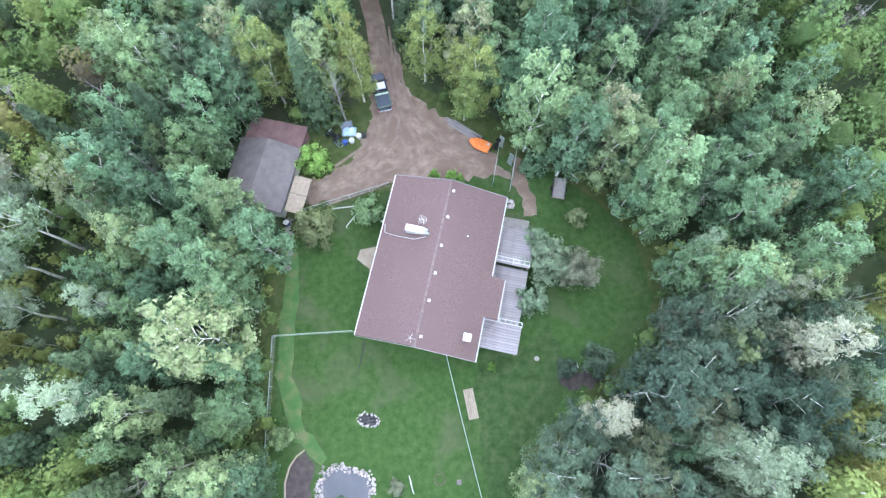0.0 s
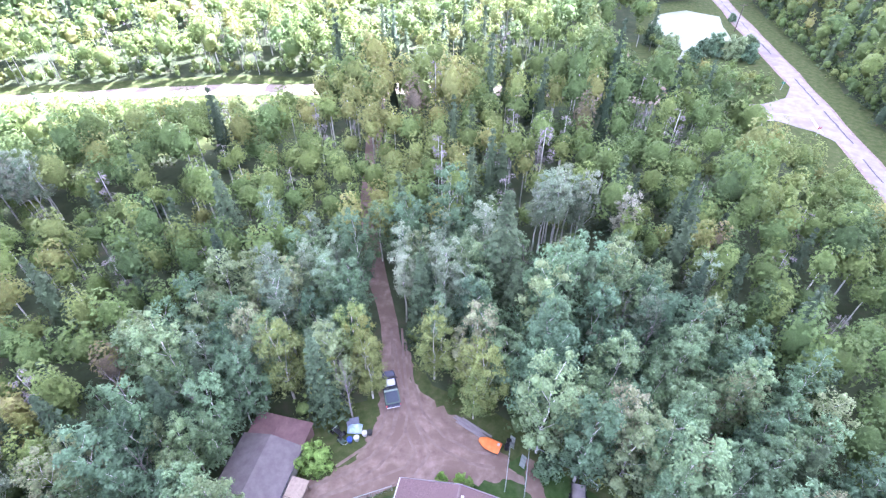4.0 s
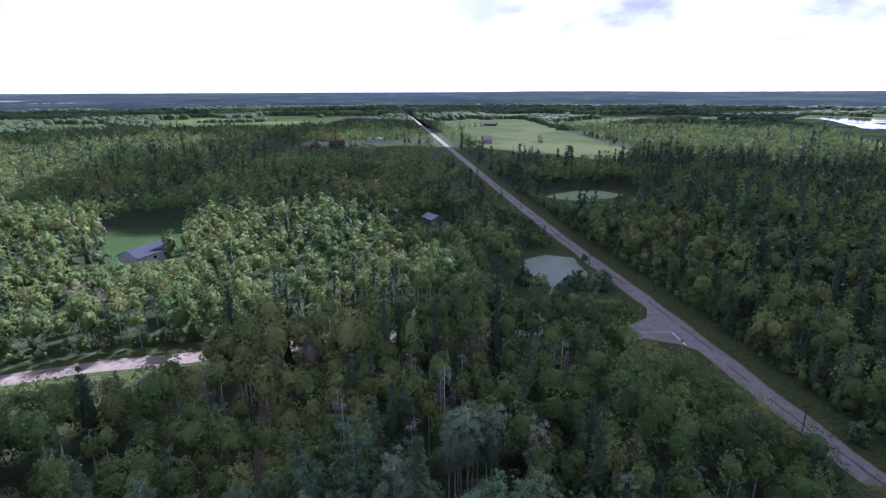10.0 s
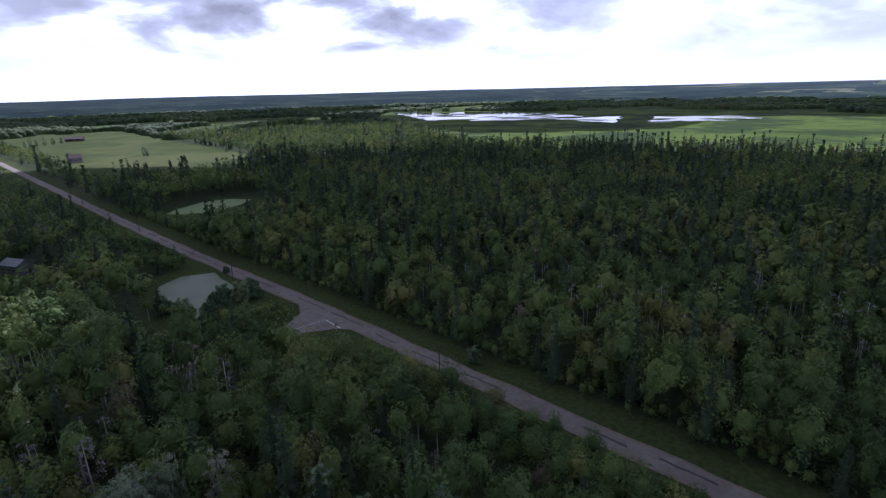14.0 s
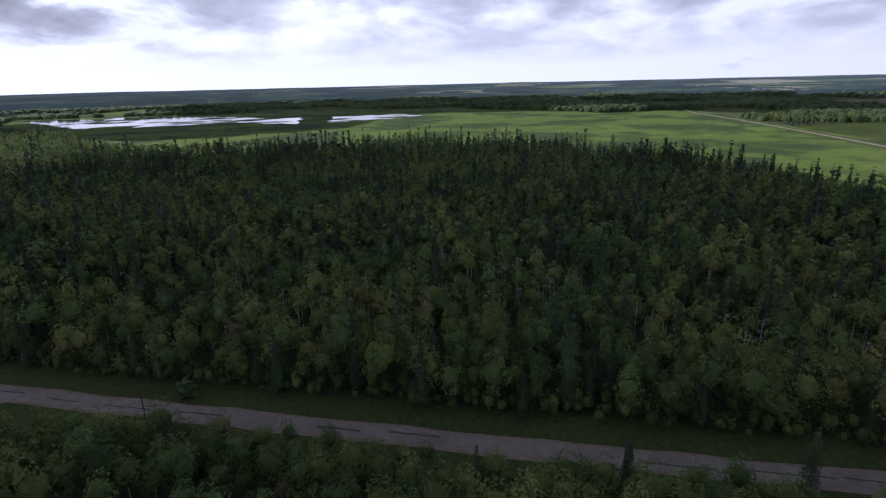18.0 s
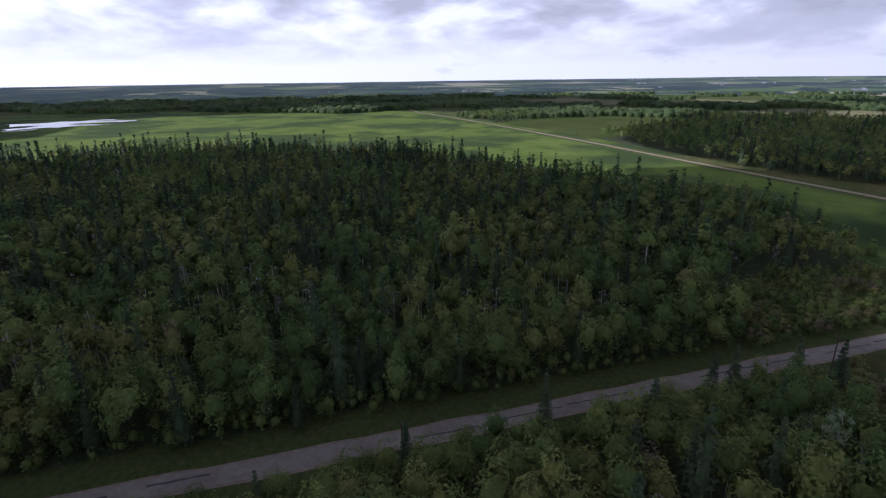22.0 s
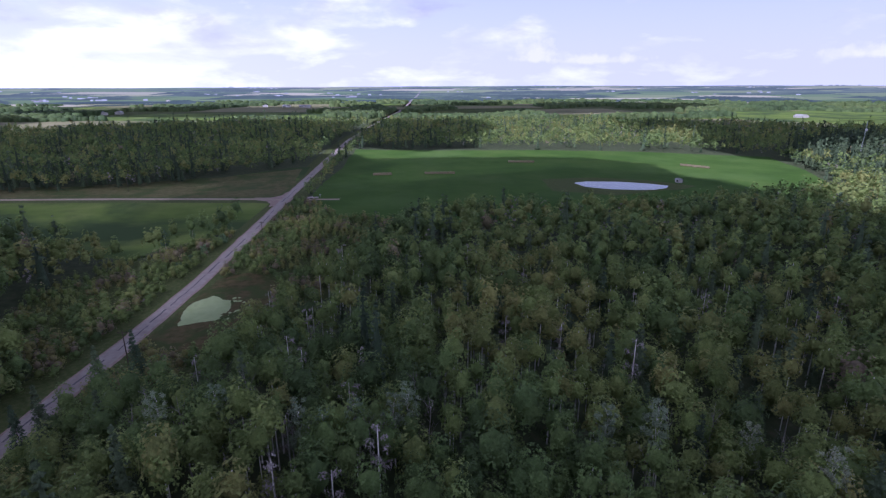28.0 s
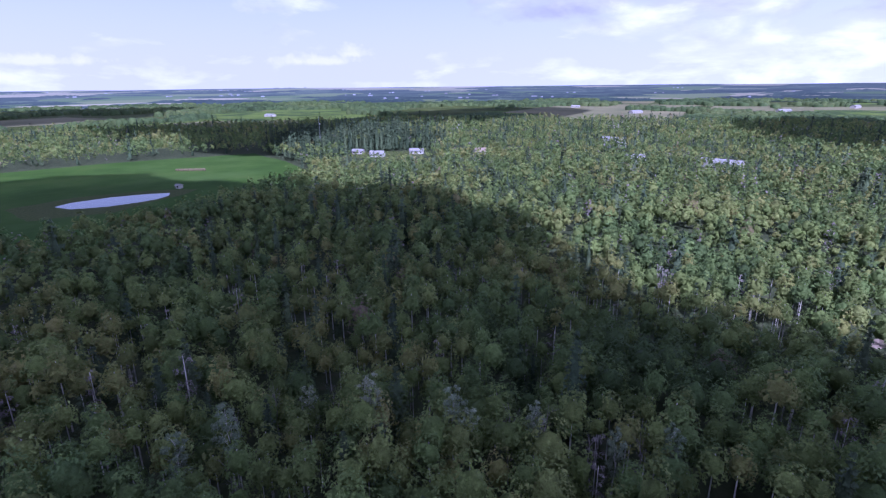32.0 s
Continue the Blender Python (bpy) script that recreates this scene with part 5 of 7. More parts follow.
def build_spruces():
    """The spruce belts along the skyline and the spruce wood by the homestead."""
    keep = lambda a, b: (near_line(SPRUCE_LINE, a, b) < 22) | inside(SPRUCE_WOOD, a, b)
    x, y, rng = jitter_grid(8.5, 150, 620, 51, keep)
    n = len(x)
    stand("spruce_belt", x, y, np.ones(n, int), rng.uniform(0, 1, n), rng.uniform(0.5, 1.0, n) * rng.uniform(0.9, 1.6, n) * np.where(inside(SPRUCE_WOOD, x, y), 1.35, 1.0), rng, 165, 0.55, True, "belt of dark pointed spruces", 0.3)


def build_understorey():
    """Low growth that closes the wood's edges along the roads and the yard."""
    edge = lambda a, b: ((near_line(ROAD, a, b) < 15.5) & (a > 60)) | (near_line(SIDE_ROAD, a, b) < 12) & (b > 122) | (near_line(YARD + [YARD[0]], a, b) < 4.5)
    def low_growth(a, b):
        ok = edge(a, b)
        for p, q in STEMS:
            ok |= near_line([(p * 0.86, q * 0.86), (p * 1.22, q * 1.22)], a, b) < 3.2
        return ok

    x, y, rng = jitter_grid(2.4, 0, 330, 61, low_growth)
    n = len(x)
    stand("undergrowth", x, y, np.zeros(n, int), np.clip(rng.normal(0.4, 0.2, n), 0, 0.95), rng.uniform(0.16, 0.46, n), rng, 60, 0.55, False, "leafy undergrowth along the wood's edge", 0.4, 1.2, True)


def build_scrub():
    """Rounded willow bushes, some of them brown, over the wet ground by the road."""
    rng = np.random.default_rng(71)
    g = np.arange(-300, 120, 2.5)
    x, y = np.meshgrid(g, g)
    x, y = (x + rng.uniform(-1.1, 1.1, x.shape)).ravel(), (y + rng.uniform(-1.1, 1.1, y.shape)).ravel()
    ok = (inside(SHRUBS, x, y) | inside(SHRUBS_EAST, x, y)) & ~inside(MARSH, x, y) & ~inside(CROP, x, y) & ~inside(MEADOW, x, y) & (near_line(ROAD, x, y) > 5.5) & (near_line(CROSS_ROAD, x, y) > 6)
    ok &= lumps(x, y, 30, 23) + rng.uniform(0, 0.5, len(x)) > 0.42
    x, y = x[ok], y[ok]
    n = len(x)
    brown = lumps(x, y, 26, 21) + rng.normal(0, 0.15, n) > 0.60
    tint = np.where(brown, rng.uniform(0.88, 1.0, n), np.clip(0.2 + 0.5 * lumps(x, y, 40, 22) + rng.normal(0, 0.12, n), 0, 0.85))
    h = 0.15 + 0.16 * lumps(x, y, 45, 9) + rng.uniform(0, 0.13, n) + 0.12 * np.clip((40 - x) / 60, 0, 1)
    stand("willow_scrub", x, y, np.zeros(n, int), tint, h, rng, 84, 0.62, False, "rounded grey-green and brown willow scrub on wet ground", 0.36, 1.35, True)


def build_far_woods():
    """Woods on the far plain: broad clumps, close together in the wooded parts, in belts between the fields elsewhere."""
    rng = np.random.default_rng(91)
    n = 66000
    a = rng.uniform(0, 6.283, n)
    d = 840 * (2.35 ** rng.uniform(0, 1, n))
    x, y = d * np.sin(a), d * np.cos(a)
    ok = near_line(ROAD, x, y) > 14
    for p in OPEN + [LAKE, LAKE_EAST] + FAR_OPEN:
        ok &= ~inside(p, x, y)
    ok &= lumps(x, y * 1.7, 620, 12) > np.where((y < -600) & (x > -350), 0.44, 0.30)
    x, y, d = x[ok], y[ok], d[ok]
    n = len(x)
    turn = np.arange(6) * 1.0472
    hoop = np.stack([np.cos(turn), np.sin(turn), np.zeros(6)], 1)
    form = np.concatenate([hoop, hoop * 0.84 + (0, 0, 0.72), np.array([(0.1, 0, 0.96)])])
    tri = np.array([f for i in range(6) for f in ((i, (i + 1) % 6, 6 + (i + 1) % 6), (i, 6 + (i + 1) % 6, 6 + i), (6 + i, 6 + (i + 1) % 6, 12))])
    wide = rng.uniform(4.6, 8.6, n) * (d / 1000) ** 0.6
    high = rng.uniform(7.5, 11.5, n) * (0.75 + 0.4 * lumps(x, y, 300, 18))
    v = form[None] * np.stack([wide, wide, high], 1)[:, None, :] * rng.uniform(0.86, 1.14, (n, 13, 1)) + np.stack([x, y, np.zeros(n)], 1)[:, None, :]
    tint = np.repeat(np.clip(0.05 + 0.6 * lumps(x, y, 500, 3) + rng.normal(0, 0.1, n), 0, 0.8), len(tri))
    me = mesh_np("far_woodland", v.reshape(-1, 3), (tri[None] + 13 * np.arange(n)[:, None, None]).reshape(-1, 3), M["leaf_hazed"], tint)
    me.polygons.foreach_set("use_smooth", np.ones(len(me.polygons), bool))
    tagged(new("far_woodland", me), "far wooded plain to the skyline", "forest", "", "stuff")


build_forest()
build_spruces()
build_understorey()
build_scrub()
build_far_woods()

# ---- the house ----
TURN = math.atan2(-0.2365, 0.9716)
HOUSE = Matrix.Translation((-0.1, 14.35, 0)) @ Matrix.Rotation(TURN, 4, "Z")


def sloped(bm, a0, a1, b0, b1, z0, z1, thick):
    """A roof plane from a0 (height z0) to a1 (height z1) between b0 and b1."""
    v = [bm.verts.new(p) for p in ((a0, b0, z0), (a1, b0, z1), (a1, b1, z1), (a0, b1, z0), (a0, b0, z0 - thick), (a1, b0, z1 - thick), (a1, b1, z1 - thick), (a0, b1, z0 - thick))]
    for f in ((0, 1, 2, 3), (7, 6, 5, 4), (0, 4, 5, 1), (1, 5, 6, 2), (2, 6, 7, 3), (3, 7, 4, 0)):
        bm.faces.new([v[i] for i in f])
    bmesh.ops.recalc_face_normals(bm, faces=bm.faces)
    return bm


def build_house():
    house = empty("house", HOUSE, "long bungalow with a brown shingle gable roof and white trim", "house")
    z_eave, z_ridge, half = 3.6, 5.4, 6.5
    bm = slab(bmesh.new(), [(-5.9, -8.7), (5.7, -8.7), (5.7, -4.1), (7.3, -4.1), (7.3, -0.3), (5.8, -0.3), (5.8, 8.8), (-5.9, 8.8)], 0, 3.35)
    part("wall", bm, M["siding"], house, "pale grey siding wall")
    for b in (-8.7, 8.5):
        bm = bmesh.new()
        lo = [bm.verts.new((x, b + d, z)) for d in (0, 0.2) for x, z in ((-5.9, 3.35), (5.7, 3.35), (-0.1, 5.05))]
        for f in ((0, 1, 2), (5, 4, 3), (0, 3, 4, 1), (1, 4, 5, 2), (2, 5, 3, 0)):
            bm.faces.new([lo[i] for i in f])
        bmesh.ops.recalc_face_normals(bm, faces=bm.faces)
        part("gable", bm, M["siding"], house, "pale grey siding gable")
    roof = part("roof", sloped(bmesh.new(), -half, 0, -9.2, 9.4, z_eave, z_ridge, 0.16), M["shingle"], house, "brown shingle roof slope")
    bm = sloped(bmesh.new(), 0, half - 0.1, -9.3, 9.4, z_ridge, z_eave, 0.16)
    sloped(bm, half - 0.1, 7.95, -4.5, 0.05, z_eave, 3.2, 0.16)
    roof = part("roof", bm, M["shingle"], house, "brown shingle roof slope with a porch bay")
    cap = bmesh.new()
    sloped(cap, -0.13, 0, -0.145, 0.145, -0.02, 0.03, 0.03)
    sloped(cap, 0, 0.13, -0.145, 0.145, 0.03, -0.02, 0.03)
    first = part("ridge_cap", cap, surface("ridge_shingle", [(0.3, (0.145, 0.105, 0.098)), (0.7, (0.20, 0.152, 0.142))], 4, 5, 0.9, random_mix=0.15), house)
    for k in range(62):
        o = first if k == 0 else new("ridge_cap", first.data)
        o.parent = house
        o.matrix_basis = Matrix.Translation((0, -9.1 + 0.3 * k, z_ridge + 0.01)) @ Matrix.Rotation(0.03, 4, "X")
    for a, b0, b1, z in ((-half - 0.06, -9.25, 9.45, z_eave), (half, 0.1, 9.45, z_eave), (8.0, -4.5, 0.05, 3.2), (half, -9.35, -4.5, z_eave)):
        bm = box(bmesh.new(), (a, (b0 + b1) / 2, z - 0.06), (0.12, b1 - b0, 0.15), None, 0.03)
        part("gutter", bm, M["white"], house, "white eave gutter")
    for b in (-9.3, 9.48):
        for s in (-1, 1):
            bm = bmesh.new()
            ang = math.atan2(z_ridge - z_eave, half) * s
            box(bm, (s * half / 2, b, (z_eave + z_ridge) / 2 - 0.08), (half * 1.035, 0.05, 0.2), Matrix.Rotation(ang, 4, "Y"))
            part("bargeboard", bm, M["plank"], house, "brown gable board")
    for b in (8.2, 5.1, 1.8, -1.3, -4.3, -8.1):
        v = part("roof_vent", box(bmesh.new(), (0.45, b, 5.33), (0.22, 0.22, 0.24), None, 0.02), M["steel"], house, "square white roof vent")
        part("cap", box(bmesh.new(), (0.45, b, 5.47), (0.3, 0.3, 0.05), None, 0.015), M["white"], v)
    # chimney and aerial
    ch = part("chimney", box(bmesh.new(), (-2.55, 3.0, 4.95), (2.4, 0.62, 1.1), None, 0.02), M["siding"], house, "long pale chimney box")
    part("cap", box(bmesh.new(), (-2.75, 3.0, 5.54), (2.05, 0.74, 0.08), None, 0.02), M["white"], ch, "white metal cap")
    bm = box(bmesh.new(), (-1.55, 3.05, 5.62), (0.34, 0.34, 0.2), None, 0.02)
    tube(bm, (-1.2, 2.7, 5.4), (-1.2, 2.7, 5.8), 0.1)
    part("flue", bm, M["steel"], ch, "galvanised flue")
    bm = tube(bmesh.new(), (-2.0, 3.9, 4.8), (-2.0, 3.9, 6.4), 0.025)
    for k in range(6):
        tube(bm, (-2.4 + 0.14 * k, 3.9 - 0.5 + 0.03 * k, 6.35), (-2.4 + 0.14 * k, 3.9 + 0.5 - 0.03 * k, 6.35), 0.015, None, 5)
    tube(bm, (-2.5, 3.9, 6.35), (-1.5, 3.9, 6.35), 0.02, None, 5)
    part("aerial", bm, M["white"], house, "white television aerial")
    bm = tube(bmesh.new(), (5.1, -7.1, 3.9), (5.1, -7.1, 4.65), 0.3, 0.3, 10)
    c2 = part("chimney", box(bm, (5.1, -7.1, 4.3), (0.72, 0.72, 0.7), None, 0.03), M["white"], house, "square white chimney")
    part("cap", box(bmesh.new(), (5.1, -7.1, 4.72), (0.86, 0.86, 0.07), None, 0.02), M["white"], c2)
    bm = tube(bmesh.new(), (3.0, 3.5, 4.4), (3.0, 3.5, 5.1), 0.06)
    p = part("stove_pipe", bm, M["dark_metal"], house, "dark stove pipe")
    part("cap", tube(bmesh.new(), (3.0, 3.5, 5.1), (3.0, 3.5, 5.2), 0.12, 0.02), M["white"], p)
    bm = bmesh.new()
    for k in range(5):
        a = k * 1.2566
        tube(bm, (-0.6, -8.5, 5.35), (-0.6 + 0.55 * math.cos(a), -8.5 + 0.55 * math.sin(a), 5.5), 0.02, 0.012, 5)
    tube(bm, (-0.6, -8.5, 5.1), (-0.6, -8.5, 5.5), 0.025)
    part("aerial", bm, M["white"], house, "small star-shaped white aerial")
    bm = bmesh.new()
    line = [(-6.3, 3.4, 3.75), (-6.1, 2.4, 3.78), (-4.6, 2.15, 4.2), (-2.6, 2.05, 4.75), (-1.4, 2.5, 5.1)]
    for a, b in zip(line, line[1:]):
        tube(bm, a, b, 0.03, None, 5)
    part("cable", bm, M["white"], house, "white cable across the roof")
    bm = tube(bmesh.new(), (-6.55, 3.4, 2.6), (-6.55, 3.4, 4.6), 0.05)
    tube(bm, (-6.8, 3.4, 4.4), (-6.3, 3.4, 4.4), 0.03, None, 6)
    part("service_mast", bm, M["white"], house, "white power service mast")


build_house()


def deck(a0, a1, b0, b1, z, step, label, rail_b=None, gap=0.92):
    ob = empty("deck", HOUSE, label, "deck", "decks beside the house")
    n = int(round((b1 - b0) / step))
    step = (b1 - b0) / n
    bm = box(bmesh.new(), (0, 0, 0), (a1 - a0, step * gap, 0.035), None, 0.006)
    first = part("plank", bm, M["plank"], ob)
    for k in range(n):
        o = first if k == 0 else new("plank", first.data)
        o.parent = ob
        o.location = ((a0 + a1) / 2 + 0.01 * math.sin(k * 2.1), b0 + (k + 0.5) * step, z + 0.004 * math.sin(k * 1.7))
    part("frame", box(bmesh.new(), ((a0 + a1) / 2, (b0 + b1) / 2, z - 0.13), (a1 - a0 - 0.06, b1 - b0 - 0.06, 0.2)), M["dark_bark"], ob, "dark joist frame")
    for a in (a0 + 0.2, a1 - 0.12):
        for b in (b0 + 0.15, b1 - 0.15):
            part("post", box(bmesh.new(), (a, b, (z - 0.2) / 2), (0.12, 0.12, z - 0.2)), M["board"], ob)
    if rail_b is not None:
        w = a1 - a0 - 0.2
        k = max(2, int(w / 0.55))
        for d in (0, 0.42):
            for i in range(3):
                part("rail_post", box(bmesh.new(), (a0 + 0.1 + w * i / 2, rail_b + d, z + 0.48), (0.07, 0.07, 0.96), None, 0.01), M["white"], ob, "white rail post")
            part("rail", box(bmesh.new(), (a0 + 0.1 + w / 2, rail_b + d, z + 0.98), (w, 0.06, 0.05)), M["white"], ob, "white rail")
        for i in range(k + 1):
            part("crosspiece", box(bmesh.new(), (a0 + 0.1 + w * i / k, rail_b + 0.21, z + 0.96), (0.05, 0.36, 0.04)), M["white"], ob, "white crosspiece")
    return ob


deck(6.55, 10.45, 2.15, 6.4, 2.2, 0.3, "upper deck of weathered grey boards with a white railing", 2.2)
deck(6.65, 10.5, -4.35, 2.05, 1.4, 0.3, "lower middle deck of purple-grey boards under a tree", None, 0.97)
deck(6.25, 10.75, -7.55, -4.45, 2.2, 0.3, "raised deck of weathered grey boards with a white railing", -4.6)


def local_sheet(name, pts, z, mat, label, category):
    w = [HOUSE @ Vector((a, b, 0)) for a, b in pts]
    bm = slab(bmesh.new(), [(p.x, p.y) for p in w], 0, z)
    bmesh.ops.recalc_face_normals(bm, faces=bm.faces)
    tagged(part(name, bm, mat), label, category, "", "structure")


M["olive_leaf"] = foliage("olive_leaf", [(0, (0.17, 0.20, 0.09)), (1, (0.21, 0.235, 0.11))], "object")
M["concrete"] = surface("concrete", [(0.3, (0.24, 0.215, 0.205)), (0.7, (0.33, 0.30, 0.29))], 1.5, 8, 0.9, 0.2, 9)
M["sand"] = surface("tan_paving", [(0.3, (0.27, 0.22, 0.17)), (0.7, (0.36, 0.30, 0.24))], 1.5, 8, 0.9, 0.2, 9)
local_sheet("patio", [(6.8, 6.6), (9.75, 6.7), (9.75, 8.5), (6.8, 8.4)], 0.14, M["concrete"], "grey concrete pad by the deck", "patio")
local_sheet("patio", [(-6.2, -2.4), (-7.0, -2.4), (-7.4, -1.2), (-9.1, -0.4), (-9.0, 0.8), (-7.2, 1.6), (-6.2, 1.4)], 0.09, M["sand"], "tan paved patio corner beside the lawn", "patio")

# ---- the shed ----
SHED = Matrix.Translation((-19.95, 25.9, 0)) @ Matrix.Rotation(TURN, 4, "Z")


def build_shed():
    shed = empty("shed", SHED, "large garage shed with a grey gable roof and lean-tos", "shed")
    part("wall", slab(bmesh.new(), [(-3.3, -3.8), (3.3, -3.8), (3.3, 3.8), (-3.3, 3.8)], 0, 2.75), M["siding"], shed, "weathered shed wall")
    for b in (-3.75, 3.6):
        bm = bmesh.new()
        lo = [bm.verts.new((x, b + d, z)) for d in (0, 0.15) for x, z in ((-3.3, 2.7), (3.3, 2.7), (0, 3.75))]
        for f in ((0, 1, 2), (5, 4, 3), (0, 3, 4, 1), (1, 4, 5, 2), (2, 5, 3, 0)):
            bm.faces.new([lo[i] for i in f])
        bmesh.ops.recalc_face_normals(bm, faces=bm.faces)
        part("gable", bm, M["siding"], shed)
    part("roof", sloped(bmesh.new(), -3.65, 0, -4.1, 4.1, 2.8, 3.95, 0.12), M["shed_roof"], shed, "grey roofing slope")
    part("roof", sloped(bmesh.new(), 0, 3.65, -4.1, 4.1, 3.95, 2.8, 0.12), M["shed_roof"], shed, "grey roofing slope")
    for s in (-1, 1):
        part("eave_trim", box(bmesh.new(), (s * 3.69, 0, 2.72), (0.08, 8.2, 0.14)), M["dark_metal"], shed, "dark eave trim")
    back = part("lean_to_roof", sloped(bmesh.new(), -3.4, 3.5, 4.14, 7.2, 2.5, 2.5, 0.1), M["brown_roof"], shed, "brown sheet-metal lean-to roof")
    bm = bmesh.new()
    for k in range(18):
        box(bm, (-3.3 + k * 0.4, 5.67, 2.52), (0.05, 3.0, 0.035))
    part("rib", bm, M["brown_roof"], back, "raised roof ribs")
    part("lean_to_wall", slab(bmesh.new(), [(-3.2, 4.15), (3.3, 4.15), (3.3, 7.0), (-3.2, 7.0)], 0, 2.39), M["brown_roof"], shed)
    side = part("lean_to_roof", sloped(bmesh.new(), 3.75, 5.7, -3.6, 0.9, 2.35, 2.1, 0.07), M["board"], shed, "beige plywood lean-to roof")
    for b in (-1.35,):
        part("seam", box(bmesh.new(), (4.7, b, 2.26), (1.95, 0.05, 0.03), Matrix.Rotation(0.128, 4, "Y")), M["dark_bark"], side)
    for b in (-3.4, -1.4, 0.7):
        part("post", box(bmesh.new(), (5.5, b, 1.02), (0.1, 0.1, 2.03)), M["board"], shed)


build_shed()


M["truck_paint"] = plain("dark_blue_paint", (0.022, 0.026, 0.045), 0.25, 0.3, 0.6)
M["chrome"] = plain("chrome", (0.75, 0.75, 0.76), 0.2, 1.0)
M["rubber"] = plain("rubber", (0.02, 0.02, 0.02), 0.9, 0, 0.2)
M["tonneau"] = plain("bed_cover", (0.035, 0.05, 0.075), 0.4, 0, 0.5)
M["red_lamp"] = plain("red_lamp", (0.4, 0.02, 0.02), 0.3)
M["orange"] = surface("orange_hull", [(0.3, (0.62, 0.17, 0.035)), (0.7, (0.75, 0.24, 0.06))], 2.0, 5, 0.5, 0.03)
M["tarp"] = surface("blue_tarp", [(0.3, (0.28, 0.42, 0.60)), (0.6, (0.55, 0.65, 0.75))], 1.6, 6, 0.5, 0.2)
M["blue"] = plain("blue_plastic", (0.03, 0.07, 0.30), 0.5)
M["green_metal"] = plain("dull_green", (0.08, 0.12, 0.09), 0.6)


def wheel(parent, x, y, r=0.38, w=0.26, name="wheel"):
    wh = part(name, tube(bmesh.new(), (x - w / 2, y, r), (x + w / 2, y, r), r, r, 18), M["rubber"], parent, "black tyre")
    part("rim", tube(bmesh.new(), (x - w / 2 - 0.01, y, r), (x + w / 2 + 0.01, y, r), r * 0.6, r * 0.6, 12), M["chrome"], wh, "metal rim")


def shell(bm, rings):
    """A closed body from rings of (y, half width, z low, z high)."""
    vs = []
    for y, w, z0, z1 in rings:
        e = min(0.1, (z1 - z0) * 0.3)
        prof = [(-w, z0), (w, z0), (w, z1 - e), (w - e, z1), (-w + e, z1), (-w, z1 - e)]
        vs.append([bm.verts.new((x, y, z)) for x, z in prof])
    for a, b in zip(vs, vs[1:]):
        for i in range(6):
            j = (i + 1) % 6
            bm.faces.new((a[i], a[j], b[j], b[i]))
    bm.faces.new(vs[0]), bm.faces.new(vs[-1][::-1])
    bmesh.ops.recalc_face_normals(bm, faces=bm.faces)
    return bm


def build_truck():
    m = Matrix.Translation((-6.3, 37.75, 0.06)) @ Matrix.Rotation(radians(13.5), 4, "Z")
    t = empty("pickup_truck", m, "dark blue pickup truck parked on the dirt driveway", "truck")
    part("body", shell(bmesh.new(), [(-2.6, 0.86, 0.5, 0.95), (-2.5, 0.93, 0.42, 1.08), (-0.35, 0.95, 0.4, 1.1), (1.3, 0.95, 0.4, 1.12), (2.2, 0.92, 0.42, 1.05), (2.5, 0.84, 0.45, 0.92), (2.6, 0.7, 0.5, 0.8)]), M["truck_paint"], t)
    part("cab", shell(bmesh.new(), [(-0.55, 0.78, 1.05, 1.2), (-0.35, 0.76, 1.05, 1.78), (0.65, 0.75, 1.05, 1.8), (0.95, 0.76, 1.05, 1.62), (1.5, 0.82, 1.05, 1.14)]), M["glass"], t, "dark cab windows")
    part("cab_roof", box(bmesh.new(), (0, 0.15, 1.82), (1.36, 1.0, 0.06), None, 0.03), plain("pale_roof", (0.42, 0.42, 0.48), 0.2, 0.4), t, "pale reflecting cab roof")
    part("bonnet", box(bmesh.new(), (0, 1.95, 1.11), (1.5, 0.95, 0.06), None, 0.03), M["truck_paint"], t)
    bed = part("bed", box(bmesh.new(), (0, -1.5, 1.08), (1.86, 1.95, 0.1), None, 0.03), M["green_metal"], t, "light green-edged truck bed")
    part("bed_cover", box(bmesh.new(), (0, -1.5, 1.14), (1.55, 1.65, 0.05), None, 0.02), M["tonneau"], bed, "blue-black bed cover")
    part("toolbox", box(bmesh.new(), (0, -0.62, 1.22), (1.7, 0.22, 0.2), None, 0.03), plain("pale_green", (0.35, 0.42, 0.34), 0.5), bed, "pale green toolbox")
    for y in (-2.66, 2.62):
        part("bumper", box(bmesh.new(), (0, y, 0.58), (1.75, 0.16, 0.2), None, 0.05), M["chrome"], t, "chrome bumper")
    for s in (-1, 1):
        part("headlight", box(bmesh.new(), (s * 0.66, 2.52, 0.82), (0.3, 0.1, 0.16), None, 0.03), M["white"], t)
        part("tail_light", box(bmesh.new(), (s * 0.86, -2.58, 0.85), (0.12, 0.08, 0.3), None, 0.02), M["red_lamp"], t)
        part("mirror", box(bmesh.new(), (s * 1.05, 1.15, 1.2), (0.2, 0.1, 0.18), None, 0.03), M["truck_paint"], t)
        for y in (-1.65, 1.65):
            wheel(t, s * 0.84, y)


build_truck()


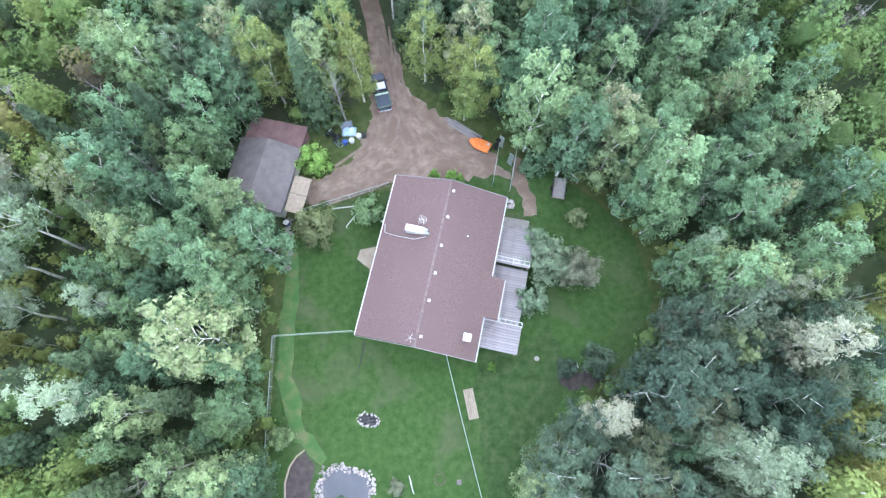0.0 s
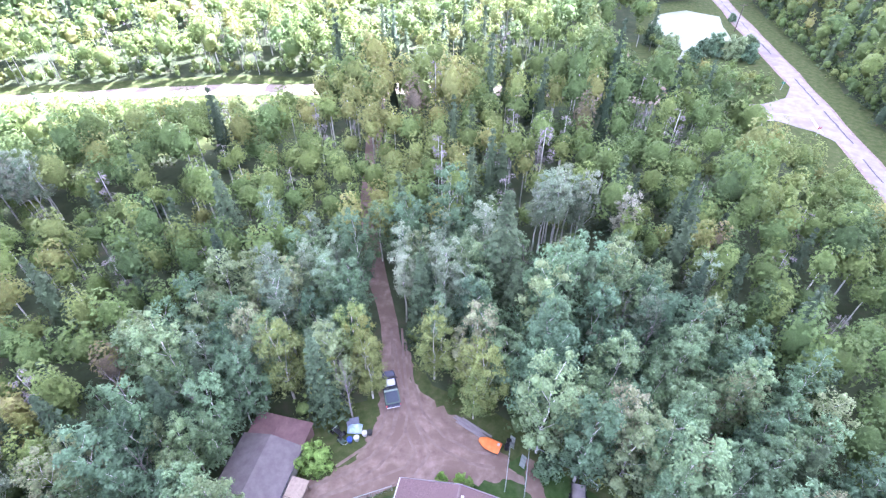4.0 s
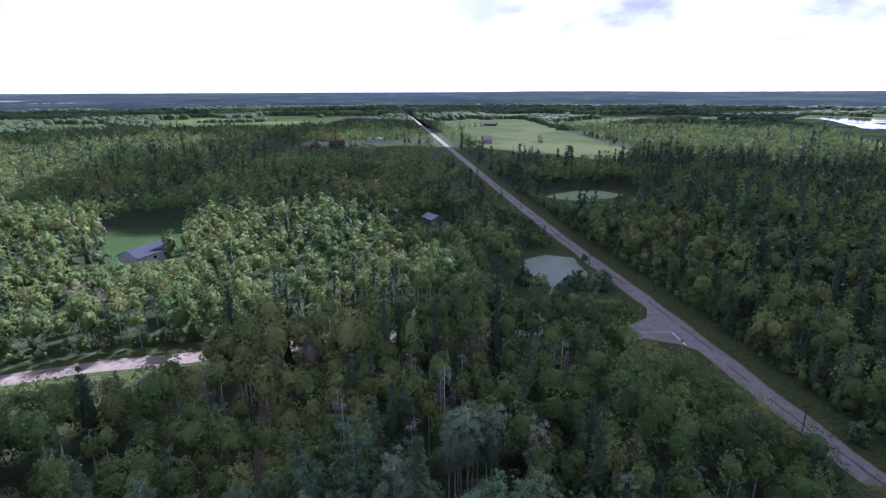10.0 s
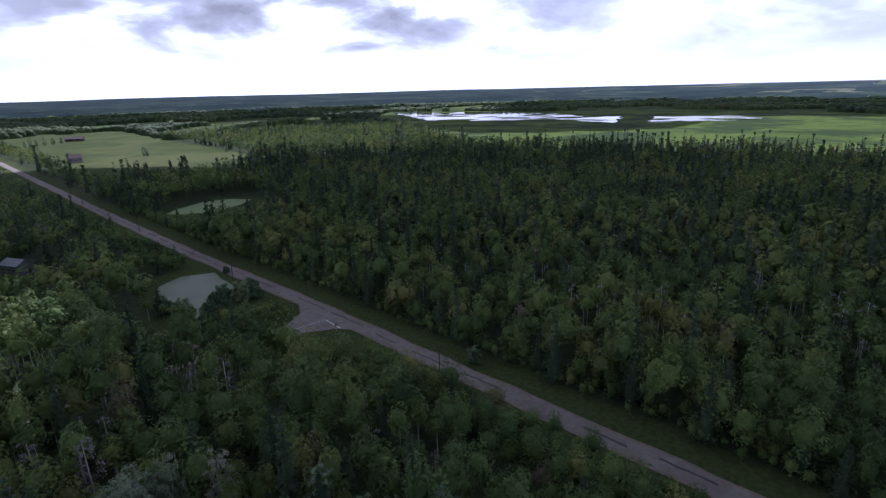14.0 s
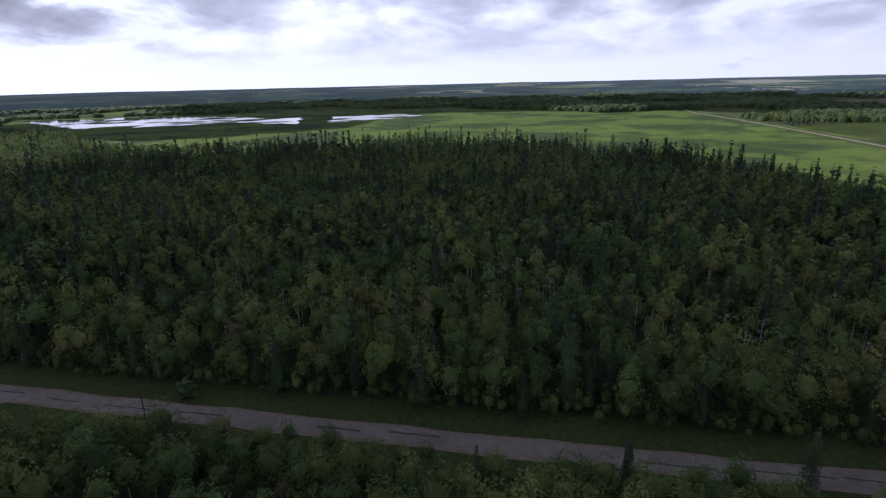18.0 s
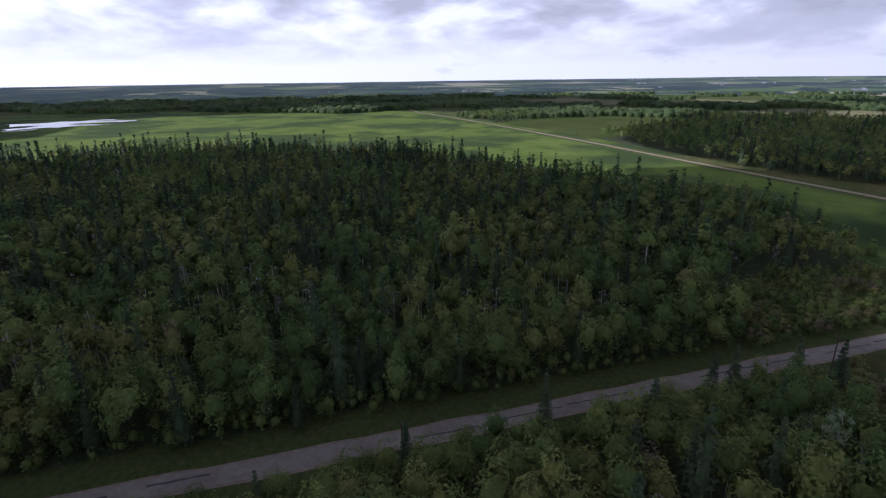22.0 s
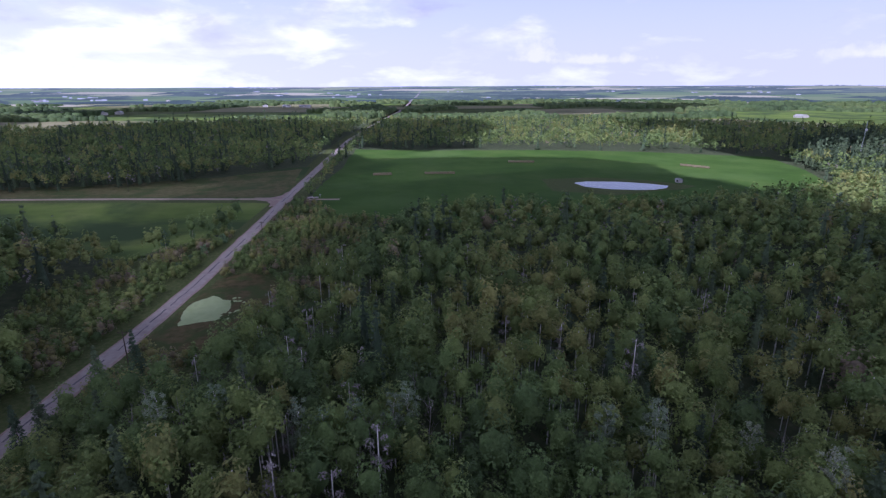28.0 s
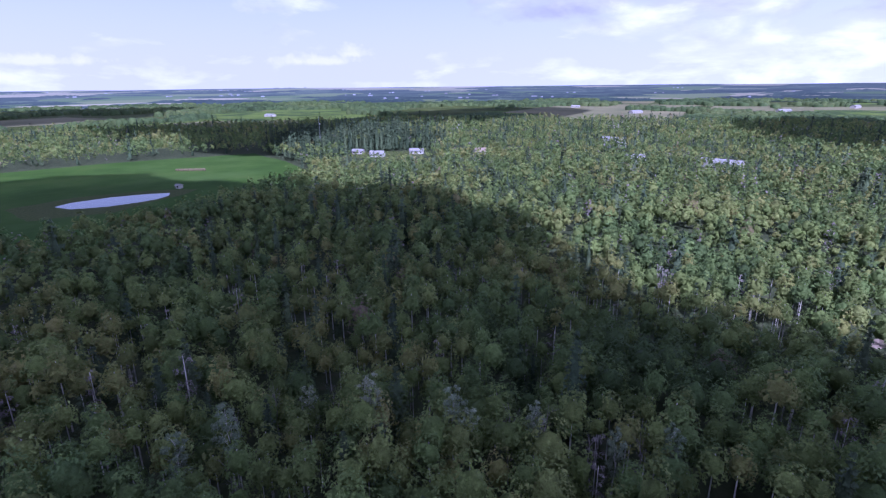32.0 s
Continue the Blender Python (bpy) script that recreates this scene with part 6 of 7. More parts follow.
def build_boat():
    m = Matrix.Translation((5.9, 30.35, 0.06)) @ Matrix.Rotation(radians(62), 4, "Z")
    b = empty("boat", m, "small orange boat resting on dark blocks by the driveway", "boat")
    bm = bmesh.new()
    rings = []
    for k in range(9):
        y = -1.35 + 2.7 * k / 8
        w = 0.78 * (1 - max(0, (y - 0.1) / 1.35) ** 2 * 0.85) * (0.92 if k == 0 else 1)
        rings.append([bm.verts.new((w * c, y, 0.15 + 0.5 * s)) for c, s in ((-1, 0.55), (-0.82, 0.85), (-0.35, 1.0), (0.35, 1.0), (0.82, 0.85), (1, 0.55))])
    for p, q in zip(rings, rings[1:]):
        for i in range(5):
            bm.faces.new((p[i], p[i + 1], q[i + 1], q[i]))
    bm.faces.new(rings[0]), bm.faces.new(rings[-1][::-1])
    bmesh.ops.recalc_face_normals(bm, faces=bm.faces)
    bmesh.ops.solidify(bm, geom=bm.faces[:], thickness=0.03)
    part("hull", bm, M["orange"], b, "orange hull", smooth=False)
    part("rim", shell(bmesh.new(), [(-1.4, 0.8, 0.32, 0.42), (0.2, 0.84, 0.32, 0.42), (1.0, 0.55, 0.32, 0.42), (1.42, 0.15, 0.32, 0.42)]), M["dark_metal"], b, "dark rim")
    part("transom", box(bmesh.new(), (0.3, -1.0, 0.7), (0.34, 0.3, 0.1), None, 0.03), M["white"], b, "pale fitting")
    for y in (-0.8, 0.6):
        part("block", box(bmesh.new(), (0, y, 0.16), (1.2, 0.2, 0.32)), M["dark_bark"], b, "dark wooden block")


build_boat()


def build_clutter():
    """The heaps round the driveway."""
    r = np.random.default_rng(5)
    pile = empty("lumber_pile", Matrix.Translation((4.0, 32.6, 0)) @ Matrix.Rotation(radians(-36), 4, "Z"), "long stack of weathered grey boards at the wood's edge", "lumber")
    for k in range(11):
        bm = box(bmesh.new(), (r.uniform(-0.5, 0.5), -0.45 + 0.18 * (k % 6), 0.08 + 0.12 * (k // 6)), (r.uniform(3.6, 5.2), 0.15, 0.1), Matrix.Rotation(r.uniform(-0.05, 0.05), 4, "Z"))
        part("board", bm, M["plank"], pile)
    # covered heap with a blue sheet
    heap = empty("tarp_heap", Matrix.Translation((-10.3, 32.6, 0)), "heap of belongings under a crumpled light blue tarp", "heap")
    bm = bmesh.new()
    bmesh.ops.create_grid(bm, x_segments=16, y_segments=12, size=0.5)
    for v in bm.verts:
        x, y = v.co.x * 1.8, v.co.y * 1.2
        d = max(abs(v.co.x), abs(v.co.y)) * 2
        v.co = (x, y, max(0.03, 0.75 * (1 - d ** 3) + 0.18 * noise.noise((x * 2.2, y * 2.2, 2))))
    part("tarp", bm, M["tarp"], heap, "crumpled light blue tarp")
    bm = box(bmesh.new(), (-0.3, 0.75, 0.3), (1.5, 0.9, 0.6), Matrix.Rotation(0.2, 4, "Z"), 0.04)
    part("crate", bm, plain("grey_cover", (0.16, 0.17, 0.22), 0.6), heap, "grey covered crate")
    quad = empty("quad_bike", Matrix.Translation((-12.2, 32.0, 0)) @ Matrix.Rotation(radians(50), 4, "Z"), "dark quad bike parked beside the heap", "quad bike")
    part("body", shell(bmesh.new(), [(-0.85, 0.3, 0.4, 0.72), (-0.3, 0.22, 0.4, 0.85), (0.4, 0.25, 0.4, 0.88), (0.9, 0.32, 0.45, 0.7)]), M["dark_metal"], quad)
    part("seat", box(bmesh.new(), (0, -0.25, 0.9), (0.34, 0.8, 0.12), None, 0.04), M["rubber"], quad)
    bm = tube(bmesh.new(), (-0.42, 0.42, 1.08), (0.42, 0.42, 1.08), 0.025)
    part("handlebar", tube(bm, (0, 0.5, 0.8), (0, 0.42, 1.08), 0.03), M["steel"], quad)
    for s in (-1, 1):
        for y in (-0.62, 0.62):
            wheel(quad, s * 0.45, y, 0.28, 0.24)
    for k, (x, y, mat, label) in enumerate(((-9.9, 31.2, "white", "white plastic bin on the dirt"), (-10.7, 31.0, "blue", "dark blue plastic bin on the dirt"), (-9.0, 31.8, "white", "white plastic bin on the dirt"), (-8.4, 31.9, "dark_metal", "black plastic bin on the dirt"))):
        b = empty("bin", Matrix.Translation((x, y, 0)), label, "bin", "bins by the driveway")
        part("tub", tube(bmesh.new(), (0, 0, 0), (0, 0, 0.62), 0.26, 0.33, 14), M[mat], b)
        part("lid", tube(bmesh.new(), (0, 0, 0.62), (0, 0, 0.68), 0.36, 0.33, 14), M[mat], b)
    mower = empty("lawn_mower", Matrix.Translation((-11.7, 31.0, 0)) @ Matrix.Rotation(0.8, 4, "Z"), "dull green lawn mower by the driveway", "mower")
    part("deck", box(bmesh.new(), (0, 0, 0.28), (0.6, 0.9, 0.25), None, 0.06), M["green_metal"], mower)
    part("engine", tube(bmesh.new(), (0, 0.1, 0.4), (0, 0.1, 0.62), 0.18), M["dark_metal"], mower)
    bm = bmesh.new()
    for s in (-1, 1):
        tube(bm, (s * 0.25, -0.4, 0.35), (s * 0.25, -1.1, 0.95), 0.02, None, 6)
    tube(bm, (-0.25, -1.1, 0.95), (0.25, -1.1, 0.95), 0.02, None, 6)
    part("handle", bm, M["steel"], mower)
    for s in (-1, 1):
        for y in (-0.35, 0.35):
            wheel(mower, s * 0.33, y, 0.12, 0.07)
    trailer = empty("utility_trailer", Matrix.Translation((15.2, 24.3, 0)) @ Matrix.Rotation(radians(-12), 4, "Z"), "low dark grey utility trailer with a pale tailboard on the grass", "trailer")
    part("bed", box(bmesh.new(), (0, 0, 0.5), (1.5, 2.6, 0.12), None, 0.02), M["concrete"], trailer, "dark grey bed")
    for s in (-1, 1):
        part("side", box(bmesh.new(), (s * 0.76, 0, 0.66), (0.05, 2.6, 0.35)), M["dark_metal"], trailer)
        wheel(trailer, s * 0.9, -0.1, 0.3, 0.18)
    part("tailboard", box(bmesh.new(), (0, -1.36, 0.62), (1.55, 0.08, 0.12)), M["board"], trailer, "pale tailboard")
    bm = tube(bmesh.new(), (0, 1.3, 0.48), (0, 2.3, 0.4), 0.05)
    part("drawbar", tube(bm, (0, 2.2, 0), (0, 2.2, 0.4), 0.04), M["dark_metal"], trailer)
    for x, y, a in ((8.9, 30.6, 75), (9.9, 28.2, 70)):
        ob = empty("sheet_metal", Matrix.Translation((x, y, 0)) @ Matrix.Rotation(radians(a), 4, "Z"), "pale sheet of metal leaning on the gate fence", "sheet metal", "metal sheets")
        bm = bmesh.new()
        for k in range(6):
            box(bm, (-0.6 + 0.24 * k, 0, 0.4), (0.24, 0.03, 0.8), Matrix.Rotation(0.25 * (-1) ** k, 4, "Z"))
        bmesh.ops.rotate(bm, verts=bm.verts, cent=(0, 0, 0), matrix=Matrix.Rotation(radians(-50), 3, "X"))
        bmesh.ops.translate(bm, verts=bm.verts, vec=(0, 0, -min(v.co.z for v in bm.verts) + 0.02))
        part("panel", bm, M["steel"], ob)
    for x, y in ((7.9, 30.0), (8.2, 30.6)):
        ob = empty("barrel", Matrix.Translation((x, y, 0)), "black barrel beside the boat", "barrel", "barrels")
        part("drum", tube(bmesh.new(), (0, 0, 0), (0, 0, 0.85), 0.29, 0.29, 16), M["dark_metal"], ob)
        part("rim", tube(bmesh.new(), (0, 0, 0.85), (0, 0, 0.9), 0.31, 0.31, 16), M["rubber"], ob)


build_clutter()


def fence(line, label, height=1.2, step=2.4, wires=4, rail=0.035):
    """A wire fence: posts, a top rail and wires."""
    ob = empty("fence", Matrix(), label, "fence", "fences round the yard")
    pts = dense(line, step)
    for p in pts:
        part("post", tube(bmesh.new(), (p.x, p.y, 0), (p.x, p.y, height + 0.06), rail, rail, 6), M["steel"], ob)
    for a, b in zip(pts, pts[1:]):
        part("rail", tube(bmesh.new(), (a.x, a.y, height), (b.x, b.y, height), rail, rail, 6), M["steel"], ob)
        bm = bmesh.new()
        for k in range(wires):
            z = height * (k + 0.4) / wires
            tube(bm, (a.x, a.y, z), (b.x, b.y, z), 0.008, None, 3, False)
        d = (b - a).length
        for k in range(int(d / 0.3)):
            q = a.lerp(b, (k + 0.5) / int(d / 0.3))
            tube(bm, (q.x, q.y, 0.05), (q.x, q.y, height), 0.006, None, 3, False)
        part("wire_mesh", bm, M["steel"], ob)


fence([(-17.9, 7.4), (-9.3, 7.7)], "galvanised wire fence across the lawn")
fence([(1.0, 4.9), (2.6, -2.5), (4.3, -10), (5.2, -14)], "galvanised wire fence down the lawn")
fence([(-15.2, 22.1), (-10, 23.7), (-5.3, 25.2)], "galvanised wire fence beside the driveway")
fence([(7.2, 25.0), (8.3, 30.2)], "wire fence along the garden gate path")
fence([(9.2, 24.1), (10.5, 29.8)], "wire fence along the garden gate path")
fence([(10.5, 29.9), (15.4, 27.2), (17.5, 25.0)], "wire fence along the wood's edge")
fence([(25.9, 13), (25.9, 11), (23.8, 5.2)], "wire fence at the edge of the round lawn", 1.0, 3.0, 3, 0.03)
fence([(-18.1, -14), (-18.0, 7.3)], "wire fence at the edge of the lawn")


def stones(name, label, ring, count, r0, r1, seed, spread=0.15):
    """A border of loose stones along a ring."""
    r = np.random.default_rng(seed)
    ob = empty(name, Matrix(), label, "stones")
    bm = bmesh.new()
    bmesh.ops.create_icosphere(bm, subdivisions=1, radius=1)
    for v in bm.verts:
        v.co *= 1 + 0.25 * noise.noise(v.co * 1.7)
    first = part("stone", bm, M["stone"], ob)
    pts = dense(list(ring) + [ring[0]], 0.2)
    for k in range(count):
        o = first if k == 0 else new("stone", first.data)
        o.parent = ob
        p = pts[int(r.uniform(0, len(pts)))]
        s = r.uniform(r0, r1)
        o.matrix_basis = Matrix.Translation((p.x + r.normal(0, spread), p.y + r.normal(0, spread), s * 0.45)) @ Matrix.Rotation(r.uniform(0, 6), 4, "Z") @ Matrix.Diagonal((s * r.uniform(0.8, 1.3), s, s * r.uniform(0.5, 0.8), 1))


GARDEN_POND = [(-12.6, -8.0), (-12.0, -6.8), (-10.6, -6.3), (-9.0, -6.6), (-7.4, -7.3), (-7.0, -8.4), (-7.4, -10.2), (-9.6, -11), (-12.4, -10.4)]
sheet("garden_pond", GARDEN_POND, 0.07, M["garden_water"], 0.5, 0.15, "dark garden pond edged with pale stones", "pond")
stones("pond_stones", "border of pale pinkish stones round the garden pond", GARDEN_POND, 300, 0.08, 0.19, 3, 0.24)
LITTLE_POND = [(-7.5 + 1.15 * math.cos(k * 0.5236) + 0.12 * math.sin(k * 0.5236), -1.75 + 0.62 * math.sin(k * 0.5236) - 0.2 * math.cos(k * 0.5236)) for k in range(12)]
sheet("little_pond", LITTLE_POND, 0.07, plain("dark_soil_water", (0.015, 0.014, 0.016), 0.25), 0.3, 0.06, "small dark planting hole edged with white stones", "pond")
stones("bed_stones", "ring of white stones round the little pond", LITTLE_POND, 80, 0.06, 0.13, 4, 0.09)


def build_garden():
    r = np.random.default_rng(8)
    bed = [(-14.2, -4.6), (-15.6, -6.0), (-16.1, -8.2), (-15.7, -11), (-13.4, -11), (-13.4, -8), (-13.0, -6.2)]
    sheet("flower_bed", bed, 0.055, M["soil"], 0.4, 0.3, "bare brown planting bed beside the pond", "flower bed")
    bm = bmesh.new()
    pts = dense([(-14.2, -4.6), (-15.0, -5.2), (-15.7, -6.2), (-16.1, -7.8), (-16.0, -9.5), (-15.6, -11.5)], 0.5)
    for a, b in zip(pts, pts[1:]):
        tube(bm, (a.x, a.y, 0.1), (b.x, b.y, 0.1), 0.1, 0.1, 6)
    tagged(part("garden_edging", bm, M["board"]), "curved pale timber edging of the planting bed", "edging")
    bm = bmesh.new()
    for k in range(20):
        a = k * 0.31416
        box(bm, (0.0 + 0.55 * math.cos(a), -7.9 + 0.55 * math.sin(a), 0.07), (0.12, 0.16, 0.14), Matrix.Rotation(a, 4, "Z"), 0.02)
    tagged(part("fire_ring", bm, M["dark_bark"]), "low brown ring of edging stones on the lawn", "fire ring")
    pole = empty("washing_pole", Matrix.Translation((-3.0, -8.0, 0)), "white washing-line pole on the lawn", "pole")
    part("post", tube(bmesh.new(), (0, 0, 0), (0.05, 0.0, 1.9), 0.06), M["white"], pole)
    part("crossbar", tube(bmesh.new(), (-0.1, 0.8, 1.9), (0.35, -0.9, 1.95), 0.05), M["white"], pole)
    orn = empty("garden_ornament", Matrix.Translation((2.0, -8.2, 0)), "small pale stone garden ornament on the lawn", "ornament")
    part("base", box(bmesh.new(), (0, 0, 0.12), (0.5, 0.5, 0.24), None, 0.05), M["stone"], orn)
    part("top", tube(bmesh.new(), (0, 0, 0.24), (0, 0, 0.75), 0.2, 0.1, 8), M["stone"], orn)
    walk_boards = empty("board_walk", Matrix.Translation((3.55, -0.4, 0)) @ Matrix.Rotation(radians(10), 4, "Z"), "narrow platform of bare boards on the grass", "platform")
    for k in range(5):
        part("board", box(bmesh.new(), (-0.44 + 0.22 * k, 0, 0.14), (0.2, 3.2, 0.05), None, 0.008), M["board"], walk_boards)
    for y in (-1.3, 1.3):
        part("bearer", box(bmesh.new(), (0, y, 0.06), (1.05, 0.1, 0.11)), M["dark_bark"], walk_boards)
    pipe = tube(bmesh.new(), (-8.6, 3.6, 0.08), (-8.0, 6.6, 0.08), 0.05)
    tagged(part("pipe", pipe, M["dark_metal"]), "dark length of pipe lying on the lawn", "pipe")
    bm = bmesh.new()
    for a, b in (((-12.6, 22.2), (-9.3, 22.55)), ((-9.3, 22.55), (-8.8, 22.0)), ((-8.8, 22.0), (-10.3, 20.0))):
        tube(bm, (*a, 0.5), (*b, 0.5), 0.06, None, 8)
        tube(bm, (*b, 0), (*b, 0.5), 0.05, None, 8)
    tube(bm, (-12.6, 22.2, 0), (-12.6, 22.2, 0.5), 0.05, None, 8)
    tagged(part("pipe_rail", bm, M["white"]), "bent white pipe rail on the lawn", "rail")
    bench = empty("garden_chair", Matrix.Translation((15.2, 3.3, 0)) @ Matrix.Rotation(0.2, 4, "Z"), "white slatted garden chair between dark bushes", "chair")
    for k in range(4):
        part("slat", box(bmesh.new(), (-0.21 + 0.14 * k, 0, 0.42), (0.1, 0.55, 0.03)), M["white"], bench)
    for x in (-0.25, 0.25):
        for y in (-0.22, 0.22):
            part("leg", box(bmesh.new(), (x, y, 0.2), (0.05, 0.05, 0.4)), M["white"], bench)
    part("backrest", box(bmesh.new(), (0, 0.28, 0.68), (0.56, 0.04, 0.45), None, 0.01), M["white"], bench)
    pail = empty("bucket", Matrix.Translation((11.0, 4.2, 0)), "white bucket on the rough grass", "bucket")
    part("pail", tube(bmesh.new(), (0, 0, 0), (0, 0, 0.4), 0.2, 0.26, 14), M["white"], pail)
    part("lid", tube(bmesh.new(), (0, 0, 0.4), (0, 0, 0.43), 0.28, 0.27, 14), M["stone"], pail)
    wood = empty("firewood_pile", Matrix.Translation((-17.2, 18.1, 0)), "long low pile of split grey firewood", "firewood")
    first = part("log", tube(bmesh.new(), (-0.22, 0, 0), (0.22, 0, 0), 0.085, 0.08, 7), M["dead_wood"], wood)
    for k in range(150):
        o = first if k == 0 else new("log", first.data)
        o.parent = wood
        lay = k // 52
        o.matrix_basis = Matrix.Translation((r.uniform(-0.5, 0.5), r.uniform(-3.2, 3.2), 0.09 + 0.14 * lay)) @ Matrix.Rotation(r.normal(0, 0.45), 4, "Z") @ Matrix.Rotation(r.uniform(-0.2, 0.2), 4, "Y")
    cover = empty("blue_barrel", Matrix.Translation((-17.3, 20.6, 0)), "blue barrel under the end of the lean-to", "barrel")
    part("drum", tube(bmesh.new(), (0, 0, 0), (0, 0, 0.8), 0.32, 0.32, 14), M["blue"], cover)
    part("lid", tube(bmesh.new(), (0, 0, 0.8), (0, 0, 0.86), 0.34, 0.3, 14), M["white"], cover)
    rocks = [(8.6, 22.2), (9.3, 22.0), (9.6, 22.6), (8.9, 22.9)]
    stones("rock_heap", "small heap of pale rocks near the concrete pad", rocks, 16, 0.14, 0.28, 12)


build_garden()


def build_shrubs():
    r = np.random.default_rng(15)
    for x, y, s, leaf, label in (
            (-13.9, 28.0, 1.35, "lime_leaf", "bright lime-green leafy bush at the driveway's edge"),
            (-13.6, 19.4, 1.65, "olive_leaf", "round olive-green bush on the lawn"),
            (-7.5, 21.4, 1.2, None, "dark green shrub by the house corner"),
            (0.2, 26.3, 0.42, "lime_leaf", "small bright green bush in front of the house"),
            (2.2, 26.1, 0.5, "lime_leaf", "small bright green bush in front of the house"),
            (3.2, 25.7, 0.42, "lime_leaf", "small bright green bush in front of the house"),
            (10.8, 10.6, 1.15, "pale_leaf", "round grey-green bush beside the deck"),
            (14.1, 3.1, 0.85, "dark_leaf", "dark low bush on the lawn"),
            (17.3, 3.8, 1.15, "dark_leaf", "dark bush on the lawn"),
            (16.8, 20.4, 0.85, None, "small green bush near the wood's edge"),
            (12.0, 27.0, 1.1, None, "green shrub along the wire fence"),
            (-16.6, -3.2, 0.9, None, "green shrub at the lawn's edge"),
            (-4.5, -8.4, 0.55, "pale_leaf", "low spreading plant beside the pond"),
            (-10.2, -9.6, 0.35, None, "clump of water plants in the pond"),
            (6.0, 3.4, 0.35, "lime_leaf", "small green plant by the deck"),
            (88.5, 62, 1.3, None, "lone bush beside the road"),
            (71.5, 141.5, 1.7, None, "dark bush at the pond's edge"), (75, 143, 1.9, None, "dark bush at the pond's edge"), (79, 140, 2.0, None, "dark bush at the pond's edge"), (83, 139, 1.6, None, "dark bush at the pond's edge"),
            (62.5, 143, 1.8, None, "dark bush at the pond's edge"), (60.5, 150, 1.7, None, "dark bush at the pond's edge"), (67, 136, 1.6, None, "dark bush at the pond's edge"), (90.5, 168, 0.8, None, "dark bush at the pond's edge"), (86, 145, 1.3, None, "dark bush at the pond's edge"), (88, 150, 0.9, None, "dark bush at the pond's edge")):
        plant("shrub", x, y, s, r, label, M[leaf] if leaf else None)
    for x, y, s in ((12.6, 14.9, 0.95), (16.0, 13.7, 0.82), (11.8, 17.2, 0.62)):
        plant("garden", x, y, s, r)


build_shrubs()
LONE = np.random.default_rng(16)
for x, y, s in ((236, 560, 0.9), (240, 563, 0.7), (150, 470, 0.6), (158, 520, 0.7), (163, 560, 0.8), (170, 610, 0.8), (176, 660, 0.9), (182, 700, 0.9), (205, 812, 0.8), (212, 818, 0.9), (220, 822, 0.8), (230, 828, 0.9), (240, 830, 0.8), (252, 838, 0.8), (330, 560, 0.7), (300, 520, 0.6)):
    plant("aspen", x, y, s, LONE, "leafy tree in the hay field's hedge line")
for x, y, s in ((-59, 207.5, 0.85), (-52, 222, 0.7), (430, 105, 1.2)):
    plant("spruce", x, y, s, LONE, "dark spruce standing beside the clearing")
for (a, b), (c, d) in GROVES:
    for k in range(11):
        f = (k + 0.5) / 11
        plant("poplar", a + (c - a) * f + LONE.uniform(-0.6, 0.6), b + (d - b) * f + LONE.uniform(-2.2, 2.2), LONE.uniform(0.85, 1.05), LONE, "slender poplar with a bare white stem in a grove")
for x, y in STEMS:
    plant("poplar", x, y, LONE.uniform(0.95, 1.15), LONE, "tall leaning poplar with a bare white stem")
M["tan_leaf"] = foliage("tan_leaf", [(0, (0.24, 0.24, 0.165)), (1, (0.29, 0.28, 0.20))], "object")
for x, y, s in ((25.5, 7.2, 0.72), (25.2, 4.0, 0.78)):
    plant("aspen", x, y, s, LONE, "pale tan half-dead tree at the lawn's edge", M["tan_leaf"], 0.9)
for x, y, s in ((88.5, -199, 0.62), (84, -214, 0.4)):
    plant("aspen", x, y, s, LONE, "lone leafy tree in the roadside meadow")
for x, y, s in ((70.8, -209, 1.2), (73, -194, 1.1), (74, -184, 1.0), (72.5, -201, 0.8), (75, -176, 0.9)):
    plant("shrub", x, y, s, LONE, "rounded grey-green willow bush beside the road")
for x, y, s in ((62.0, -83.0, 0.95), (58.5, -95.0, 1.0), (64.0, -80.0, 0.8), (56.5, -105.0, 0.9), (69.5, -46.5, 0.75), (68.0, -20.0, 0.7), (58.0, -60.0, 0.9), (54.0, -72.0, 1.0), (50.5, -80.0, 0.95)):
    plant("spruce", x, y, s, LONE, "dark spruce standing at the roadside edge of the wood")
# bare and dying trees that stand out of the canopy
for x, y in ((43.7, -76.9), (41.6, -78.2), (34.4, -73.3), (27.1, -81.7), (10.6, -71.2), (9.1, -73.9), (5.9, -72.2), (3.6, -70.6), (-1.6, -80.8), (-3.7, -74.3), (20.7, -68.6), (17.9, -72.1), (14.3, -68.4), (11.5, -73.2), (7.2, -68.3), (-6.9, -82.8), (-14.3, -80.8),
             (-20.6, -123.4), (-55.5, -62.3), (-51.4, -56.8), (-47.8, -67.9), (-52.3, -47.9), (-73.9, -164.1), (-61.9, -31.1), (-62.5, -25.7), (-67.4, -20.6), (-69.1, -13.6), (-33.7, -60.1), (-40.5, -68.0)):
    plant("dead", x, y, LONE.uniform(0.95, 1.3), LONE, "bare grey dead aspen standing out of the canopy")
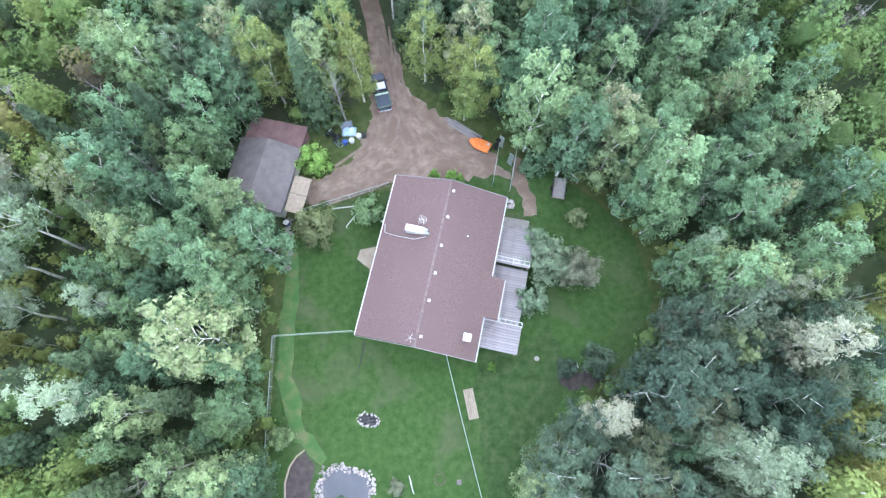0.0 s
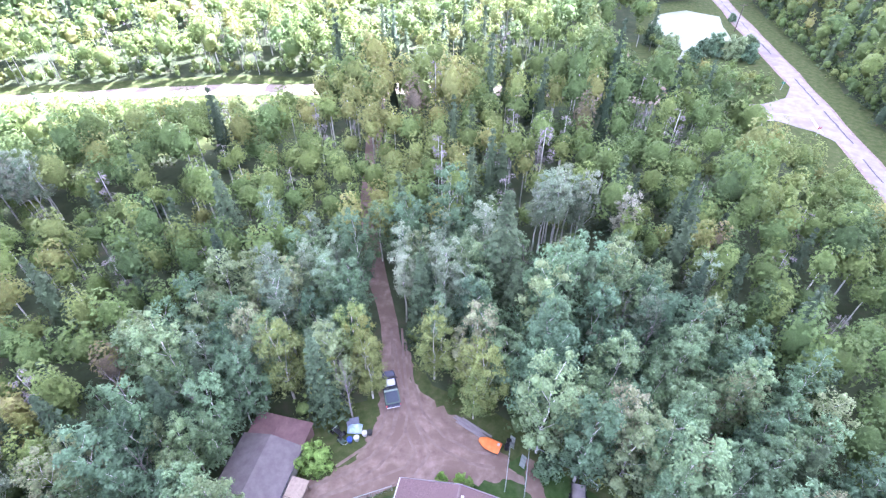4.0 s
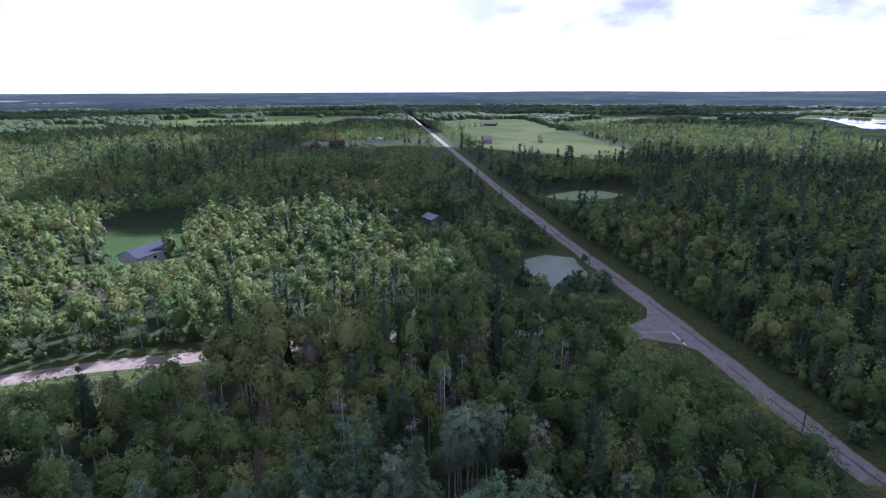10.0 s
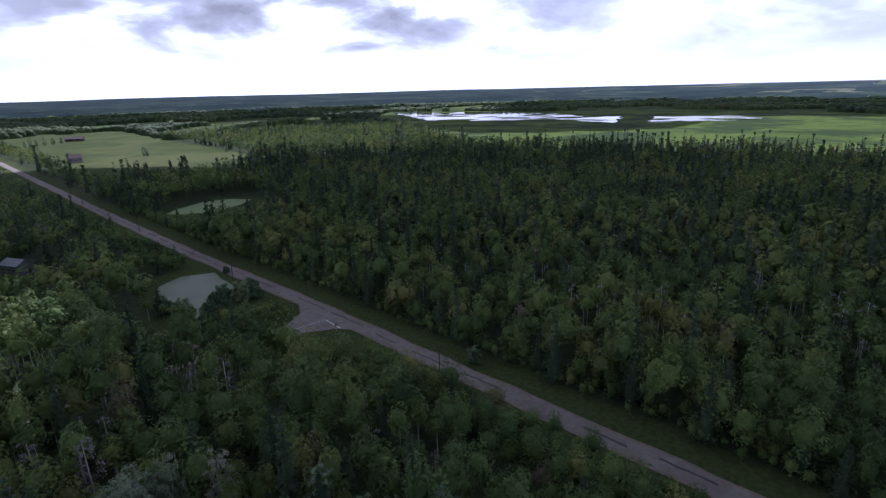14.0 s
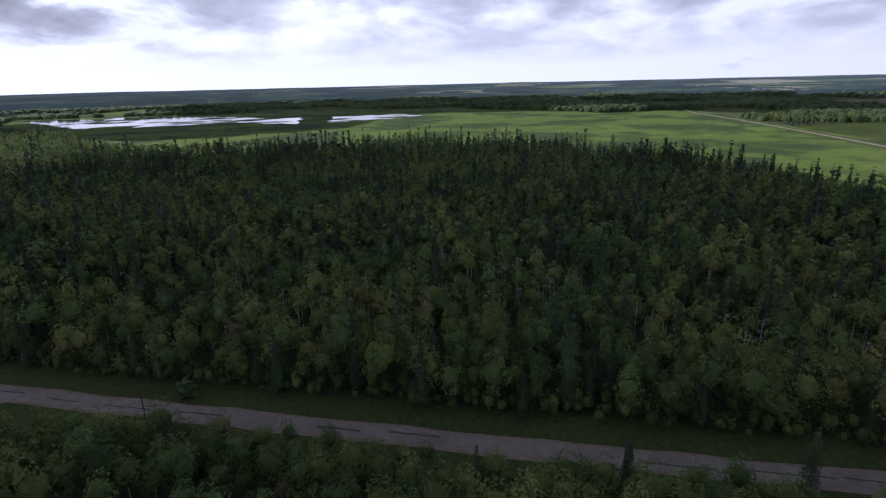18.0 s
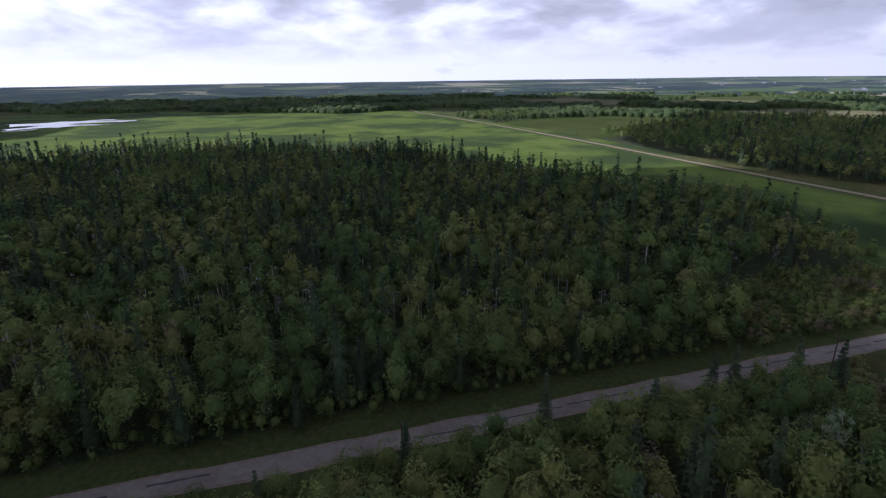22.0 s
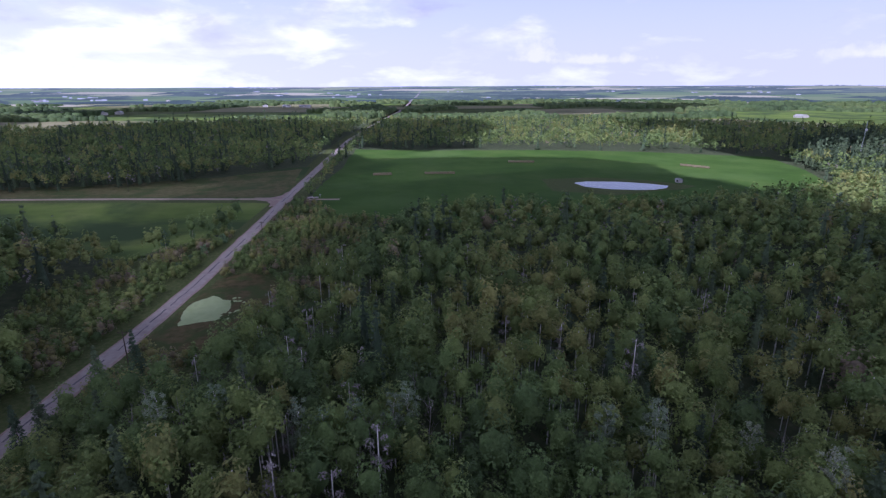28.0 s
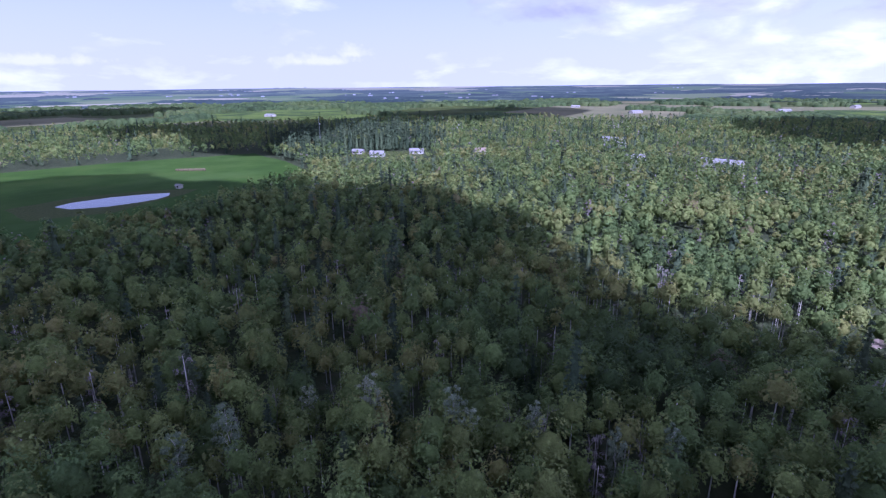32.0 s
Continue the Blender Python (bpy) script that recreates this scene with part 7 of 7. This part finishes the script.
for x, y in ((8.0, -71.5), (12.6, -70.6), (16.2, -70.5), (2.0, -73.0), (-0.3, -73.8), (39.0, -75.5), (30.5, -77), (-49.5, -61.5), (-64.5, -28.0), (-58.5, -36), (-67.0, -16.5), (-72.0, -10.0), (-60.2, -40.2), (-54.0, -52.0), (-36.5, -64.0), (-30.0, -66.5)):
    plant("poplar", x, y, LONE.uniform(0.9, 1.1), LONE, "slender poplar with a bare white stem and thin crown")


# ---- other houses ----
def gable_house(name, x, y, turn, w, l, wall_h, rise, wall, roof, label, category="house", windows=3):
    ob = empty(name, Matrix.Translation((x, y, 0)) @ Matrix.Rotation(radians(turn), 4, "Z"), label, category)
    bm = slab(bmesh.new(), [(-w / 2, -l / 2), (w / 2, -l / 2), (w / 2, l / 2), (-w / 2, l / 2)], 0, wall_h)
    part("wall", bm, wall, ob)
    for b in (-l / 2, l / 2 - 0.2):
        bm = bmesh.new()
        lo = [bm.verts.new((a, b + d, z)) for d in (0, 0.2) for a, z in ((-w / 2, wall_h), (w / 2, wall_h), (0, wall_h + rise * 0.94))]
        for f in ((0, 1, 2), (5, 4, 3), (0, 3, 4, 1), (1, 4, 5, 2), (2, 5, 3, 0)):
            bm.faces.new([lo[i] for i in f])
        bmesh.ops.recalc_face_normals(bm, faces=bm.faces)
        part("gable", bm, wall, ob)
    o = 0.5
    part("roof", sloped(bmesh.new(), -w / 2 - o, 0, -l / 2 - o, l / 2 + o, wall_h - 0.05, wall_h + rise, 0.18), roof, ob)
    part("roof", sloped(bmesh.new(), 0, w / 2 + o, -l / 2 - o, l / 2 + o, wall_h + rise, wall_h - 0.05, 0.18), roof, ob)
    for s in (-1, 1):
        for k in range(windows):
            b = -l / 2 + l * (k + 0.5) / windows
            f = part("window", box(bmesh.new(), (s * (w / 2 + 0.03), b, wall_h * 0.58), (0.06, 1.5, 1.2)), M["white"], ob, "white window frame")
            part("pane", box(bmesh.new(), (s * (w / 2 + 0.05), b, wall_h * 0.58), (0.06, 1.3, 1.0)), M["glass"], f)
    part("door", box(bmesh.new(), (w * 0.18, -l / 2 - 0.03, 1.0), (0.95, 0.06, 2.0)), M["dark_bark"], ob)
    return ob


M["slate"] = surface("dark_blue_roof", [(0.3, (0.035, 0.04, 0.06)), (0.7, (0.06, 0.065, 0.09))], 1.0, 6, 0.8)
M["barn_red"] = surface("barn_red", [(0.3, (0.055, 0.024, 0.024)), (0.7, (0.085, 0.036, 0.034))], 1.0, 5, 0.8)
M["maroon"] = surface("maroon_roof", [(0.3, (0.07, 0.045, 0.05)), (0.7, (0.12, 0.08, 0.085))], 1.0, 5, 0.8)
M["pale_roof"] = surface("pale_metal_roof", [(0.3, (0.24, 0.24, 0.25)), (0.7, (0.34, 0.34, 0.35))], 0.5, 4, 0.6)
gable_house("farmhouse", -65.5, 205, -32, 9.5, 14, 3.6, 2.4, M["white"], M["slate"], "white bungalow with a dark blue-grey roof in a clearing")
gable_house("cottage", 47.5, 231, 20, 6, 8, 4.2, 1.6, plain("grey_wall", (0.15, 0.15, 0.155), 0.7), M["pale_roof"], "grey cottage with a pale roof among the trees")
gable_house("barn", 283, 885, 60, 10, 22, 3.5, 2.6, M["maroon"], M["maroon"], "long brown barn at the far side of a field", "barn", 5)
gable_house("house", 186, 594, 80, 9, 11, 4.6, 3.4, plain("mauve_wall", (0.3, 0.25, 0.27), 0.7), M["maroon"], "two-storey house with a maroon roof in a field")
gable_house("barn", 17, 592, 80, 9, 15, 4, 3.5, M["barn_red"], M["barn_red"], "red barn behind the trees", "barn")
gable_house("barn", -6, 584, 80, 7, 9, 3.4, 2.5, M["barn_red"], M["barn_red"], "small red barn behind the trees", "barn")
gable_house("house", -12, 672, 85, 9, 14, 3.4, 2.6, M["siding"], M["maroon"], "grey farmhouse behind the trees")
gable_house("house", 64, 650, 85, 8, 18, 3.2, 2.2, M["white"], M["pale_roof"], "long white farm building with a pale roof")
gable_house("house", -350, -311, 25, 7, 12, 3.2, 2.2, M["white"], M["pale_roof"], "white house at the foot of the spruces")
gable_house("garage", -357, -340, 25, 6, 10, 2.8, 1.8, M["siding"], M["pale_roof"], "pale garage at the foot of the spruces", "garage")
gable_house("house", -384, -294, 25, 6, 12, 3.0, 2.0, M["white"], M["pale_roof"], "white trailer house near the spruces")
gable_house("house", -377, -224, 60, 8, 9, 7.5, 2.6, M["siding"], M["sand"], "house with a tan roof above the trees")
gable_house("house", -398, -106, 40, 9, 13, 7.5, 2.6, M["siding"], M["pale_roof"], "house with a pale roof above the trees")
gable_house("hall", -404, -50, -12, 12, 26, 7.5, 2.2, M["white"], M["pale_roof"], "long low white hall among the trees", "hall", 6)
gable_house("hall", -520, -160, -12, 10, 22, 8, 2.0, M["white"], M["pale_roof"], "white hall among the trees", "hall", 5)
for k, (x, y) in enumerate(((590, -1215), (610, -1190), (640, -1175), (625, -1245), (660, -1210), (895, -1480), (362, -1541), (300, -1515), (248, -1499), (840, -2100), (-640, -420), (-760, -230), (-900, -120), (-820, -20), (-1100, -300), (-1300, -500), (-1250, -60), (-1500, 60), (-700, -900))):
    gable_house("farm_building", x, y, 10 + 30 * (k % 3), 12, 20 + 5 * (k % 3), 4.5, 2.5, M["siding"], M["pale_roof"], "long white farm building on the plain", "farm building", 4)


def build_mast():
    m = empty("radio_mast", Matrix.Translation((-338, -368, 0)), "thin lattice radio mast with a pale dish above the spruces", "mast")
    for a in (0, 2.094, 4.189):
        part("leg", tube(bmesh.new(), (0.45 * math.cos(a), 0.45 * math.sin(a), 0), (0.2 * math.cos(a), 0.2 * math.sin(a), 33), 0.07, 0.05, 5), M["steel"], m)
    bm = bmesh.new()
    for k in range(22):
        z, r = 1.5 * k, 0.45 - 0.011 * k
        for i in range(3):
            a, b = i * 2.094, (i + 1) * 2.094
            tube(bm, (r * math.cos(a), r * math.sin(a), z), (r * math.cos(b), r * math.sin(b), z + 1.5), 0.03, None, 3, False)
    part("bracing", bm, M["steel"], m)
    part("dish", tube(bmesh.new(), (0, 0.6, 27), (0, 0.9, 27), 0.3, 0.9, 12), M["white"], m, "pale round dish")


build_mast()


def pole(x, y, h, label, arm=True):
    p = empty("utility_pole", Matrix.Translation((x, y, 0)), label, "utility pole", "utility poles")
    part("post", tube(bmesh.new(), (0, 0, -0.1), (0, 0, h), 0.15, 0.1, 8), M["dark_bark"], p)
    if arm:
        part("crossarm", box(bmesh.new(), (0, 0, h - 0.5), (2.2, 0.12, 0.14)), M["dark_bark"], p)
        for s in (-0.95, 0, 0.95):
            part("insulator", tube(bmesh.new(), (s, 0, h - 0.43), (s, 0, h - 0.2), 0.05, 0.04, 6), M["glass"], p)


def sign(x, y, turn, mat, label, h=2.2):
    s = empty("road_sign", Matrix.Translation((x, y, 0)) @ Matrix.Rotation(radians(turn), 4, "Z"), label, "road sign", "road signs")
    part("post", box(bmesh.new(), (0, 0, h / 2), (0.08, 0.08, h)), M["steel"], s)
    part("panel", box(bmesh.new(), (0, -0.06, h - 0.3), (0.7, 0.03, 0.6), None, 0.01), mat, s)


for x, y in ((49.4, -292.0), (46.5, -291.4)):
    bm = tube(bmesh.new(), (-1.6, 0, 0.45), (1.6, 0, 0.45), 0.45, 0.45, 14)
    ob = tagged(part("culvert_pipe", bm, M["stone"]), "pale concrete culvert pipe lying by the field entrance", "pipe")
    ob.matrix_world = Matrix.Translation((x, y, 0.1)) @ Matrix.Rotation(0.5, 4, "Z")
gable_house("field_shed", -174.8, -318.9, 15, 2.6, 3.4, 2.0, 0.8, M["siding"], M["pale_roof"], "small pale pump shed beside the dugout pond", "shed", 1)
stones("rubble", "small heap of pale rubble on the roadside grass", [(75.1, -149.6), (75.8, -148.4), (74.4, -150.8), (76.2, -150.2)], 14, 0.18, 0.4, 31)
for x, y in ((78.6, 64.0), (88.2, 160.0), (99.5, 256.0), (109.5, 352.0), (62.3, -112.5), (55.4, -210.0), (48.0, -330.0), (40.0, -528.0), (70.2, -20.0), (159.0, -322.0), (264.0, -331.0), (370.0, -336.0), (475.0, -340.0), (-25.7, 113.5)):
    pole(x, y, 8.0, "weathered wooden utility pole beside the road")
sign(84.0, 122.0, 170, plain("green_sign", (0.02, 0.16, 0.09), 0.5), "small green road sign at the junction")
sign(81.5, 100.5, 175, plain("red_sign", (0.4, 0.03, 0.03), 0.5), "red stop sign seen from behind at the junction")
sign(44.0, -292.0, 0, M["white"], "small white road sign at the crossroads")
bm = bmesh.new()
bmesh.ops.create_cone(bm, cap_ends=True, segments=14, radius1=0.85, radius2=0.85, depth=1.5, matrix=Matrix.Rotation(math.pi / 2, 4, "X"))
BALE = bpy.data.meshes.new("hay_bale")
bm.to_mesh(BALE)
bm.free()
BALE.materials.append(surface("hay", [(0.3, (0.15, 0.13, 0.075)), (0.7, (0.22, 0.19, 0.12))], 3, 6, 0.95, 0.4))
for (x0, y0), (x1, y1) in (((-17, -368), (-38, -367)), ((-86, -418), (-106, -415)), ((-212, -388), (-225, -371)), ((18, -366), (6, -367))):
    for k in range(12):
        ob = tagged(new("hay_bale", BALE), "round tan hay bale in a row on the field", "hay bale", "hay bales")
        f = (k + 0.5) / 12
        ob.matrix_world = Matrix.Translation((x0 + (x1 - x0) * f, y0 + (y1 - y0) * f + 0.3 * math.sin(k * 3), 0.88)) @ Matrix.Rotation(0.3 * math.sin(k * 1.9), 4, "Z")
